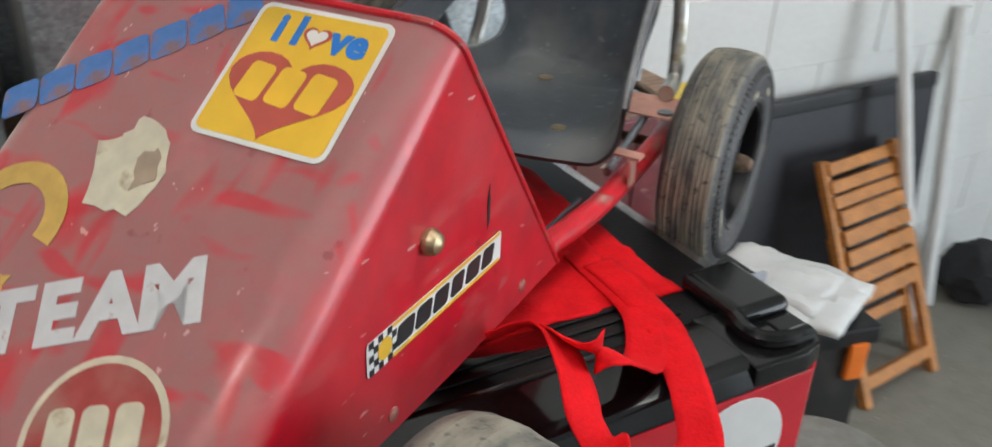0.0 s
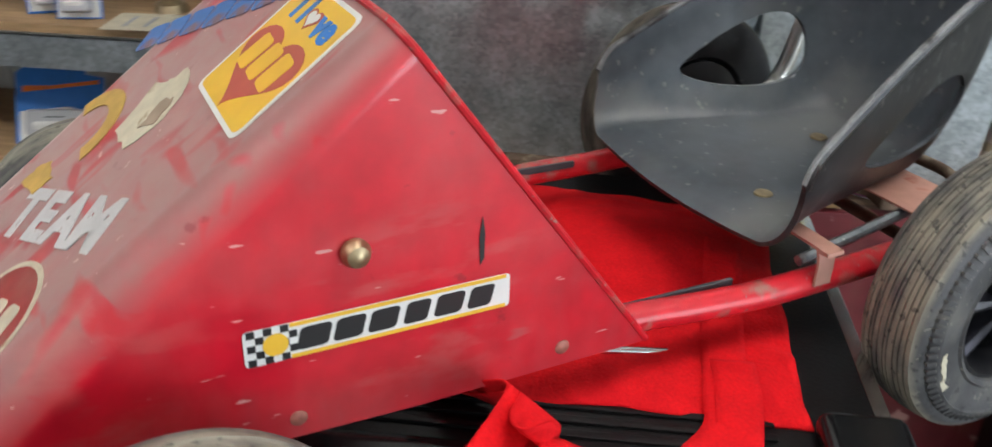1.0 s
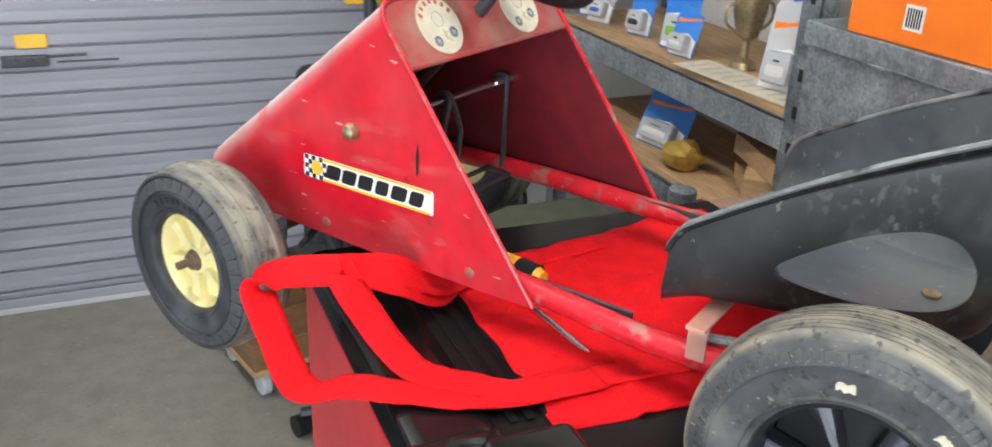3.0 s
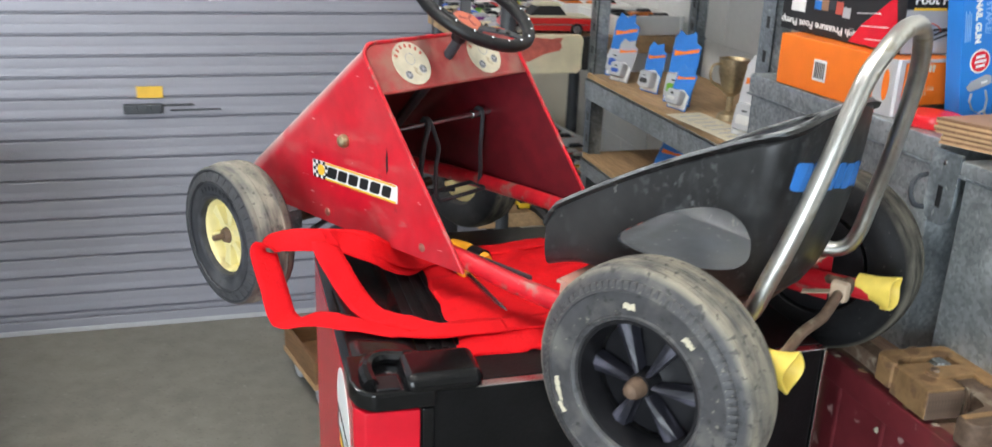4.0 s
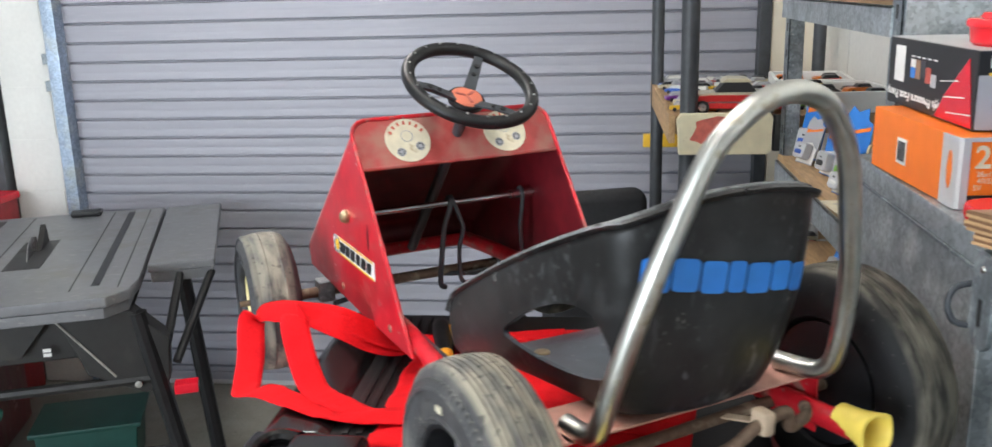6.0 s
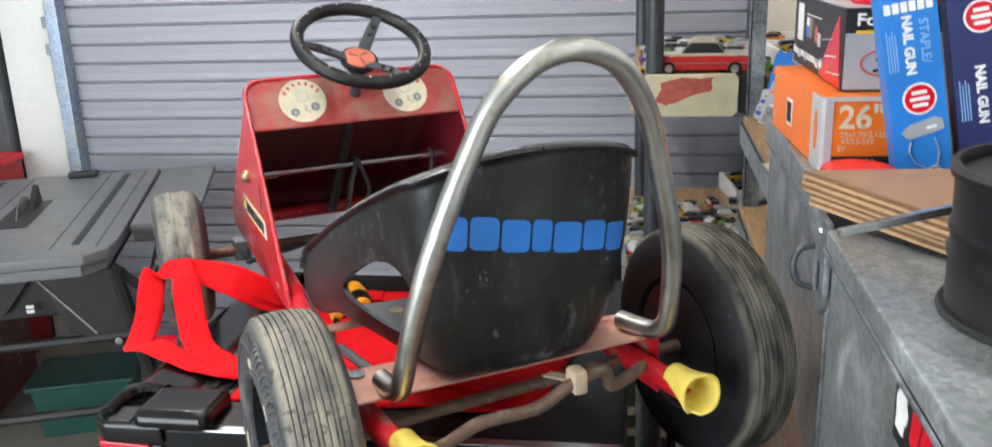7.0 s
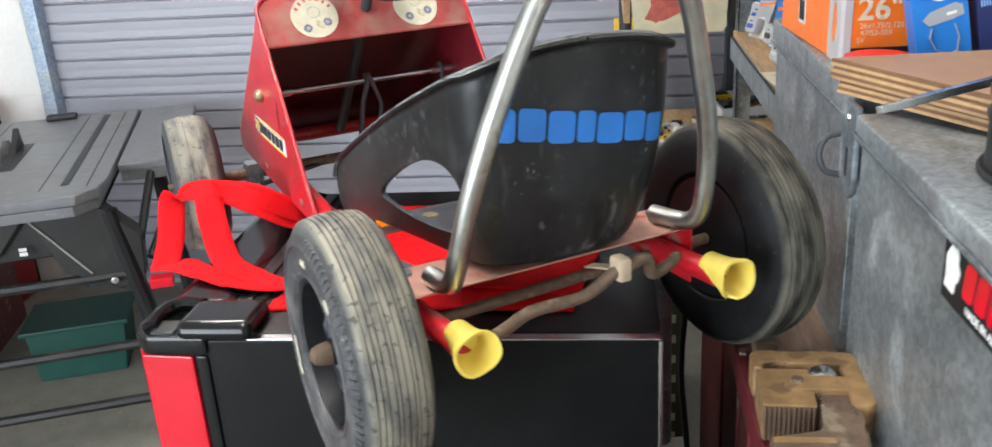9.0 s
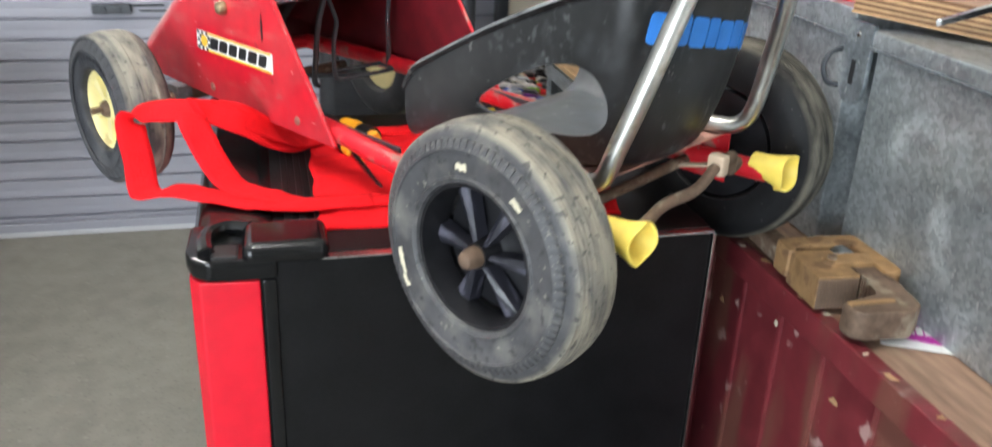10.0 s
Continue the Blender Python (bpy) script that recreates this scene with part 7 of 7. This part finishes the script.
for x, y in ((0.03, -0.245), (0.42, -0.245), (0.03, -0.03), (0.42, -0.03)):
    part("castor", lathe([(-0.014, 0.0), (-0.014, 0.034), (-0.010, 0.038), (0.010, 0.038), (0.014, 0.034), (0.014, 0.0)], 20, "x"), CASTOR, dl, "clear castor wheel", pose(x, y, 0.038))
    part("castor_fork", box(x - 0.022, x + 0.022, y - 0.02, y + 0.02, 0.074, 0.0915, 0.004), STEEL, dl)
gc = thing("printed_carton", "dark green carton with rows of cream print", "carton", pose(0, 0, 0))
part("carton", box(0.66, 0.905, 0.13, 0.42, 0.0, 0.86, 0.003), material("dark_green_card", (0.05, 0.055, 0.035), 0.7, 0, 0.2, 30), gc)
part("print_panel", box(0.662, 0.903, 0.1285, 0.1298, 0.42, 0.78), material("dark_green_print", (0.045, 0.055, 0.03), 0.6, 0, 0.2, 40), gc)
for k in range(8):
    for j in range(2):
        part("print_bar", box(0.672 + 0.115 * j, 0.775 + 0.115 * j, 0.1276, 0.1284, 0.45 + 0.040 * k, 0.466 + 0.040 * k, 0.0003), OFFWHITE, gc)
pp = thing("steel_pole", "short galvanised steel pole standing on the floor", "pole", pose(0.856, 0.045, 0.0))
part("pole", tube([(0, 0, 0), (0, 0, 1.02)], 0.021, 16), GALV_D, pp)
part("foot", lathe([(0.0, 0.0), (0.0, 0.06), (0.008, 0.06), (0.01, 0.03), (0.01, 0.0)], 20, "z"), GALV_D, pp)
cb = thing("cable", "black electric cable hanging down beside the cabinet", "cable", pose(0, 0, 0))
part("lead", tube(smooth_path([(0.893, -0.03, 1.0), (0.892, -0.06, 0.88), (0.885, -0.06, 0.74), (0.897, -0.07, 0.55), (0.89, -0.05, 0.25), (0.88, -0.02, 0.006), (0.85, 0.08, 0.006)], 6), 0.0048, 8), BLACK, cb)
wb = thing("paper_box", "white carton standing on the floor behind the cabinet", "carton", pose(0.84, -0.02, 0.0, 0, 0, 14))
part("carton", box(-0.01, 0.075, -0.05, 0.06, 0.0, 0.545, 0.003), WHITE, wb)

# ---- by the east wall, seen at the start ----
fc = thing("folding_chair", "orange-stained slatted wooden folding chair leaning on the wall", "chair", facing((0.998, -1.897, 0.0), (0.1, -1, 0), (0.43, 0.10, 0.90)))
for x in (-0.150, 0.150):
    part("leg", box(x - 0.014, x + 0.014, 0.0, 0.655, -0.012, 0.012, 0.003), WOODY, fc)
    part("inner_leg", box(x * 0.84 - 0.012, x * 0.84 + 0.012, 0.02, 0.45, -0.040, -0.016, 0.003), WOODY, fc)
for y in (0.632, 0.585, 0.545):
    part("back_slat", box(-0.150, 0.150, y - 0.016, y + 0.016, 0.010, 0.022, 0.002), WOODY, fc)
for k in range(5):
    part("seat_slat", box(-0.140, 0.140, 0.270 + 0.053 * k, 0.310 + 0.053 * k, 0.014, 0.026, 0.002), WOODY, fc)
part("stretcher", box(-0.150, 0.150, 0.045, 0.080, -0.010, 0.010, 0.002), WOODY, fc)
part("stretcher", box(-0.130, 0.130, 0.20, 0.232, -0.034, -0.020, 0.002), WOODY, fc)
bd = thing("black_board", "large black padded board leaning on the white wall", "board", facing((1.265, -1.88, 0.0), (0, -1, 0), (0.115, 0, 0.99)))
part("board", box(-0.42, 0.34, 0.0, 0.735, -0.022, 0.0, 0.004), material("black_vinyl", (0.012, 0.012, 0.016), 0.5, 0, 0.3, 40, 0.1), bd)
part("edge", box(-0.42, 0.34, 0.70, 0.74, -0.026, 0.006, 0.006), BLACK, bd, "ribbed black top edge")
for k in range(36):
    part("stitch", box(-0.41 + k * 0.0208, -0.40 + k * 0.0208, 0.708, 0.732, 0.005, 0.008, 0.001), SAWBODY, bd)
solid("white_conduit", tube([(1.115, -2.08, 0.0), (1.385, -1.905, 1.30)], 0.017, 12), WHITE, "white plastic conduit leaning on the wall", "conduit")
solid("white_conduit", tube([(1.26, -2.33, 0.0), (1.38, -2.30, 0.90)], 0.022, 12), WHITE, "short white plastic pipe leaning on the wall", "conduit")
ct = thing("plastic_crate", "black plastic crate with orange clips", "crate", pose(0.97, -1.33, 0.0, 0, 0, -12))
part("body", box(-0.135, 0.135, -0.13, 0.13, 0.0, 0.455, 0.012), SAWBODY, ct)
part("rim", box(-0.145, 0.145, -0.14, 0.14, 0.42, 0.465, 0.008), BLACK, ct)
for y in (-0.09, 0.07):
    part("clip", box(-0.152, -0.135, y - 0.022, y + 0.022, 0.34, 0.43, 0.005), ORANGE, ct, "orange plastic clip")
pg = thing("paper_bag", "crumpled white paper bag on the crate", "bag", pose(0.975, -1.33, 0.4655, 0, 0, 24))
for k, (z, sx, sy, dx) in enumerate(((0.0, 0.20, 0.165, 0.0), (0.024, 0.16, 0.13, 0.03))):
    b = bmesh.new()
    bmesh.ops.create_grid(b, x_segments=14, y_segments=12, size=0.5)
    for v in b.verts:
        q = Vector((v.co.x * 9, v.co.y * 9, k * 5.0))
        v.co = Vector((dx + v.co.x * sx * 1.5, v.co.y * sy * 1.5, z + 0.020 + 0.010 * noise.noise(q) + 0.012 * noise.noise(q * 0.4) - 0.05 * max(0, abs(v.co.x) - 0.40) - 0.05 * max(0, abs(v.co.y) - 0.40)))
    o = part("fold", b, WHITE, pg, angle=20)
    sol = o.modifiers.new("thickness", "SOLIDIFY")
    sol.thickness = 0.016
gp = thing("steel_locker", "narrow black steel locker with pale grey edges", "locker", pose(0, 0, 0))
PALE = material("pale_grey_steel", (0.42, 0.44, 0.50), 0.4, 0, 0.06, 20)
part("body", box(0.702, 0.90, -0.926, -0.852, 0.0, 0.775, 0.003), CABINET, gp)
part("end_panel", box(0.694, 0.7015, -0.932, -0.850, 0.0, 0.784, 0.002), PALE, gp, "pale grey end panel")
part("top_edge", box(0.7018, 0.90, -0.866, -0.850, 0.7755, 0.784, 0.001), PALE, gp, "pale grey top lip")
part("fold", box(0.692, 0.6938, -0.90, -0.896, 0.1, 0.70), GREYCARD, gp)
solid("round_stool", lathe([(0.0, 0.0), (0.0, 0.16), (0.30, 0.16), (0.31, 0.155), (0.31, 0.0)], 36, "z"), SAWDUST, "round dusty grey drum on the floor", "drum", m=pose(0.66, -1.16, 0.0))
bgm = bpy.data.materials["black_chair_fabric"]
for x, y, s in ((1.22, -2.5, 0.12), (1.15, -2.62, 0.10)):
    b = bmesh.new()
    bmesh.ops.create_icosphere(b, subdivisions=3, radius=1)
    for v in b.verts:
        v.co *= 1 + 0.25 * noise.noise(v.co * 2.3 + Vector((s * 40, 0, 0)))
        v.co = Vector((v.co.x * s, v.co.y * s, max(0.0, v.co.z * s * 0.8 + s * 0.7)))
    solid("soft_bag", b, bgm, "slumped dark cloth bag on the floor", "bag", m=pose(x, y, 0))
